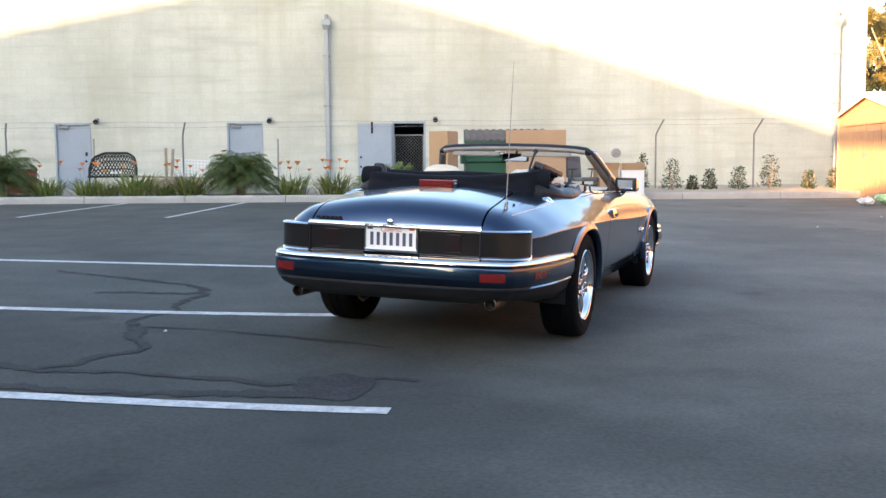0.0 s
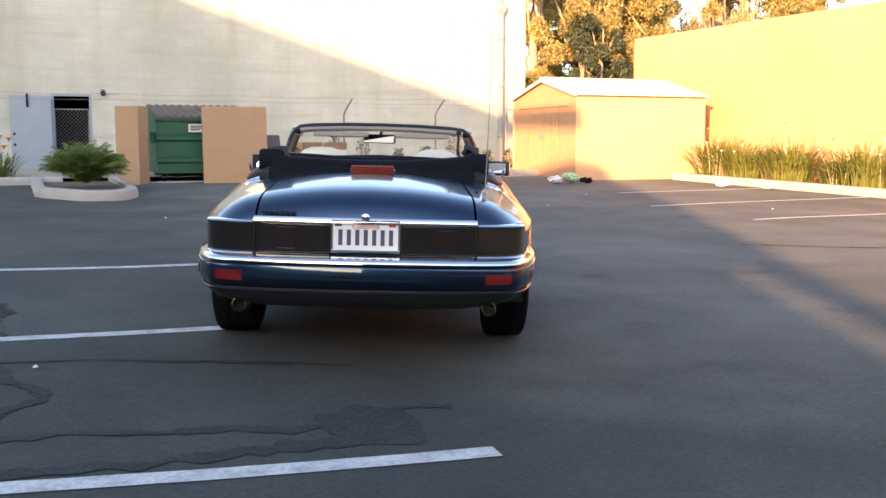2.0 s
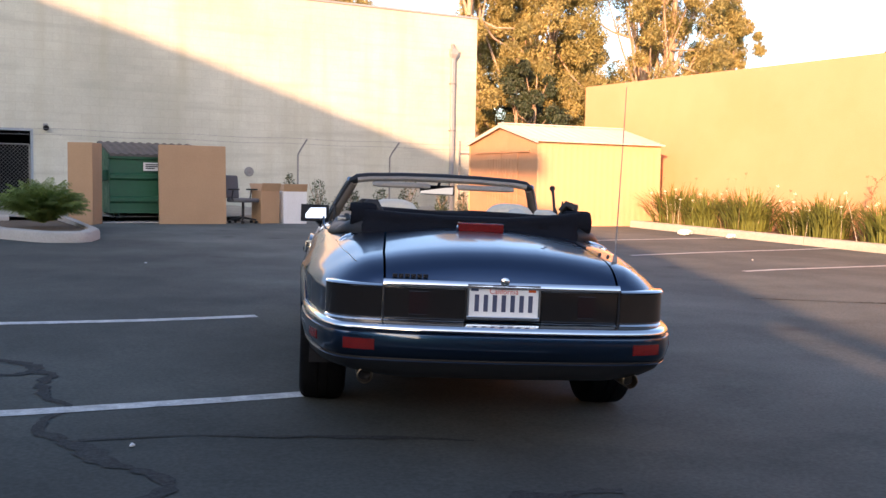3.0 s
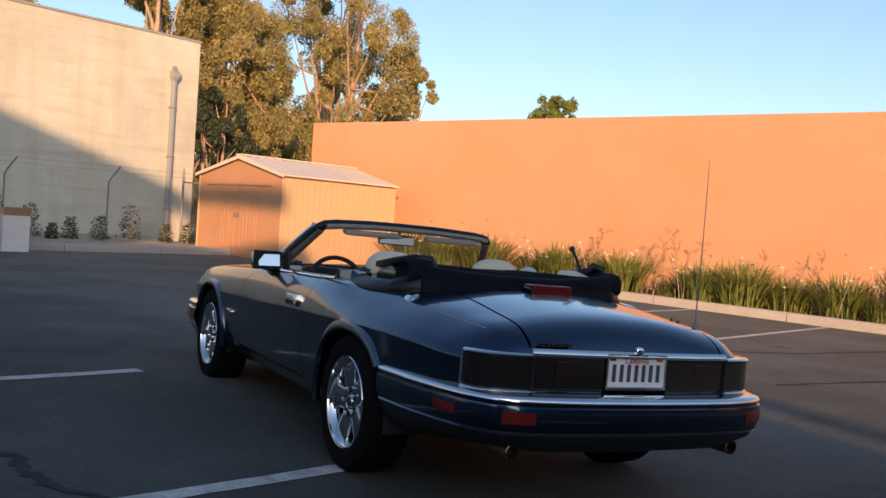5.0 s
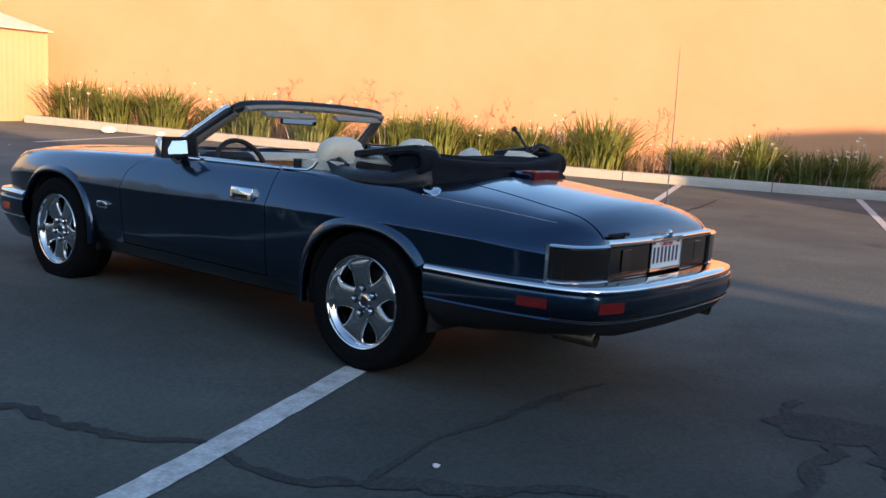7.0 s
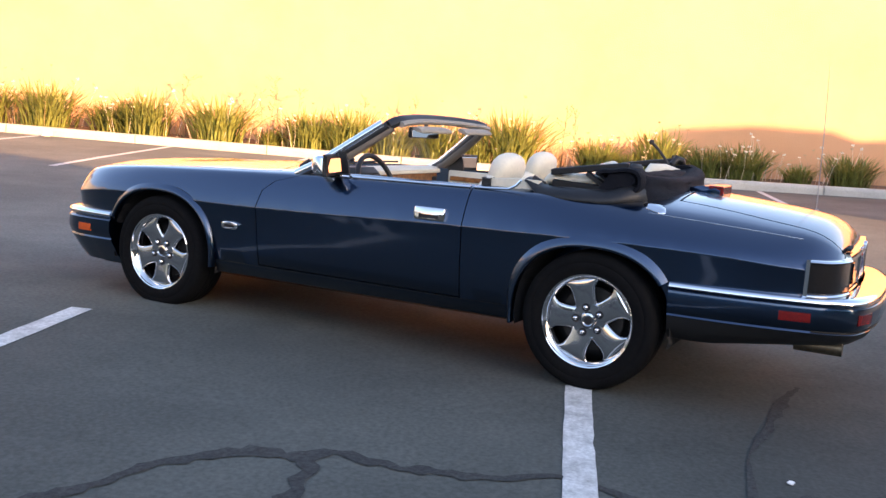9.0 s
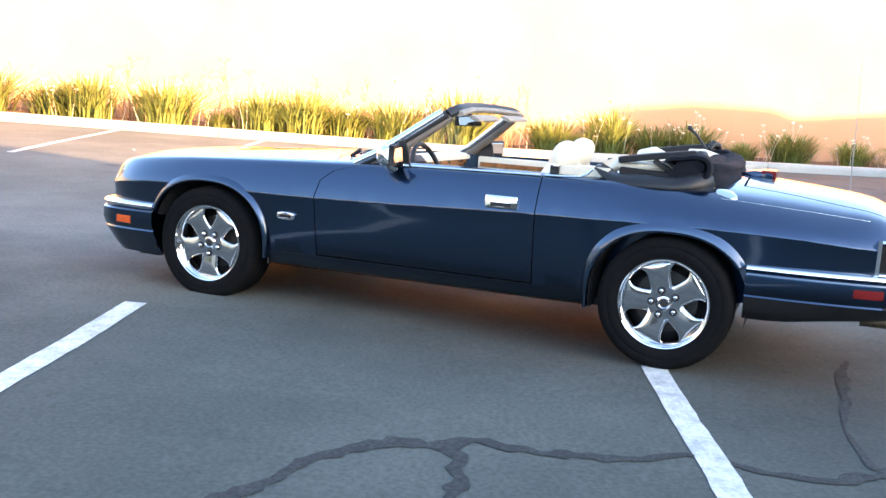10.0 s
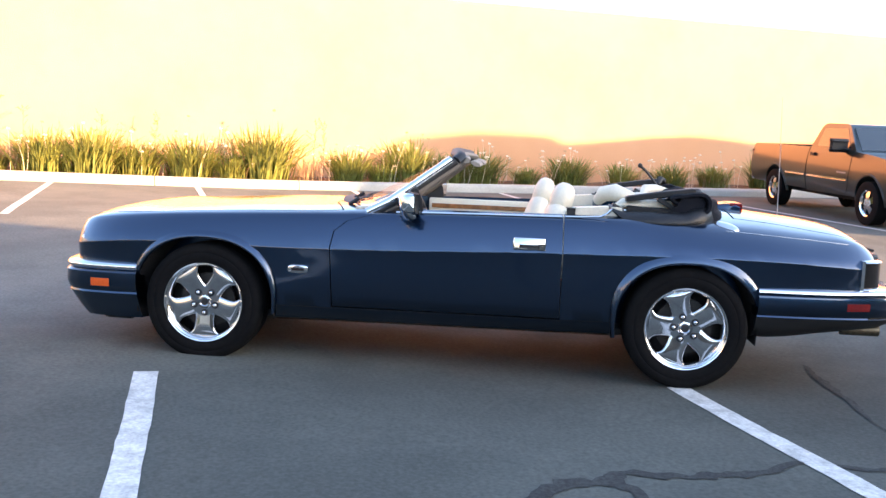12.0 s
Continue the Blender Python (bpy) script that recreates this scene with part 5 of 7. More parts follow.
for side in (-1, 1):
    lift = 0.0 if side < 0 else 0.018
    for p, q, w, h, sag in (((0.588, 0.325, 0.976 + lift), (0.555, -0.050, 1.034 + lift), 0.050, 0.034, -0.003), ((0.580, 0.318, 0.922), (0.568, 0.060, 0.914), 0.045, 0.040, 0.002), ((0.570, 0.150, 0.985), (0.575, 0.045, 0.925), 0.040, 0.026, 0.0), ((0.50, 0.25, 0.955), (0.52, 0.02, 0.985), 0.05, 0.03, 0.004)):
        part("hood_rail", bar((side * p[0], p[1], p[2]), (side * q[0], q[1], q[2]), w, h, sag), VINYL, stack, "black folding hood rail", smooth=40)
    part("folded_elbow", fold_band(side, smooth_path([(0.085, 0.985), (0.065, 1.000), (0.0, 1.008), (-0.065, 1.018), (-0.105, 1.008), (-0.125, 0.975), (-0.118, 0.935), (-0.085, 0.912)], 4), 0.024, 0.500, 0.632), BLACK_CLOTH, stack, "folded black canvas at the hinge", smooth=60)
    part("folded_elbow", fold_band(side, smooth_path([(0.075, 0.988), (0.060, 0.972), (0.030, 0.966), (-0.03, 0.985), (-0.075, 0.992), (-0.095, 0.968), (-0.07, 0.94)], 4), 0.016, 0.505, 0.615), BLACK_CLOTH, stack, "folded black canvas at the hinge", smooth=60)
    bm = bmesh.new()
    tube(bm, [(side * 0.575, 0.07, 0.918), (side * 0.58, 0.01, 0.93), (side * 0.57, -0.05, 0.94), (side * 0.52, -0.10, 0.94)], [0.018, 0.034, 0.036, 0.02], 12)
    for v in bm.verts:
        v.co += Vector((0.4, 0.6, 1.0)) * 0.012 * noise.noise(v.co * 18)
    part("canvas_bunch", bm, BLACK_CLOTH, stack, "bunched black canvas inside the fold", smooth=60)
    part("rail_bracket", bar((side * 0.640, 0.405, 0.938), (side * 0.630, 0.345, 0.905), 0.03, 0.042), VINYL, stack, "black hinge bracket", smooth=40)
    bm = bmesh.new()
    tube(bm, [(side * 0.53, 0.36, 0.925), (side * 0.545, 0.335, 0.945), (side * 0.535, 0.22, 0.945), (side * 0.52, 0.08, 0.955), (side * 0.46, -0.03, 0.985)], [0.03, 0.038, 0.034, 0.03, 0.03], 10, flat=0.8)
    for v in bm.verts:
        v.co += Vector((0.3, 0.3, 1.0)) * 0.008 * noise.noise(v.co * 14)
    part("lining_fold", bm, CREAM, stack, "gathered pale lining", smooth=60)
for path, radii in (([(0.40, 0.40, 0.90), (0.36, 0.36, 0.955), (0.31, 0.30, 0.968), (0.27, 0.20, 0.945), (0.27, 0.13, 0.92)], [0.035, 0.058, 0.060, 0.045, 0.02]), ([(0.36, 0.13, 0.94), (0.40, 0.09, 0.985), (0.44, 0.03, 0.995), (0.46, -0.05, 0.985)], [0.02, 0.042, 0.044, 0.02])):
    bm = bmesh.new()
    tube(bm, path, radii, 14, flat=0.9)
    for v in bm.verts:
        v.co += Vector((0.3, 0.3, 1.0)) * 0.012 * noise.noise(v.co * 9)
    part("lining_fold", bm, CREAM, stack, "gathered pale lining", smooth=60)
bm = bmesh.new()
tube(bm, [(0.470, 0.015, 1.010), (0.466, 0.034, 1.045), (0.471, 0.085, 1.105), (0.474, 0.128, 1.143)], [0.013, 0.008, 0.0075, 0.010], 8)
bmesh.ops.create_uvsphere(bm, u_segments=12, v_segments=8, radius=0.016, matrix=Matrix.Translation((0.474, 0.130, 1.145)))
part("latch_lever", bm, BLACK_TRIM, stack, "black hood latch lever", smooth=50)
bm = bmesh.new()
tube(bm, [(0.50, 0.0, 1.02), (0.505, 0.01, 1.078)], [0.008, 0.004], 8)
part("latch_pin", bm, BLACK_TRIM, stack, "black latch pin", smooth=50)
for x0, x1, y0, z0 in ((0.50, 0.57, -0.01, 1.045), (-0.575, -0.47, -0.06, 1.015)):
    bm = bmesh.new()
    tube(bm, [(x0, y0 + 0.02, z0 - 0.02), (x0 * 0.6 + x1 * 0.4, y0, z0 + 0.012), (x0 * 0.3 + x1 * 0.7, y0 - 0.02, z0 + 0.004), (x1, y0 - 0.04, z0 - 0.03)], [0.02, 0.026, 0.024, 0.014], 10)
    for v in bm.verts:
        v.co += Vector((0.4, 0.6, 1.0)) * 0.014 * noise.noise(v.co * 25)
    part("latch_cover", bm, BLACK_TRIM, stack, "black latch and gathered strap", smooth=50)

# ---- fittings of the white building ----
FROND = material("palm_frond_green", (0.105, 0.15, 0.045), 0.6, grain=0.25, grain_scale=9, blotch=0.5, blotch_scale=3, color2=(0.12, 0.12, 0.04), spread=0.15)
STRAP = material("strap_leaf_green", (0.20, 0.235, 0.058), 0.5, grain=0.35, grain_scale=7, blotch=0.7, blotch_scale=5, color2=(0.095, 0.125, 0.035), spread=0.2)
RUSTY = material("rusty_seed_stalk", (0.36, 0.19, 0.10), 0.85, grain=0.3, grain_scale=30, spread=0.2)
DRY = material("dry_stalk", (0.36, 0.26, 0.14), 0.8, grain=0.2, grain_scale=20, spread=0.2)
SEED = material("pale_seed_head", (0.70, 0.64, 0.52), 0.8, grain=0.2, spread=0.2)
ORANGE_PETAL = material("orange_petal", (0.80, 0.25, 0.05), 0.6, grain=0.15, grain_scale=40)
SHRUB = material("shrub_leaf", (0.06, 0.085, 0.03), 0.6, grain=0.3, grain_scale=14, blotch=0.4, blotch_scale=5, spread=0.15)
BARK = material("eucalyptus_bark", (0.42, 0.31, 0.22), 0.85, grain=0.2, grain_scale=6, blotch=0.5, blotch_scale=1.2, color2=(0.24, 0.17, 0.12), bump=0.4, bump_scale=8)
EUCALYPT = material("eucalyptus_leaf", (0.37, 0.31, 0.115), 0.55, grain=0.35, grain_scale=1.6, blotch=0.75, blotch_scale=0.5, color2=(0.17, 0.18, 0.065))
# shade between the buildings is put into this dark leaf colour
SHADED_LEAF = material("shaded_tree_leaf", (0.035, 0.05, 0.022), 0.6, grain=0.3, grain_scale=1.5, blotch=0.5, blotch_scale=0.5)
TOP_LEAF = material("treetop_leaf", (0.20, 0.24, 0.05), 0.55, grain=0.35, grain_scale=1.5, blotch=0.5, blotch_scale=0.8, color2=(0.10, 0.14, 0.03))
YELLOW_LEAF = material("yellow_shrub_leaf", (0.30, 0.22, 0.035), 0.6, grain=0.35, grain_scale=1.5, blotch=0.5, blotch_scale=0.8, color2=(0.12, 0.12, 0.03))
YOUNG_LEAF = material("fresh_feathery_leaf", (0.17, 0.24, 0.06), 0.6, grain=0.25, grain_scale=9, blotch=0.5, blotch_scale=3, color2=(0.12, 0.16, 0.04), spread=0.15)


def thin_leaf(mt, share):
    """Lets part of the light pass through a leaf."""
    nt = mt.node_tree
    p, out = nt.nodes["Principled BSDF"], nt.nodes["Material Output"]
    tr, mx = nt.nodes.new("ShaderNodeBsdfTranslucent"), nt.nodes.new("ShaderNodeMixShader")
    mx.inputs[0].default_value = share
    nt.links.new(p.inputs["Base Color"].links[0].from_socket, tr.inputs["Color"])
    nt.links.new(p.outputs[0], mx.inputs[1])
    nt.links.new(tr.outputs[0], mx.inputs[2])
    nt.links.new(mx.outputs[0], out.inputs["Surface"])


for leaf in (FROND, STRAP, SHRUB, EUCALYPT, TOP_LEAF, YELLOW_LEAF, YOUNG_LEAF):
    thin_leaf(leaf, 0.3)
BIN_GREEN = material("dumpster_green", (0.018, 0.105, 0.05), 0.5, grain=0.1, grain_scale=15, blotch=0.4, blotch_scale=2.5, color2=(0.03, 0.075, 0.045), rough_vary=0.15, bump=0.1)
LID_PLASTIC = material("faded_black_plastic", (0.085, 0.075, 0.068), 0.7, grain=0.15, grain_scale=12, blotch=0.5, blotch_scale=3, color2=(0.16, 0.14, 0.12))
CARDBOARD = material("cardboard", (0.42, 0.27, 0.155), 0.85, grain=0.06, grain_scale=40, blotch=0.35, blotch_scale=2, color2=(0.34, 0.21, 0.12), bump=0.15)
WHITE_CARD = material("white_card", (0.72, 0.72, 0.71), 0.7, grain=0.05, blotch=0.3, blotch_scale=3, color2=(0.58, 0.58, 0.56))
GREY_FABRIC = material("grey_fabric", (0.11, 0.11, 0.115), 0.9, grain=0.15, grain_scale=120, bump=0.3)
RED_PAINT = material("faded_red_paint", (0.36, 0.05, 0.04), 0.6, grain=0.1, blotch=0.5, blotch_scale=3)
WHITE_PAINT = material("white_paint", (0.74, 0.74, 0.72), 0.6, grain=0.06, blotch=0.3)
TIMBER = material("weathered_timber", (0.34, 0.27, 0.2), 0.85, grain=0.2, grain_scale=12, blotch=0.5, stretch=(1, 8, 8))
LITTER_GREEN = material("green_wrapper", (0.30, 0.55, 0.25), 0.5, grain=0.2, blotch=0.6, blotch_scale=12, color2=(0.75, 0.75, 0.7))


def steel_door(x0, x1):
    d = thing("steel_door", "closed pale blue-grey steel door in the block wall", "door", "warehouse doors", kind="structure")
    z0 = 0.30
    for a, b, c, e in ((x0, x0 + 0.05, z0, DOOR_TOP), (x1 - 0.05, x1, z0, DOOR_TOP), (x0 + 0.05, x1 - 0.05, DOOR_TOP - 0.05, DOOR_TOP)):
        part("door_frame", boxed(a, b, WY - 0.02, WY + 0.12, c, e, bevel=0.004), GREY_STEEL, d)
    leaf = part("door_leaf", boxed(x0 + 0.055, x1 - 0.055, WY + 0.03, WY + 0.075, z0, DOOR_TOP - 0.055, bevel=0.003), GREY_STEEL, d)
    bm = bmesh.new()
    lathe(bm, [(-0.06, 0.028), (-0.03, 0.03), (-0.02, 0.015), (0.0, 0.03)], 14, "y")
    bmesh.ops.translate(bm, vec=(x1 - 0.14, WY + 0.03, 1.22), verts=bm.verts)
    part("door_knob", bm, CHROME, leaf, "bright round knob", smooth=40)
    part("lock_plate", boxed(x1 - 0.17, x1 - 0.11, WY + 0.02, WY + 0.03, 1.36, 1.46, bevel=0.004), CHROME, leaf, "bright lock plate")
    bm = bmesh.new()
    box(bm, x0 + 0.12, x0 + 0.36, WY - 0.03, WY + 0.03, DOOR_TOP - 0.14, DOOR_TOP - 0.075, bevel=0.008)
    tube(bm, [(x0 + 0.34, WY, DOOR_TOP - 0.07), (x0 + 0.2, WY - 0.16, DOOR_TOP - 0.03), (x0 + 0.1, WY - 0.02, DOOR_TOP - 0.02)], 0.012, 6)
    part("door_closer", bm, GALV, d, "grey door closer", smooth=40)
    part("dark_back", boxed(x0, x1, WY + 0.2, WY + 0.22, z0 - 0.2, DOOR_TOP), DARK, d)


for x0, x1 in DOORS[:2]:
    steel_door(x0, x1)
x0, x1 = DOORS[2]
d = thing("open_doorway", "dark open doorway with a chain-link gate and its grey leaf swung open", "door", kind="structure")
for a, b, c, e in ((x0, x0 + 0.05, 0.3, DOOR_TOP), (x1 - 0.05, x1, 0.3, DOOR_TOP), (x0 + 0.05, x1 - 0.05, DOOR_TOP - 0.05, DOOR_TOP)):
    part("door_frame", boxed(a, b, WY - 0.02, WY + 0.12, c, e, bevel=0.004), GREY_STEEL, d)
# the room's darkness is in its near-black colour
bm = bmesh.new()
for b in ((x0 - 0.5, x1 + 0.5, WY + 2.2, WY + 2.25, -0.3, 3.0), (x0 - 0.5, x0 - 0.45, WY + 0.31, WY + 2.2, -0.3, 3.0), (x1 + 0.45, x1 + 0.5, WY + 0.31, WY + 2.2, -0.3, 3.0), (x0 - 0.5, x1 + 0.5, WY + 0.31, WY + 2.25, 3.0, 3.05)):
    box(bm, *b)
part("dark_room", bm, DARK, d, "store room coloured near-black to look unlit")
leaf = part("door_leaf", boxed(x0 - 0.90, x0 - 0.01, WY - 0.10, WY - 0.055, 0.32, DOOR_TOP - 0.05, bevel=0.003), GREY_STEEL, d, "grey steel leaf folded back on the wall")
part("leaf_edge", boxed(x0 - 0.55, x0 - 0.50, WY - 0.13, WY - 0.10, 1.9, 2.2, bevel=0.004), DARK, leaf, "dark strap")
for z in (0.75, 1.0):
    part("lock_plate", boxed(x0 - 0.85, x0 - 0.80, WY - 0.115, WY - 0.10, z + 0.25, z + 0.31, bevel=0.003), CHROME, leaf, "bright lock plate")


def chain_link(bm, u0, u1, z0, z1, put, pitch=0.09, r=0.004):
    """Diagonal wires between two heights; put(u, z) places a point."""
    h = z1 - z0
    u = u0 - h
    while u < u1:
        for s in (0, 1):
            a, b = (u, z0), (u + h, z1)
            if s:
                a, b = (u, z1), (u + h, z0)
            ta, tb = max(0.0, (u0 - u) / h), min(1.0, (u1 - u) / h)
            if ta < tb:
                p = [(a[0] + (b[0] - a[0]) * t, a[1] + (b[1] - a[1]) * t) for t in (ta, tb)]
                tube(bm, [put(*q) for q in p], r, 3, cap=False)
        u += pitch


bm = bmesh.new()
chain_link(bm, x0 + 0.05, x1 - 0.05, 0.35, 1.85, lambda u, z: (u, WY + 0.22, z), 0.085, 0.005)
gate = part("gate_mesh", bm, GALV, d, "diamond chain-link mesh")
for p, q in (((x0 + 0.06, 1.86), (x1 - 0.06, 1.86)), ((x0 + 0.06, 0.35), (x0 + 0.06, 1.86)), ((x1 - 0.06, 0.35), (x1 - 0.06, 1.86))):
    bm = bmesh.new()
    tube(bm, [(p[0], WY + 0.2, p[1]), (q[0], WY + 0.2, q[1])], 0.02, 8)
    part("gate_frame", bm, GALV, d, "galvanised gate frame", smooth=50)


def downpipe(x, z_top, w):
    d = thing("downpipe", "tall painted downpipe with a rain head on the block wall", "downpipe", "downpipes", kind="structure")
    part("pipe", boxed(x - w / 2, x + w / 2, WY - w - 0.02, WY - 0.02, 0.3, z_top - 0.2, bevel=0.02), PIPE_PAINT, d)
    bm = bmesh.new()
    loft(bm, [[(x + a * k, WY - 0.02 - w / 2 + b * k, z) for a, b in ((-1, -1), (1, -1), (1, 0.9), (-1, 0.9))] for z, k in ((z_top - 0.24, w * 0.5), (z_top - 0.12, w * 0.95), (z_top + 0.02, w * 0.95))])
    part("rain_head", bm, PIPE_PAINT, d)
    part("outlet", boxed(x - w * 0.35, x + w * 0.35, WY - w, WY, z_top + 0.02, z_top + 0.16, bevel=0.01), GALV, d, "outlet through the parapet")
    for z in (1.2, 2.6, 3.9):
        part("pipe_strap", boxed(x - w * 0.75, x + w * 0.75, WY - w - 0.03, WY, z, z + 0.04, bevel=0.004), GALV, d)


downpipe(-2.60, 4.82, 0.115)
downpipe(10.83, 4.86, 0.11)
for x in (-8.62, -4.12, 0.22):
    lamp = thing("wall_lamp", "small dark round flood lamp on the block wall", "wall lamp", "wall lamps")
    part("base_box", boxed(x - 0.05, x + 0.05, WY - 0.05, WY, 2.22, 2.34, bevel=0.01), GALV, lamp)
    bm = bmesh.new()
    lathe(bm, [(-0.16, 0.065), (-0.13, 0.062), (-0.06, 0.03), (-0.04, 0.025)], 16, "y")
    part("lamp_head", bm, BLACK_TRIM, lamp, "dark bell-shaped lamp head", smooth=50, at=Matrix.Translation((x, WY, 2.30)) @ Matrix.Rotation(radians(25), 4, "X"))
bm = bmesh.new()
lathe(bm, [(-0.03, 0.12), (-0.035, 0.11), (0.0, 0.12)], 24, "y")
solid("vent_cover", bm, GALV, "round grey vent cover on the block wall", "vent", at=pose(5.0, WY, 1.35))

# ---- fence posts with barbed wire ----
FY = 17.4
for x, top, arm in ((-10.2, 1.75, True), (-8.1, 1.75, False), (-5.95, 1.75, True), (-3.65, 1.72, False), (5.60, 1.75, True), (8.03, 1.76, True)):
    bm = bmesh.new()
    path = [(x, FY, ground_z(x, FY)), (x, FY, top)]
    if arm:
        path += [(x + 0.03, FY - 0.08, top + 0.12), (x + 0.13, FY - 0.26, top + 0.37)]
    tube(bm, path, 0.021, 10)
    solid("fence_post", bm, GALV, "galvanised fence post with a slanted barbed-wire arm" if arm else "short galvanised fence post without mesh", "fence post", "fence posts", smooth=50)
for k, (dx, dy, dz) in enumerate(((0.13, -0.26, 0.37), (0.08, -0.17, 0.25))):
    bm = bmesh.new()
    pts = []
    for i in range(41):
        x = -10.3 + (10.3 + 10.3) * i / 40
        sag = 0.012 * math.sin(i * 1.3)
        pts.append((x + dx, FY + dy, 1.765 + dz - 0.01 + sag))
    tube(bm, pts, 0.0035, 4)
    for i in range(52):
        p = Vector(pts[0]).lerp(Vector(pts[-1]), i / 51)
        tube(bm, [p + Vector((-0.012, 0, -0.018)), p + Vector((0.012, 0, 0.018))], 0.003, 3)
    solid("barbed_wire", bm, GALV, "sagging barbed wire between the fence posts", "barbed wire", "barbed wires")
gate = thing("chain_link_gate", "narrow galvanised chain-link gate beside the shed", "gate")
for x in (10.05, 10.62):
    bm = bmesh.new()
    tube(bm, [(x, FY, 0.3), (x, FY, 2.25 if x < 10.3 else 1.98)], 0.028, 10)
    part("gate_post", bm, GALV, gate, smooth=50)
for z in (0.42, 1.92):
    bm = bmesh.new()
    tube(bm, [(10.05, FY, z), (10.62, FY, z)], 0.02, 8)
    part("gate_rail", bm, GALV, gate, smooth=50)
bm = bmesh.new()
chain_link(bm, 10.06, 10.61, 0.42, 1.92, lambda u, z: (u, FY, z), 0.075, 0.005)
part("gate_mesh", bm, GALV, gate)

# ---- shed ----
# deeper tan for gable and doors: the front's weaker sunlight put into the colour
SHED_FRONT_SHADED = material("shed_front_shaded", (0.50, 0.28, 0.155), 0.6, 0.0, grain=0.05, blotch=0.35, blotch_scale=1.5, color2=(0.42, 0.23, 0.125), rough_vary=0.12, bump=0.05)
SHED = thing("garden_shed", "tan sheet-steel shed with a low gable roof and double doors", "shed", at=Matrix.Translation((9.36, 12.80, 0.165)) @ Matrix.Rotation(radians(-2.5), 4, "Z"))
SL, SW, SE, SR = 3.28, 3.12, 1.94, 2.335


def ribbed(a, b, z0, z1, inward, top=None, pitch=0.16, depth=0.012):
    """A sheet with shallow upright ribs from plan point a to b."""
    a, b = Vector((*a, 0)), Vector((*b, 0))
    d = b - a
    n = int(d.length / pitch) * 4
    nrm = Vector((*inward, 0))
    bm = bmesh.new()
    rows = []
    for i in range(n + 1):
        p = a + d * (i / n)
        o = nrm * (depth if i % 4 in (1, 2) else 0.0)
        zt = top(i / n) if top else z1
        rows.append([p + o + Vector((0, 0, z0)), p + o + Vector((0, 0, zt)), p + nrm * 0.03 + Vector((0, 0, zt)), p + nrm * 0.03 + Vector((0, 0, z0))])
    loft(bm, rows)
    return bm


part("side_panel", ribbed((0.02, 0.0), (SL, 0.0), 0.0, SE, (0, 1), depth=0.003), SHED_TAN, SHED)
part("side_panel", ribbed((SL, SW), (0.02, SW), 0.0, SE, (0, -1), depth=0.008), SHED_TAN, SHED)
part("end_panel", ribbed((SL, 0.02), (SL, SW - 0.02), 0.0, SE, (-1, 0), top=lambda u: SE + (SR - SE) * (1 - abs(2 * u - 1)), depth=0.008), SHED_TAN, SHED)
part("gable_panel", ribbed((0.0, SW), (0.0, 0.0), 0.0, SE, (1, 0), top=lambda u: SE + (SR - SE) * (1 - abs(2 * u - 1)) - 0.005, pitch=1.5, depth=0.0), SHED_FRONT_SHADED, SHED)
for k in (0, 1):
    y0 = SW / 2 + (0.01 if k else -0.72)
    dr = part("shed_door", boxed(-0.025, -0.004, y0, y0 + 0.71, 0.08, 1.68, bevel=0.004), SHED_FRONT_SHADED, SHED)
    for i in range(5):
        part("door_rib", boxed(-0.036, -0.024, y0 + 0.09 + i * 0.125, y0 + 0.125 + i * 0.125, 0.3, 1.55, bevel=0.004), SHED_FRONT_SHADED, dr)
    part("door_latch", boxed(-0.06, -0.025, SW / 2 + (0.03 if k else -0.09), SW / 2 + (0.09 if k else -0.03), 0.98, 1.08, bevel=0.006), GALV, dr, "small steel latch")
    part("door_track", boxed(-0.05, -0.002, 0.35 if k == 0 else SW / 2 + 0.01, SW / 2 - 0.01 if k == 0 else SW - 0.35, 1.69, 1.74, bevel=0.004), SHED_FRONT_SHADED, SHED)
for k in (0, 1):
    ya, yb = (-0.10, SW / 2) if k == 0 else (SW + 0.10, SW / 2)
    za = SE - 0.10 * (SR - SE) / (SW / 2) + 0.02
    rows = []
    n = 56
    for i in range(n + 1):
        x = -0.08 + (SL + 0.16) * i / n
        o = 0.014 if i % 4 in (1, 2) else 0.0
        rows.append([(x, ya, za + o), (x, yb, SR + 0.03 + o), (x, yb, SR + 0.005), (x, ya, za - 0.025)])
    bm = bmesh.new()
    loft(bm, rows)
    part("roof_sheet", bm, SHED_ROOF, SHED, "pale ribbed steel roof sheet")
    bm = bmesh.new()
    loft(bm, [[(x, ya, za - 0.06), (x, ya, za + 0.01), (x, yb, SR + 0.02), (x, yb, SR - 0.06)] for x in (-0.095, -0.075)])
    part("gable_trim", bm, SHED_ROOF, SHED, "pale folded gable trim")
part("ridge_cap", boxed(-0.08, SL + 0.08, SW / 2 - 0.12, SW / 2 + 0.12, SR + 0.02, SR + 0.05, bevel=0.012), SHED_ROOF, SHED, "pale ridge cap")
for x, y in ((0, 0), (SL, 0), (0, SW), (SL, SW)):
    part("corner_post", boxed(x - 0.03, x + 0.03, y - 0.012, y + 0.012, 0, SE, bevel=0.004), SHED_TAN, SHED)
part("base_rail", boxed(-0.012, SL + 0.012, -0.014, 0.0, 0.0, 0.09, bevel=0.003), SHED_TAN, SHED)

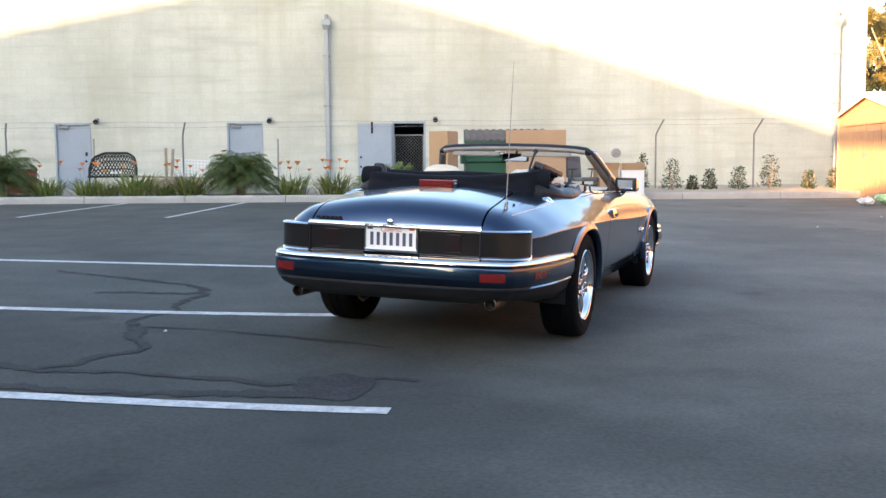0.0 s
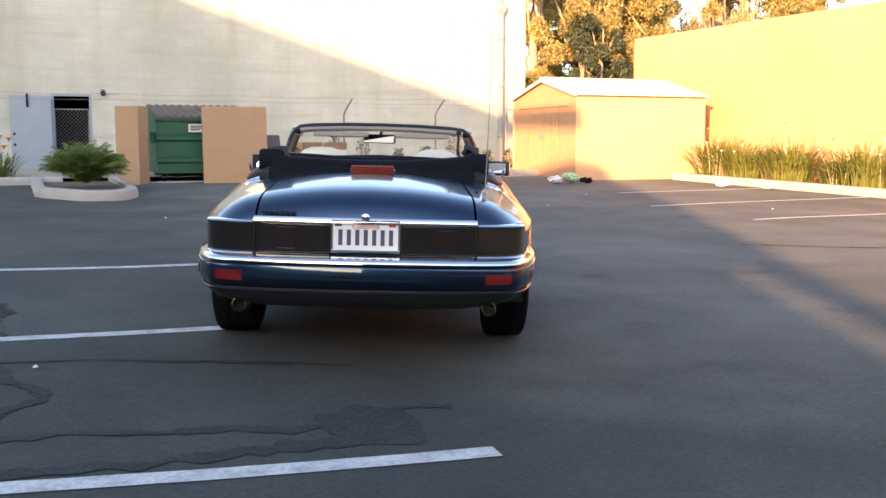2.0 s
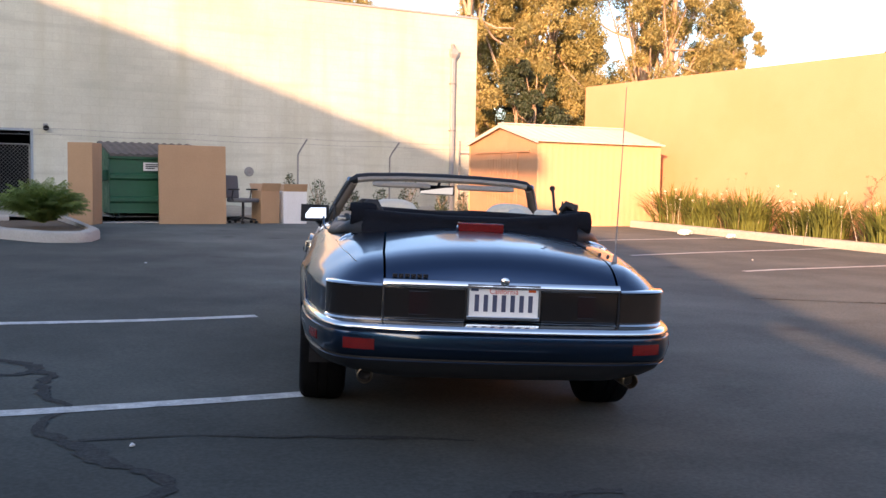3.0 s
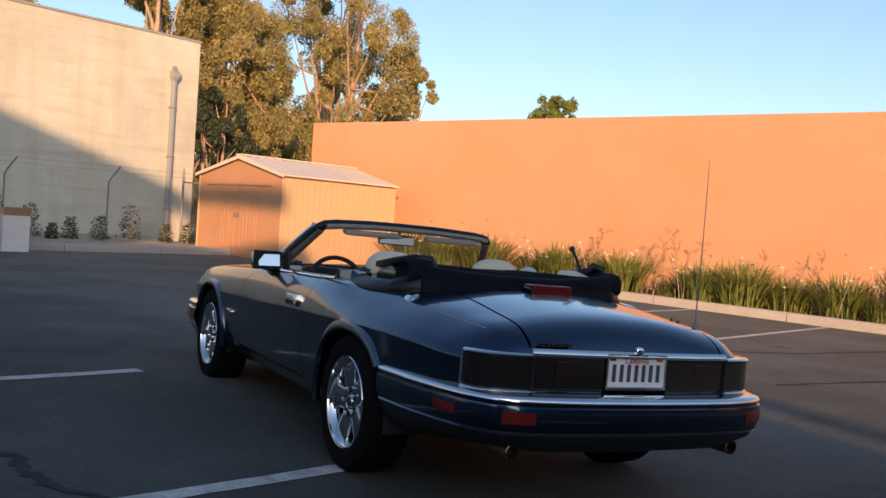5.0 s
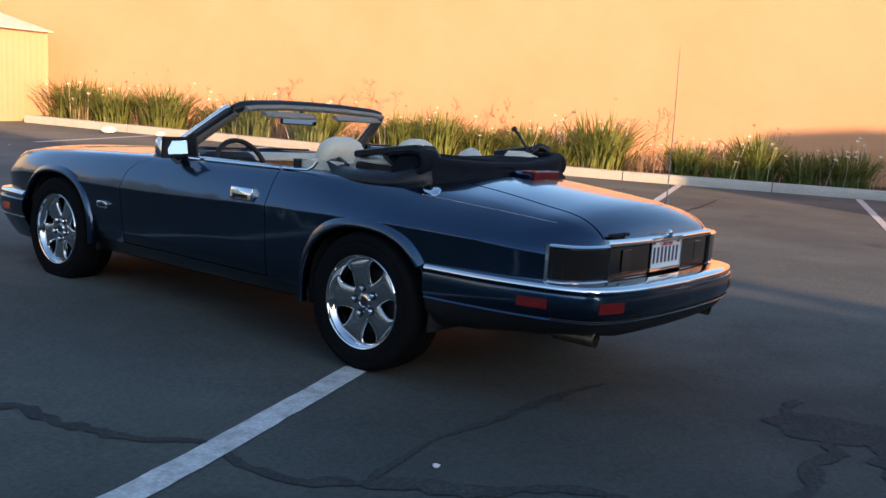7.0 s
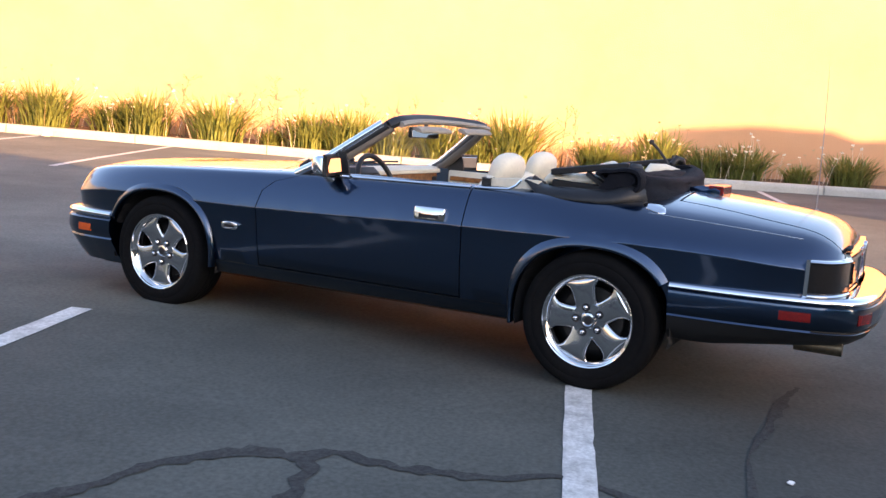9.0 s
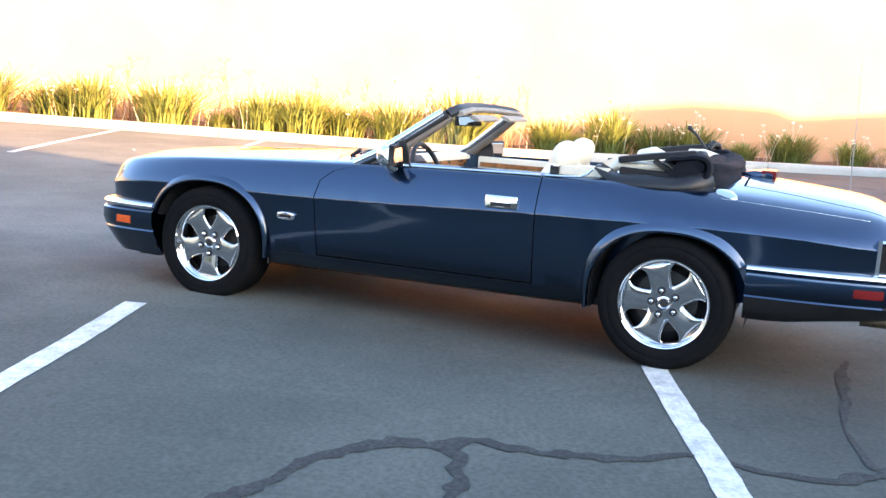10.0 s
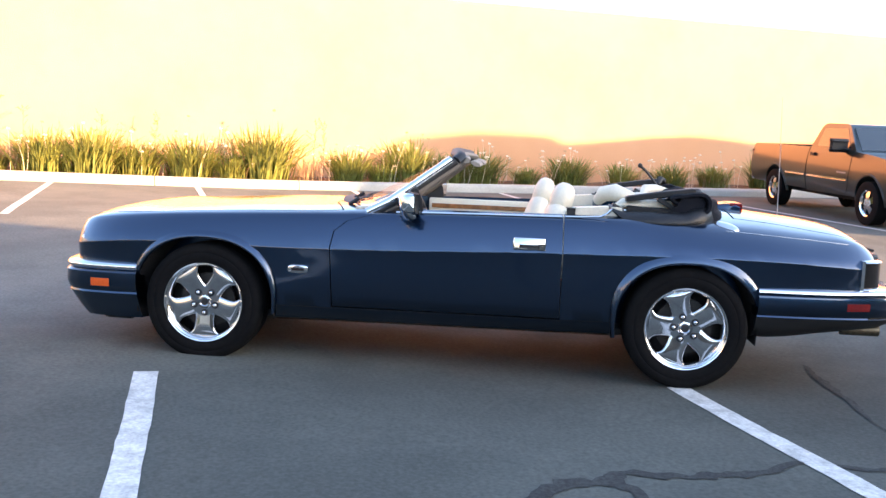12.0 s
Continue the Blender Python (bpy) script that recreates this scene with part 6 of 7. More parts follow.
# ---- dumpster and rubbish ----
DZ = ground_z(1.7, 14.9)
solid("bin_pad", boxed(0.05, 4.9, 14.5, 17.6, DZ - 0.3, DZ + 0.012, bevel=0.01), CONCRETE, "pale concrete pad under the dumpster", "pad", kind="structure")
DUMP = thing("dumpster", "green steel dumpster with a faded black plastic lid", "dumpster", at=Matrix.Translation((0.82, 14.75, DZ + 0.012)))
bm = bmesh.new()
prism(bm, [(0.0, 0.16), (0.0, 1.22), (0.05, 1.30), (1.35, 1.52), (1.35, 0.16)], "x", 0.0, 1.92)
part("bin_body", bm, BIN_GREEN, DUMP, "green ribbed steel bin", smooth=30)
for z in (0.42, 0.86):
    bm = bmesh.new()
    prism(bm, [(-0.05, z - 0.03), (-0.05, z + 0.03), (0.0, z + 0.07), (0.0, z - 0.07)], "x", 0.0, 1.92)
    part("bin_rib", bm, BIN_GREEN, DUMP)
part("bin_rim", boxed(-0.03, 1.95, -0.05, 0.03, 1.20, 1.28, bevel=0.01), BIN_GREEN, DUMP)
for x in (-0.10, 1.92):
    part("lift_pocket", boxed(x, x + 0.10, 0.15, 1.0, 0.78, 0.98, bevel=0.01), BIN_GREEN, DUMP)
for k in (0, 1):
    x0 = 0.0 + k * 0.97
    rows = []
    for i in range(25):
        x = x0 + 0.95 * i / 24
        o = 0.02 if i % 4 in (1, 2) else 0.0
        rows.append([(x, -0.07, 1.29 + o), (x, 0.6, 1.44 + o), (x, 1.38, 1.56 + o), (x, 1.38, 1.53), (x, 0.6, 1.40), (x, -0.07, 1.25)])
    bm = bmesh.new()
    loft(bm, rows)
    part("lid", bm, LID_PLASTIC, DUMP, "faded ribbed plastic lid", smooth=20)
part("sign", boxed(0.62, 1.0, -0.058, -0.05, 0.98, 1.14), WHITE_PAINT, DUMP, "white sign with dark bars")
for i in range(3):
    part("sign_bar", boxed(0.66, 0.94 - 0.05 * i, -0.061, -0.057, 1.09 - i * 0.035, 1.11 - i * 0.035), DARK, DUMP, "dark bar of writing")
for x in (0.15, 1.75):
    for y in (0.15, 1.2):
        bm = bmesh.new()
        lathe(bm, [(-0.03, 0.075), (0.03, 0.075)], 16, "x")
        bmesh.ops.translate(bm, vec=(x, y, 0.076), verts=bm.verts)
        part("caster", bm, RUBBER, DUMP, "black caster wheel", smooth=40)
        part("caster_fork", boxed(x - 0.05, x + 0.05, y - 0.03, y + 0.03, 0.08, 0.17), BIN_GREEN, DUMP)


def carton(name, label, at, w, d, h, flaps=True, mat=None):
    c = thing(name, label, "cardboard box", at=at)
    bm = bmesh.new()
    box(bm, 0, w, 0, d, 0, h, bevel=0.008)
    part("carton", bm, mat or CARDBOARD, c)
    if flaps:
        for a, b, lean in ((0.0, w, 22), (0.0, w, -30)):
            bm = bmesh.new()
            box(bm, 0, w, -0.004, 0.004, 0, d * 0.42)
            part("flap", bm, CARDBOARD, c, at=Matrix.Translation((0, 0.0 if lean > 0 else d, h - 0.005)) @ Matrix.Rotation(radians(lean), 4, "X"))
    elif mat is not None:
        part("tape", boxed(w * 0.46, w * 0.54, -0.003, d + 0.003, h * 0.02, h + 0.003), TAN_CLOTH, c, "brown packing tape")
    else:
        part("folded_edge", boxed(w - 0.03, w + 0.006, -0.004, d + 0.004, 0.01, h - 0.004, bevel=0.002), CARDBOARD, c)
    return c


carton("flattened_carton", "tall flat brown cardboard carton leaning upright", Matrix.Translation((0.0, 14.25, DZ - 0.02)) @ Matrix.Rotation(radians(-32), 4, "Z"), 0.46, 0.42, 1.50, False)
carton("flattened_carton", "wide brown cardboard panel leaning on the dumpster", Matrix.Translation((1.63, 14.16, DZ - 0.02)) @ Matrix.Rotation(radians(-4), 4, "Z") @ Matrix.Rotation(radians(-4), 4, "X"), 1.26, 0.11, 1.52, False)
carton("open_carton", "open brown cardboard box on the asphalt", Matrix.Translation((3.62, 14.16, ground_z(3.6, 14.16) - 0.004)) @ Matrix.Rotation(radians(10), 4, "Z"), 0.42, 0.4, 0.66)
carton("white_carton", "white cardboard box beside a brown one", Matrix.Translation((4.07, 14.1, ground_z(4.1, 14.1) - 0.004)) @ Matrix.Rotation(radians(-6), 4, "Z"), 0.48, 0.38, 0.66, True, WHITE_CARD)

OC = thing("office_chair", "discarded grey fabric office chair", "chair", at=Matrix.Translation((3.28, 14.25, ground_z(3.3, 14.25) + 0.0)) @ Matrix.Rotation(radians(35), 4, "Z"))
part("seat", cushion(bmesh.new(), -0.24, 0.24, -0.23, 0.23, 0.42, 0.50, 0.04), GREY_FABRIC, OC, smooth=60)
part("backrest", cushion(bmesh.new(), -0.21, 0.21, 0.19, 0.27, 0.52, 0.98, 0.05, Matrix.Rotation(radians(-6), 4, "X")), GREY_FABRIC, OC, smooth=60)
bm = bmesh.new()
tube(bm, [(0, 0, 0.1), (0, 0, 0.43)], 0.028, 10)
part("gas_column", bm, BLACK_TRIM, OC, smooth=40)
for k in range(5):
    a = 2 * math.pi * k / 5
    bm = bmesh.new()
    tube(bm, [(0, 0, 0.12), (0.27 * math.cos(a), 0.27 * math.sin(a), 0.075)], [0.025, 0.016], 6)
    leg = part("base_leg", bm, BLACK_TRIM, OC)
    bm = bmesh.new()
    lathe(bm, [(-0.02, 0.028), (0.02, 0.028)], 10, "x")
    bmesh.ops.translate(bm, vec=(0.27 * math.cos(a), 0.27 * math.sin(a), 0.03), verts=bm.verts)
    part("castor", bm, BLACK_TRIM, leg)
for s in (-1, 1):
    bm = bmesh.new()
    tube(bm, [(s * 0.22, 0.05, 0.45), (s * 0.29, 0.05, 0.50), (s * 0.29, 0.02, 0.66)], 0.015, 6)
    box(bm, s * 0.29 - 0.03, s * 0.29 + 0.03, -0.12, 0.13, 0.66, 0.69, bevel=0.01)
    part("armrest", bm, BLACK_TRIM, OC, smooth=40)

# litter by the shed
def crumple(name, x, y, r, mat, label, seed):
    bm = bmesh.new()
    bmesh.ops.create_icosphere(bm, subdivisions=3, radius=r)
    for v in bm.verts:
        v.co *= 1 + 0.5 * noise.noise(v.co * (0.9 / r) + Vector((seed, 0, 0))) + 0.45 * noise.noise(v.co * (2.6 / r) + Vector((0, seed, 0)))
        v.co.z *= 0.55
        v.co.x *= 1.3
    low = min(v.co.z for v in bm.verts)
    return solid(name, bm, mat, label, "litter", "litter", at=pose(x, y, ground_z(x, y) - low + 0.002, 0, 0, seed * 40))


crumple("crumpled_bag", 8.35, 11.95, 0.13, WHITE_CARD, "crumpled white plastic bag by the shed", 1)
crumple("crumpled_bag", 8.65, 11.85, 0.16, LITTER_GREEN, "green and white crumpled wrapper by the shed", 2)
crumple("crumpled_bag", 8.95, 11.80, 0.10, BLACK_CLOTH, "dark crumpled rag by the shed", 3)
crumple("crumpled_paper", 10.95, 9.95, 0.11, WHITE_CARD, "crumpled white paper by the kerb", 4)
crumple("crumpled_paper", 11.35, 9.1, 0.08, WHITE_CARD, "crumpled white paper by the kerb", 5)
for x, y in ((-1.76, -0.40), (7.2, 9.0), (5.5, 7.4), (8.2, 5.6), (-0.1, 7.2)):
    crumple("paper_scrap", x, y, 0.010, WHITE_CARD, "tiny pale paper scrap on the asphalt", x)

# ---- junk along the block wall ----
seat = thing("wire_loveseat", "black lattice garden loveseat with a hooded back", "garden chair", at=Matrix.Translation((-7.55, 17.1, ground_z(0, 17.1) + 0.1)))
def seat_back(u):
    """The rim of the hooded back: flat on top, with sloping shoulders and wings that come forward."""
    x = 0.56 * u
    return x, 0.26 - 0.30 * abs(u) ** 3, 0.97 - 0.16 * max(0.0, (abs(u) - 0.45) / 0.55) ** 1.3 - 0.22 * max(0.0, (abs(u) - 0.85) / 0.15) ** 2


bm = bmesh.new()
tube(bm, [(-0.56, -0.06, 0.40)] + [seat_back(-1 + 2 * i / 20) for i in range(21)] + [(0.56, -0.06, 0.40)], 0.028, 8)
part("back_hoop", bm, BLACK_TRIM, seat, smooth=50)
bm = bmesh.new()
for i in range(-9, 25):
    for lean in (-1, 1):
        pts = []
        for k in range(13):
            v = k / 12
            u = (-1 + 2 * (i + 0.5) / 15 + lean * 0.55 * (v - 0.5))
            if -1 <= u <= 1:
                x, y, z = seat_back(u)
                pts.append((x, y + 0.010 * lean, 0.42 + (z - 0.42) * v))
        if len(pts) > 1:
            tube(bm, pts, 0.012, 4)
for v in (0.3, 0.62, 0.86):
    tube(bm, [(x, y, 0.42 + (z - 0.42) * v) for x, y, z in (seat_back(-1 + 2 * i / 16) for i in range(17))], 0.012, 4)
part("back_mesh", bm, BLACK_TRIM, seat)
part("seat", boxed(-0.55, 0.55, -0.25, 0.25, 0.38, 0.43, bevel=0.015), BLACK_TRIM, seat)
for x in (-0.5, 0.5):
    for y in (-0.22, 0.22):
        bm = bmesh.new()
        tube(bm, [(x, y, 0), (x, y, 0.4)], 0.018, 6)
        part("leg", bm, BLACK_TRIM, seat)
for i in range(3):
    part("paper_tag", boxed(-0.13 + i * 0.1, -0.07 + i * 0.1, 0.19, 0.195, 0.47, 0.53), WHITE_CARD, seat, "white paper tag")
lat = thing("lattice_panel", "white plastic lattice panel leaning at the wall", "lattice", at=Matrix.Translation((-6.2, 17.5, 0.78)) @ Matrix.Rotation(radians(3), 4, "Y"))
for i in range(13):
    part("upright_slat", boxed(i * 0.078, i * 0.078 + 0.028, 0, 0.012, 0, 0.48), WHITE_PAINT, lat)
for i in range(7):
    part("cross_slat", boxed(0, 0.97, -0.012, 0, i * 0.075, i * 0.075 + 0.028), WHITE_PAINT, lat)
for x, z1, t in ((-6.38, 1.5, 0), (-6.28, 1.48, 4)):
    bm = bmesh.new()
    box(bm, -0.03, 0.03, -0.02, 0.02, 0, z1 - 0.4, bevel=0.004)
    solid("timber_post", bm, TIMBER, "weathered timber post leaning by the lattice", "timber post", "timber posts", at=pose(x, 17.45, 0.42, 0, t, 0))
bm = bmesh.new()
box(bm, -0.9, 0.9, -0.12, 0.12, 0, 0.05, bevel=0.006)
solid("timber_plank", bm, TIMBER, "weathered plank lying on a pile", "plank", at=pose(-6.1, 17.0, 0.78, 0, 2, 4))
for k, (x, w, turn) in enumerate(((0.0, 0.70, 0), (0.04, 0.66, 2), (-0.05, 0.68, -1), (0.02, 0.64, 1), (0.0, 0.70, -2), (0.03, 0.62, 0))):
    solid("timber_plank", boxed(-w, w, -0.14, 0.14, 0, 0.055, bevel=0.006), TIMBER, "weathered grey plank in a low pile", "plank", "piled planks", at=pose(-6.1 + x, 17.0, 0.43 + 0.057 * k, 0, 0, turn))
red = thing("red_crate", "faded red metal crate beside a palm", "crate", at=pose(-10.0, 16.9, ground_z(0, 16.9) + 0.1))
part("crate_body", boxed(0, 0.55, 0, 0.4, 0, 0.6, bevel=0.01), RED_PAINT, red)
part("crate_rim", boxed(-0.015, 0.565, -0.015, 0.415, 0.55, 0.61, bevel=0.006), RED_PAINT, red)

# ---- island bed before the doorway ----
ISLAND = [(-1.52, 14.55), (-1.52, 11.5), (-1.42, 11.15), (-0.95, 10.38), (-0.75, 10.26), (-0.42, 10.2), (-0.22, 10.32), (0.0, 10.9), (0.02, 11.2), (0.02, 14.55)]
rows = []
for i, (x, y) in enumerate(ISLAND):
    a, b = ISLAND[max(0, i - 1)], ISLAND[min(len(ISLAND) - 1, i + 1)]
    dd = Vector((b[0] - a[0], b[1] - a[1], 0)).normalized()
    s = Vector((dd.y, -dd.x, 0))
    z = ground_z(x, y)
    rows.append([Vector((x, y, z)) + s * o + Vector((0, 0, h)) for o, h in ((0, -0.1), (0.005, 0.10), (-0.015, 0.145), (-0.05, 0.16), (-0.16, 0.16), (-0.16, -0.1))])
bm = bmesh.new()
loft(bm, rows)
solid("island_kerb", bm, CONCRETE, "pale concrete kerb round an island bed", "kerb", kind="structure", smooth=40)
bm = bmesh.new()
prism(bm, [(x * 0.9 - 0.07, 14.6 if y > 14 else y + 0.12) for x, y in ISLAND], "z", 0.0, 0.33)
solid("island_soil", bm, SOIL, "dry soil in the island bed", "planting bed", kind="structure")


# ---- plants ----
def ribbon(bm, pts, widths, side):
    rows = [[p - side * w, p + side * w] for p, w in zip(pts, widths)]
    loft(bm, rows, closed=False, cap=False)


def strap_clump(count, height, spread, seed, wide=0.014):
    rng = random.Random(seed)
    bm = bmesh.new()
    for i in range(count):
        a = rng.uniform(0, 2 * math.pi)
        r0 = spread * 0.35 * math.sqrt(rng.random())
        out = Vector((math.cos(a), math.sin(a), 0))
        base = Vector((rng.uniform(-1, 1), rng.uniform(-1, 1), 0)) * spread * 0.3
        h = height * rng.uniform(0.6, 1.05)
        lean = rng.uniform(0.15, 1.0) * spread
        pts = []
        for u in (0, 0.3, 0.6, 0.85, 1.0):
            droop = h * (u - (0.32 * lean / spread) * u ** 3)
            pts.append(base + out * (r0 + lean * u ** 1.6) + Vector((0, 0, droop)))
        side = out.cross(Vector((0, 0, 1))).lerp(out, rng.uniform(-0.4, 0.4)).normalized()
        w = wide * rng.uniform(0.7, 1.25)
        ribbon(bm, pts, (w * 0.9, w, w * 0.9, w * 0.6, w * 0.08), side)
    return bm


def stalk_bm(height, seed, head=True):
    rng = random.Random(seed)
    bm = bmesh.new()
    bend = Vector((rng.uniform(-0.15, 0.15), rng.uniform(-0.15, 0.15), 0))
    pts = [Vector((0, 0, 0)), bend * 0.3 + Vector((0, 0, height * 0.5)), bend + Vector((0, 0, height))]
    tube(bm, pts, [0.0035, 0.003, 0.002], 4)
    if head:
        for k in range(14):
            d = Vector((rng.gauss(0, 1), rng.gauss(0, 1), rng.uniform(0.0, 1.2))).normalized()
            q = pts[-1] + d * rng.uniform(0.015, 0.04)
            tube(bm, [pts[-1], q], 0.0018, 3, cap=False)
            bmesh.ops.create_icosphere(bm, subdivisions=1, radius=0.009, matrix=Matrix.Translation(q))
    return bm


LEAF_MESHES = [mesh_of("foliage", strap_clump(n, h, w, s, 0.0135), STRAP) for n, h, w, s in ((360, 0.88, 0.80, 11), (310, 0.82, 0.76, 12), (380, 0.92, 0.78, 13), (290, 0.78, 0.74, 14))]
STALKS = [mesh_of("flower_stalk", stalk_bm(h, s), m) for h, s, m in ((0.80, 1, SEED), (1.02, 2, DRY), (0.70, 3, SEED), (0.88, 4, SEED))]
rng = random.Random(5)


def agapanthus(x, y, size):
    p = thing("strap_leaf_plant", "clump of long green strap leaves with dry flower stalks", "plant", "plants along the orange wall", at=Matrix.Translation((x, y, ground_z(x, y) + 0.09)) @ Matrix.Rotation(rng.uniform(0, 6.28), 4, "Z"))
    ob = new("foliage", LEAF_MESHES[rng.randrange(4)])
    ob.parent = p
    ob.matrix_basis = Matrix.Diagonal((size, size, size * rng.uniform(0.95, 1.15), 1))
    for k in range(rng.randrange(5, 10)):
        s = new("flower_stalk", STALKS[rng.randrange(4)])
        s.parent = p
        s.matrix_basis = Matrix.Translation((rng.uniform(-0.5, 0.5), rng.uniform(-0.55, 0.55), 0)) @ Matrix.Rotation(rng.uniform(0, 6.28), 4, "Z") @ Matrix.Rotation(rng.uniform(0, 0.35), 4, "X") @ Matrix.Diagonal((1, 1, size * rng.uniform(0.75, 1.12), 1))


for y, size in ((11.75, 1.0), (10.8, 0.95), (9.6, 1.02), (8.4, 0.9), (7.7, 0.92), (6.3, 1.02), (5.35, 0.45), (4.6, 0.86), (3.85, 0.95), (3.1, 0.80), (2.2, 1.0), (0.9, 1.1), (1.5, 0.55), (-0.6, 0.70), (-1.2, 0.5), (-1.75, 0.88), (-2.5, 0.72), (-3.2, 0.85), (-4.2, 0.55), (-5.0, 0.75), (-6.2, 0.62), (-7.3, 0.75), (-8.4, 0.65), (-9.6, 0.8), (-10.8, 0.8), (-11.8, 0.8)):
    agapanthus(rng.uniform(12.25, 12.5), y, size)

DRY_MESHES = [mesh_of("foliage", strap_clump(n, h, w, s, 0.0045), DRY) for n, h, w, s in ((80, 0.55, 0.45, 21), (60, 0.7, 0.35, 22))]
y = 11.4
while y > -11.5:
    x = rng.uniform(12.2, 13.1)
    weed = thing("dry_weed", "tuft of dry brown weeds between green clumps", "plant", "dry weeds along the orange wall", at=Matrix.Translation((x, y, ground_z(x, y) + 0.09)) @ Matrix.Rotation(rng.uniform(0, 6.28), 4, "Z"))
    ob = new("foliage", DRY_MESHES[rng.randrange(2)])
    ob.parent = weed
    ob.matrix_basis = Matrix.Diagonal((1, 1, rng.uniform(0.8, 1.2), 1))
    for k in range(rng.randrange(1, 4)):
        s = new("flower_stalk", STALKS[rng.randrange(4)])
        s.parent = weed
        s.matrix_basis = Matrix.Translation((rng.uniform(-0.3, 0.3), rng.uniform(-0.4, 0.4), 0)) @ Matrix.Rotation(rng.uniform(0, 0.3), 4, "X") @ Matrix.Diagonal((1, 1, rng.uniform(0.6, 0.95), 1))
    y -= rng.uniform(1.0, 2.4)



def seed_weed_bm(seed):
    """An upright reddish stem with bent side shoots and rough seed clusters."""
    r = random.Random(seed)
    bm = bmesh.new()
    h = r.uniform(0.95, 1.25)
    bend = Vector((r.uniform(-0.12, 0.12), r.uniform(-0.2, 0.2), 0))
    stem = [bend * (u * u) + Vector((0, 0, h * u)) for u in (0, 0.3, 0.6, 0.85, 1.0)]
    tube(bm, stem, [0.007, 0.006, 0.005, 0.004, 0.003], 5)
    for k in range(11):
        u = r.uniform(0.45, 1.0)
        i = min(3, int(u * 4))
        c = stem[i].lerp(stem[i + 1], (u * 4 - i) if u < 1 else 0.9)
        d = Vector((r.gauss(0, 0.5), r.gauss(0, 1), r.uniform(0.4, 1.4))).normalized()
        q = c + d * r.uniform(0.08, 0.22)
        tube(bm, [c, q], 0.003, 3)
        for j in range(7):
            e = c.lerp(q, r.uniform(0.35, 1.05)) + Vector((r.gauss(0, 0.012), r.gauss(0, 0.012), r.gauss(0, 0.012)))
            bmesh.ops.create_icosphere(bm, subdivisions=1, radius=r.uniform(0.005, 0.010), matrix=Matrix.Translation(e))
    return bm


WEED_MESHES = [mesh_of("seed_stalk", seed_weed_bm(k), RUSTY) for k in range(4)]
for y, n in ((9.0, 1), (7.0, 2), (5.7, 2), (5.05, 2), (3.45, 1), (2.7, 2), (1.55, 1), (-0.1, 2)):
    x = rng.uniform(12.6, 13.0)
    weed = thing("seed_weed", "rusty-brown weed gone to seed by the orange wall", "plant", "seed weeds along the orange wall", at=Matrix.Translation((x, y, ground_z(x, y) + 0.08)))
    for k in range(n):
        st = new("seed_stalk", WEED_MESHES[rng.randrange(4)])
        st.parent = weed
        st.matrix_basis = Matrix.Translation((rng.uniform(-0.1, 0.1), rng.uniform(-0.25, 0.25), 0)) @ Matrix.Rotation(rng.uniform(0, 6.28), 4, "Z") @ Matrix.Diagonal((1, 1, rng.uniform(0.75, 1.05), 1))

LILY = [mesh_of("foliage", strap_clump(150, 0.42, 0.46, s, 0.010), STRAP) for s in (31, 32)]


def blossom(seed):
    bm = stalk_bm(0.66, seed, False)
    tip = max(bm.verts, key=lambda v: v.co.z).co.copy()
    return bm, tip


def petals(tip, n=6, r=0.07):
    bm = bmesh.new()
    for k in range(n):
        a = 2 * math.pi * k / n
        o = Vector((math.cos(a), math.sin(a), 0))
        s = Vector((-o.y, o.x, 0))
        ribbon(bm, [tip, tip + o * r * 0.5 + Vector((0, 0, r * 0.6)), tip + o * r + Vector((0, 0, r * 0.55))], (0.006, 0.022, 0.004), s)
    return bm


def daylily(x, y, flowers, size=1.0):
    p = thing("daylily", "daylily clump with orange flowers before the block wall", "plant", "daylilies", at=Matrix.Translation((x, y, ground_z(x, y) + 0.09)))
    ob = new("foliage", LILY[rng.randrange(2)])
    ob.parent = p
    ob.matrix_basis = Matrix.Diagonal((size, size, size, 1))
    for k in range(flowers):
        bm, tip = blossom(rng.randrange(1000))
        m = Matrix.Translation((rng.uniform(-0.25, 0.25), rng.uniform(-0.25, 0.25), 0)) @ Matrix.Rotation(rng.uniform(0, 6.28), 4, "Z") @ Matrix.Diagonal((1, 1, rng.uniform(0.8, 1.15), 1))
        st = part("flower_stalk", bm, FROND, p, at=m)
        part("blossom", petals(tip, 6, rng.uniform(0.10, 0.14)), ORANGE_PETAL, st, "open orange blossom")


for x, n, s in ((-8.6, 2, 1.2), (-7.7, 3, 1.2), (-7.2, 2, 0.9), (-6.6, 2, 1.5), (-5.4, 3, 1.45), (-5.95, 3, 0.9), (-3.1, 7, 1.3), (-2.15, 9, 1.4)):
    daylily(x, 15.6 + rng.uniform(-0.2, 0.3), n, s)


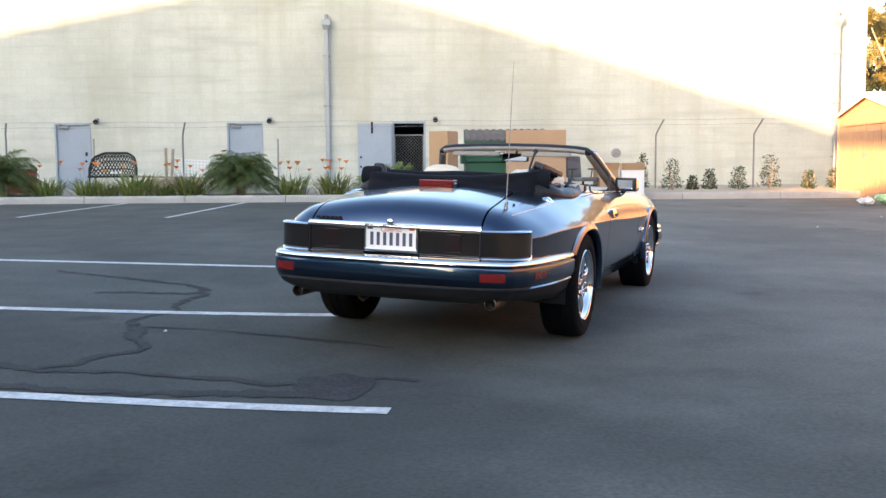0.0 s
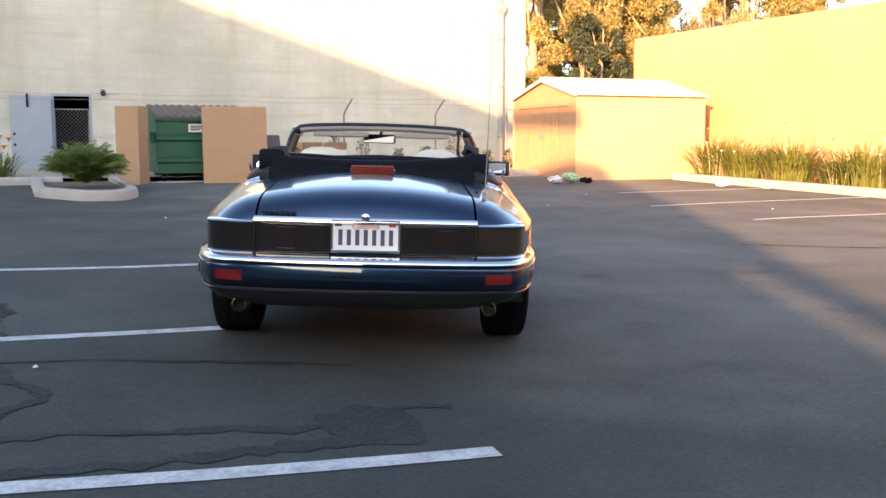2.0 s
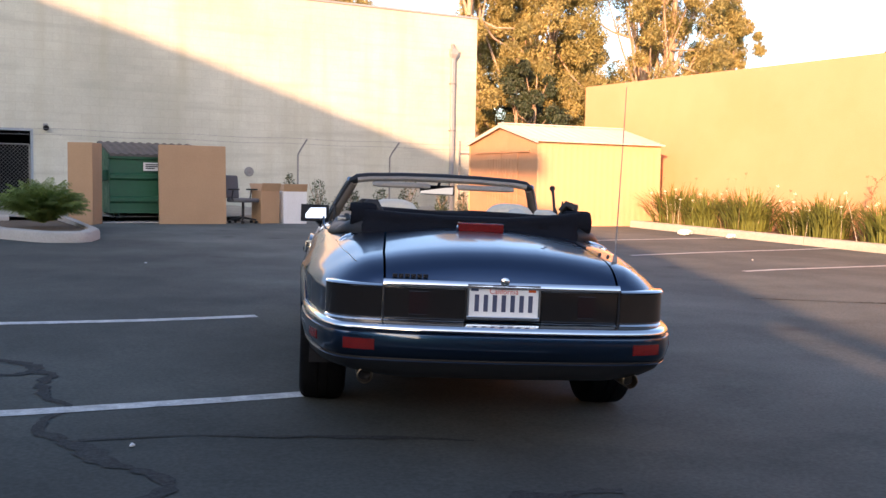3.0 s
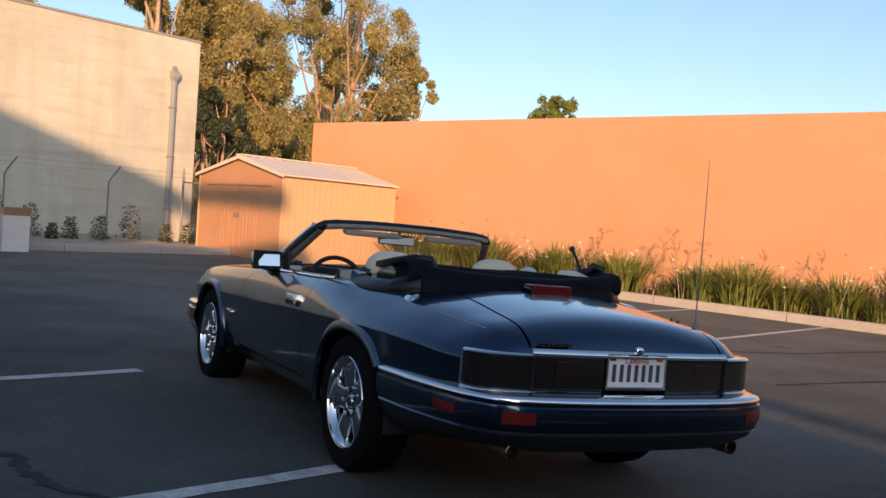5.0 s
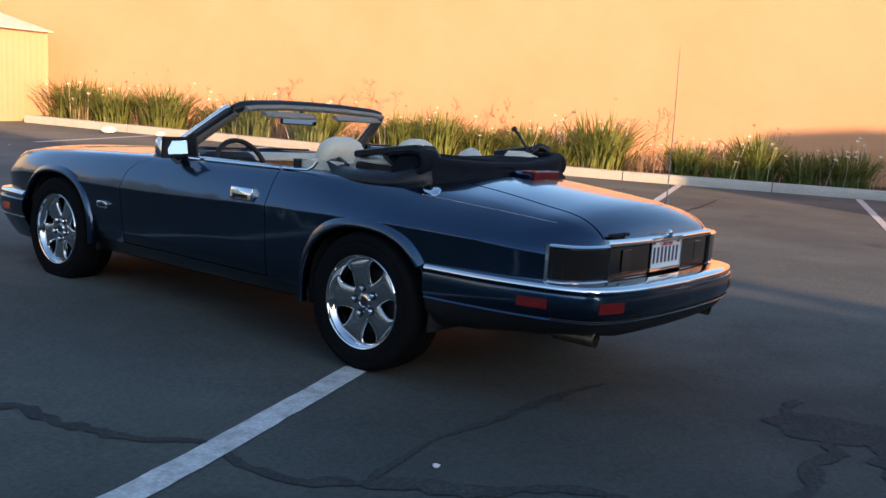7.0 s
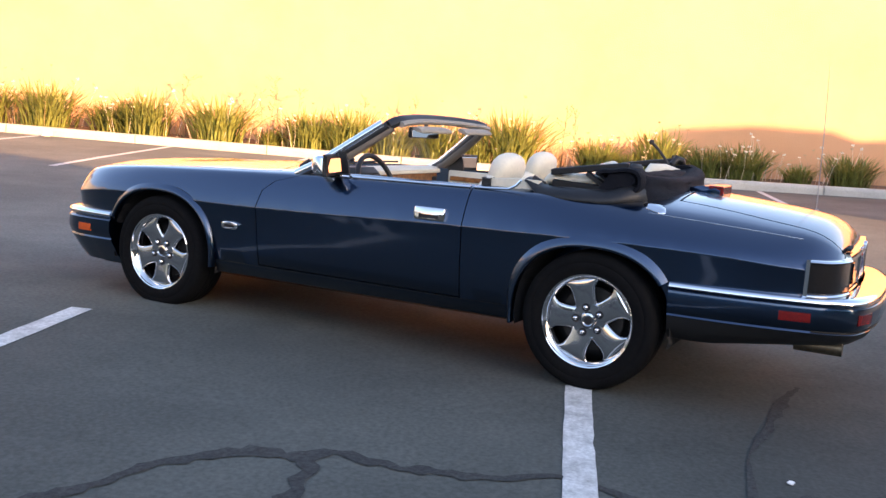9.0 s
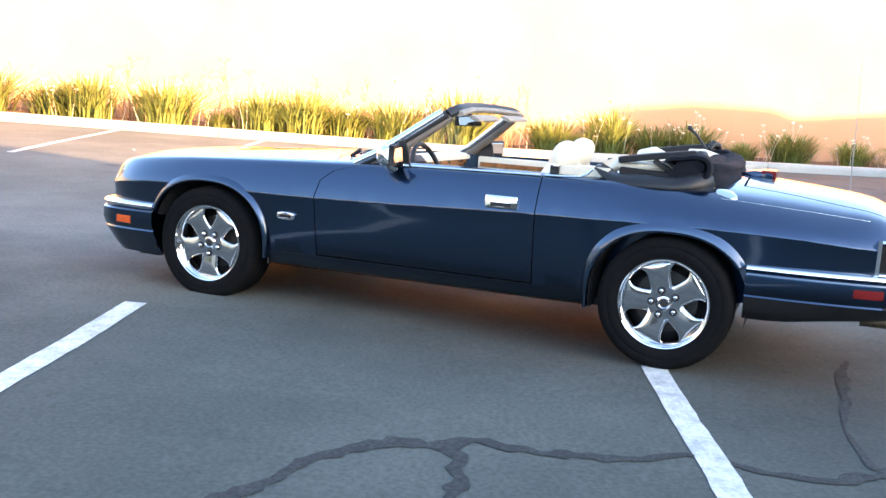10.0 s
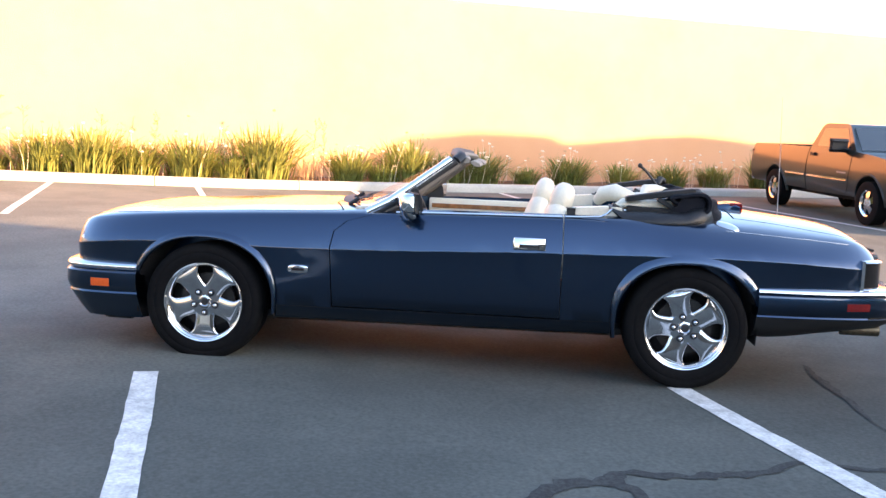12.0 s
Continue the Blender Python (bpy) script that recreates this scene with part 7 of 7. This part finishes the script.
def palm(x, y, height, length, count, label, trunk=True, low=78, leaf=None):
    """A mound of feather fronds that rise, arch over and hang."""
    p = thing("small_palm", label, "palm", "small palms", at=pose(x, y, ground_z(x, y) + 0.1))
    heart = height * (0.26 if trunk else 0.12)
    if trunk:
        bm = bmesh.new()
        tube(bm, [(0, 0, 0), (0.01, 0, heart * 0.5), (0, 0, heart)], [0.13, 0.11, 0.08], 12)
        part("trunk", bm, TIMBER, p, "rough brown trunk", smooth=50)
    r = random.Random(int(x * 10))
    up = Vector((0, 0, 1))
    for k in range(count):
        a = k * 2.39996 + r.uniform(-0.2, 0.2)
        out = Vector((math.cos(a), math.sin(a), 0))
        side = Vector((-out.y, out.x, 0))
        lift = radians(88 - low * (k / count) ** 0.8 + r.uniform(-8, 8))
        bend = radians(r.uniform(95, 140) if trunk else r.uniform(50, 90)) * (0.55 + 0.45 * math.sin(lift))
        long = length * r.uniform(0.85, 1.1)
        q, pts = Vector((0, 0, heart)) + out * 0.03, []
        for i in range(10):
            pts.append(q.copy())
            e = lift - bend * (i / 9) ** 1.5
            q = q + (out * math.cos(e) + up * math.sin(e)) * (long / 9)
            q.z = max(q.z, 0.03)
        bm = bmesh.new()
        tube(bm, pts, [0.008 - 0.0007 * i for i in range(10)], 3, cap=False)
        for i in range(2, 44):
            u = i / 44 * 8.9
            c = pts[int(u)].lerp(pts[int(u) + 1], u % 1)
            d = (pts[int(u) + 1] - pts[int(u)]).normalized()
            ln = length * 0.27 * math.sin(math.pi * (0.12 + 0.83 * i / 44)) ** 0.7 * r.uniform(0.8, 1.15)
            for s in (-1, 1):
                way = (side * s * 0.8 + d * 0.75 + up * r.uniform(-0.15, 0.3)).normalized()
                m = c + way * ln * 0.55
                ribbon(bm, [c, m, m + (way + up * -0.9).normalized() * ln * 0.5], (0.003, 0.006, 0.001), d)
        part("frond", bm, leaf or FROND, p)


palm(-9.65, 15.7, 1.45, 1.0, 96, "small feather palm with arching green fronds in the bed", low=105)
palm(-4.25, 15.6, 1.50, 0.90, 140, "bushy low feather palm hiding part of a door", low=100)
palm(-0.72, 11.7, 0.80, 0.74, 140, "low bushy green plant in the island bed", trunk=False, low=52, leaf=YOUNG_LEAF)


def leafy(name, x, y, w, h, count, mat, label, seed, cat="shrub", group="wall shrubs"):
    r = random.Random(seed)
    p = thing(name, label, cat, group, at=pose(x, y, ground_z(x, y) + 0.1))
    bm = bmesh.new()
    for k in range(7):
        a = r.uniform(0, 6.28)
        tube(bm, [(0, 0, 0), (0.2 * w * math.cos(a), 0.2 * w * math.sin(a), h * 0.5), (0.4 * w * math.cos(a), 0.4 * w * math.sin(a), h * r.uniform(0.7, 0.95))], [0.01, 0.007, 0.003], 4)
    part("stem", bm, BARK, p)
    bm = bmesh.new()
    for k in range(count):
        u = r.random() ** 1.6
        rad = w * 0.5 * (1 - 0.5 * u) * math.sqrt(r.random())
        a = r.uniform(0, 6.28)
        c = Vector((rad * math.cos(a), rad * math.sin(a), h * (0.08 + 0.9 * u)))
        d = Vector((r.gauss(0, 1), r.gauss(0, 1), r.gauss(0.4, 0.8))).normalized()
        s = d.orthogonal().normalized()
        ln = r.uniform(0.04, 0.08)
        ribbon(bm, [c, c + d * ln * 0.5, c + d * ln], (0.003, ln * 0.22, 0.001), s)
    part("foliage", bm, mat, p)


for i, (x, w, h) in enumerate(((5.8, 0.55, 0.75), (6.7, 0.4, 0.5), (7.4, 0.5, 0.55), (8.15, 0.6, 0.85), (9.1, 0.35, 0.45), (9.7, 0.4, 0.5), (5.1, 0.3, 0.9), (6.3, 0.3, 0.35))):
    leafy("weedy_shrub", x, 16.6, w, h, 420, SHRUB, "thin weedy shrub along the block wall", 50 + i)


# ---- trees behind the buildings ----
def tree(x, y, height, crown, blobs, leaf, label, seed, count=9000, size=0.2, low=0.35, lean=0.0, bare=False, gap=0.0):
    r = random.Random(seed)
    t = thing("eucalyptus_tree" if leaf is EUCALYPT else "broad_tree", label, "tree", "trees behind the buildings", at=pose(x, y, ground_z(x, y) - 0.3))
    bm = bmesh.new()
    stems = []
    for k in range(3 if bare else 2):
        a = r.uniform(0, 6.28)
        top = Vector((lean + crown * 0.35 * math.cos(a), crown * 0.3 * math.sin(a), height * r.uniform(0.75, 0.95)))
        mid = top * 0.5 + Vector((r.uniform(-0.5, 0.5), r.uniform(-0.5, 0.5), 0))
        mid.z = top.z * 0.45
        pts = [Vector((r.uniform(-0.3, 0.3), r.uniform(-0.3, 0.3), 0)), mid * 0.5, mid, mid.lerp(top, 0.5), top]
        tube(bm, pts, [height * 0.022, height * 0.018, height * 0.014, height * 0.009, height * 0.003], 8)
        stems.append(pts)
    part("trunk", bm, BARK, t, "pale peeling trunk", smooth=60)
    centres = []
    for k in range(blobs * 2):
        z = height * r.uniform(low, 1.0)
        f = (z / height - low) / (1 - low)
        rad = crown * (0.50 + 0.6 * math.sin(math.pi * min(1, f * 0.9 + 0.1))) * math.sqrt(r.random())
        a = r.uniform(0, 6.28)
        c = Vector((lean + rad * math.cos(a), rad * math.sin(a), z))
        if noise.noise(c * 0.33 + Vector((seed * 3.7, 0, 0))) > gap - 0.34:
            centres.append((c, crown * r.uniform(0.10, 0.24)))
    for k, (c, rr) in enumerate(centres[: blobs // 2]):
        st = r.choice(stems)[r.randrange(1, 4)]
        bm = bmesh.new()
        tube(bm, [st, st.lerp(c, 0.5) + Vector((0, 0, -0.3)), c], [height * 0.006, height * 0.004, height * 0.0015], 5)
        part("limb", bm, BARK, t, smooth=60)
    verts, faces = [], []
    for k in range(count):
        c, rr = centres[r.randrange(len(centres))]
        d = Vector((r.gauss(0, 1), r.gauss(0, 1), r.gauss(0, 1))).normalized() * rr * (r.random() ** 0.36)
        d.z = d.z * 1.1 - 0.25 * d.xy.length
        q = c + d
        if q.z < 0.2 or noise.noise(q * 1.7) + 0.5 * noise.noise(q * 4.1) < 0.5 * gap - 0.34:
            continue
        ln = size * r.uniform(0.8, 2.0)
        e = Vector((r.gauss(0, 0.55), r.gauss(0, 0.55), -abs(r.gauss(0.7, 0.4)))).normalized()
        s = e.orthogonal().normalized()
        s.rotate(Matrix.Rotation(r.uniform(0, 3.14), 3, e))
        i0 = len(verts)
        verts += [q - s * ln * 0.04, q + e * ln * 0.5 - s * ln * 0.20, q + e * ln, q + e * ln * 0.5 + s * ln * 0.20]
        faces.append((i0, i0 + 1, i0 + 2, i0 + 3))
    me = bpy.data.meshes.new("crown")
    me.from_pydata([tuple(v) for v in verts], [], faces)
    me.materials.append(leaf)
    ob = new("crown", me)
    ob.parent = t
    return t


tree(24.3, 41, 15.0, 3.0, 70, EUCALYPT, "tall eucalyptus with drooping sunlit leaves", 1, 150000, 0.12, 0.06)
tree(29.2, 42, 13.2, 3.9, 130, EUCALYPT, "broad eucalyptus with dense sunlit leaves", 2, 220000, 0.12, 0.06)
tree(34.2, 44, 9.3, 3.4, 60, EUCALYPT, "smaller eucalyptus beside taller ones", 3, 100000, 0.12, 0.06)
tree(40.4, 45, 19.0, 4.9, 90, EUCALYPT, "tall open eucalyptus showing its pale trunks", 4, 120000, 0.13, 0.26, bare=True, gap=0.2)
tree(46.6, 45, 13.6, 3.0, 36, EUCALYPT, "slim eucalyptus with gaps in its crown", 5, 50000, 0.13, 0.35, gap=0.2)
tree(26.0, 38, 7.2, 1.9, 40, SHADED_LEAF, "dark shaded tree between the buildings", 6, 40000, 0.12, 0.06)
tree(33.5, 36, 5.9, 3.0, 44, YELLOW_LEAF, "yellowish flowering shrub behind the orange wall", 7, 30000, 0.13, 0.05)
tree(20.5, 49, 12.8, 3.6, 34, EUCALYPT, "eucalyptus showing over the warehouse roof", 8, 32000, 0.12, 0.35, gap=0.2)
tree(64.8, 43.5, 12.9, 2.1, 46, TOP_LEAF, "small round treetop above the orange wall", 9, 24000, 0.17, 0.7)
tree(17.5, 37, 6.0, 3.0, 34, SHADED_LEAF, "dark shaded tree between the buildings", 10, 12000, 0.22, 0.08)


# ---- pickup truck parked by the orange wall ----
TRUCK_PAINT = material("dark_green_truck_paint", (0.006, 0.011, 0.009), 0.3, 0.0, grain=0.08, grain_scale=300, coat=0.55)
TINTED = material("tinted_glass", (0.02, 0.025, 0.025), 0.03, grain=0.1, coat=1.0)
yaw = math.atan2(-7.45 + 8.05, 6.86 - 9.75)
TW, TH = 0.80, 0.335
right_side = Vector((math.sin(yaw), -math.cos(yaw), 0))
origin = Vector((9.75, -8.05, 0)) - right_side * (TW - 0.09)
TRUCK = thing("pickup_truck", "dark green pickup truck parked with its tail to the kerb", "truck", at=Matrix.Translation((origin.x, origin.y, ground_z(9, -8))) @ Matrix.Rotation(yaw, 4, "Z"))


TRUCK_WIDTH = ((0.3, TW - 0.07), (0.45, TW - 0.03), (0.60, TW - 0.003), (0.72, TW), (0.86, TW - 0.008), (1.0, TW - 0.03), (1.10, TW - 0.06), (1.51, TW - 0.19))
TRUCK_AXLES = (-0.12, 3.08)


def truck_well(x):
    bm = bmesh.new()
    lathe(bm, [(-1.2, 0.40), (1.2, 0.40)], 36, "y")
    bmesh.ops.translate(bm, vec=(x, 0, TH + 0.01), verts=bm.verts)
    return bm


def truck_solid(outline, lo=-1.0, hi=1.0, proud=0.0):
    """A block with the truck's curved flanks, from its side outline."""
    bm = bmesh.new()
    prism(bm, outline, "y", lo, hi)
    for z in (0.45, 0.52, 0.60, 0.66, 0.72, 0.79, 0.86, 0.93, 1.0, 1.05):
        bmesh.ops.bisect_plane(bm, geom=bm.verts[:] + bm.edges[:] + bm.faces[:], plane_co=(0, 0, z), plane_no=(0, 0, 1))
    for v in bm.verts:
        v.co.y *= curve_at(TRUCK_WIDTH, v.co.z) + proud
    return bm


bed = boolean(truck_solid([(-1.14, 0.47), (-1.18, 0.60), (-1.18, 1.06), (-1.14, 1.105), (1.04, 1.105), (1.04, 0.40), (-1.0, 0.42)]), [truck_well(TRUCK_AXLES[0]), boxed(-1.08, 0.98, -TW + 0.12, TW - 0.12, 0.72, 1.5)])
part("cargo_bed", bed, TRUCK_PAINT, TRUCK, smooth=40)
cab = boolean(truck_solid([(1.065, 0.38), (1.065, 1.10), (1.19, 1.42), (1.24, 1.48), (1.34, 1.51), (2.0, 1.505), (2.1, 1.475), (2.56, 1.08), (3.0, 1.05), (3.3, 1.02), (3.74, 0.97), (3.86, 0.88), (3.88, 0.40)]), [truck_well(TRUCK_AXLES[1])])
part("cab_body", cab, TRUCK_PAINT, TRUCK, smooth=40)
for s in (-1, 1):
    bm = bmesh.new()
    loft(bm, [[(x, s * (curve_at(TRUCK_WIDTH, z) + o), z) for x, z in ((1.27, 1.13), (2.36, 1.13), (2.06, 1.43), (1.36, 1.43), (1.32, 1.41))] for o in (-0.02, 0.004)])
    part("side_window", bm, TINTED, TRUCK, "dark side window")
    dr = part("door", truck_solid([(1.115, 0.44), (1.115, 1.095), (2.48, 1.095), (2.50, 0.9), (2.46, 0.55), (2.40, 0.44)], s * 0.95, s * 1.0, 0.006), TRUCK_PAINT, TRUCK, smooth=40)
    part("door_handle", boxed(1.20, 1.33, s * (TW - 0.03), s * (TW + 0.006), 0.975, 1.015, bevel=0.006), BLACK_TRIM, dr)
    part("side_moulding", boxed(1.13, 2.45, s * (TW - 0.004), s * (TW + 0.014), 0.625, 0.655, bevel=0.004), CHROME, dr, "bright side moulding")
    part("name_bar", boxed(2.12, 2.40, s * (TW - 0.004), s * (TW + 0.010), 0.735, 0.757), GALV, dr, "pale bar of lettering")
    part("bed_moulding", boxed(0.31, 1.02, s * (TW - 0.01), s * (TW + 0.008), 0.63, 0.66, bevel=0.004), CHROME, TRUCK, "bright side moulding")
    bm = bmesh.new()
    box(bm, 2.22, 2.31, s * (TW + 0.0), s * (TW + 0.17), 1.10, 1.23, bevel=0.042)
    tube(bm, [(2.36, s * (TW - 0.09), 1.09), (2.28, s * (TW + 0.05), 1.13)], 0.02, 6)
    part("door_mirror", bm, BLACK_TRIM, TRUCK, smooth=40)
    part("tail_lamp", boxed(-1.184, -1.13, s * (TW - 0.12), s * (TW - 0.022), 0.70, 0.98, bevel=0.008), RED_LENS, TRUCK)
    part("headlamp", boxed(3.80, 3.884, s * (TW - 0.22), s * (TW - 0.006), 0.66, 0.84, bevel=0.01), CLEAR_LENS, TRUCK)
    for x0 in TRUCK_AXLES:
        rows = []
        for i in range(19):
            a = radians(-5 + 190 * i / 18)
            rows.append([(x0 + r * math.cos(a), s * (curve_at(TRUCK_WIDTH, TH + 0.01 + r * math.sin(a)) + o), TH + 0.01 + r * math.sin(a)) for r, o in ((0.395, -0.03), (0.395, 0.008), (0.42, 0.010), (0.435, -0.02))])
        bm = bmesh.new()
        loft(bm, rows)
        part("wheel_arch", bm, TRUCK_PAINT, TRUCK, smooth=40)
        hub = thing("wheel")
        hub.parent = TRUCK
        hub.matrix_basis = Matrix.Translation((x0, s * (TW - 0.10), TH))
        bm = bmesh.new()
        lathe(bm, [(-0.11, 0.20), (-0.12, 0.28), (-0.10, 0.325), (0.10, 0.325), (0.12, 0.28), (0.11, 0.20)], 40, "y", closed=True)
        part("tyre", bm, RUBBER, hub, "black tyre", smooth=40)
        bm = bmesh.new()
        lathe(bm, [(0.10 * s, 0.205), (0.085 * s, 0.18), (0.03 * s, 0.17), (0.03 * s, 0.205)], 32, "y", closed=True)
        rim = part("rim", bm, CHROME, hub, "chrome rim", smooth=40)
        bm = bmesh.new()
        lathe(bm, [(0.0, 0.17), (0.012 * s, 0.17)], 24, "y")
        part("wheel_back", bm, DARK, hub)
        for k in range(5):
            a = 2 * math.pi * k / 5 + 0.4
            bm = bmesh.new()
            loft(bm, [[(r * math.cos(a) - w * math.sin(a) * t, s * (o + h), r * math.sin(a) + w * math.cos(a) * t) for t, h in ((-1, -0.02), (-1, 0), (1, 0), (1, -0.02))] for r, w, o in ((0.0, 0.05, 0.09), (0.09, 0.045, 0.085), (0.19, 0.055, 0.07))])
            part("spoke", bm, CHROME, rim, "broad chrome spoke")
bm = bmesh.new()
loft(bm, [[(x + o, y * 1.0, z) for y, z in ((-TW + 0.15, 1.11), (TW - 0.15, 1.11), (TW - 0.22, 1.45), (-TW + 0.22, 1.45))] for x, o in ((0, 0.0),)] + [[(0.02, y, z) for y, z in ((-TW + 0.15, 1.11), (TW - 0.15, 1.11), (TW - 0.22, 1.45), (-TW + 0.22, 1.45))]])
for v in bm.verts:
    v.co.x += 2.535 - (v.co.z - 1.11) * 1.165
part("windscreen", bm, TINTED, TRUCK, "tinted windscreen")
part("rear_bumper", boxed(-1.29, -1.15, -TW + 0.05, TW - 0.05, 0.42, 0.56, bevel=0.03), CHROME, TRUCK, "chrome rear bumper", smooth=40)
part("front_bumper", boxed(3.84, 3.98, -TW + 0.02, TW - 0.02, 0.38, 0.58, bevel=0.03), CHROME, TRUCK, "chrome front bumper", smooth=40)
part("chassis", boxed(-0.9, 3.6, -0.45, 0.45, 0.30, 0.46), DARK, TRUCK, "dark chassis")
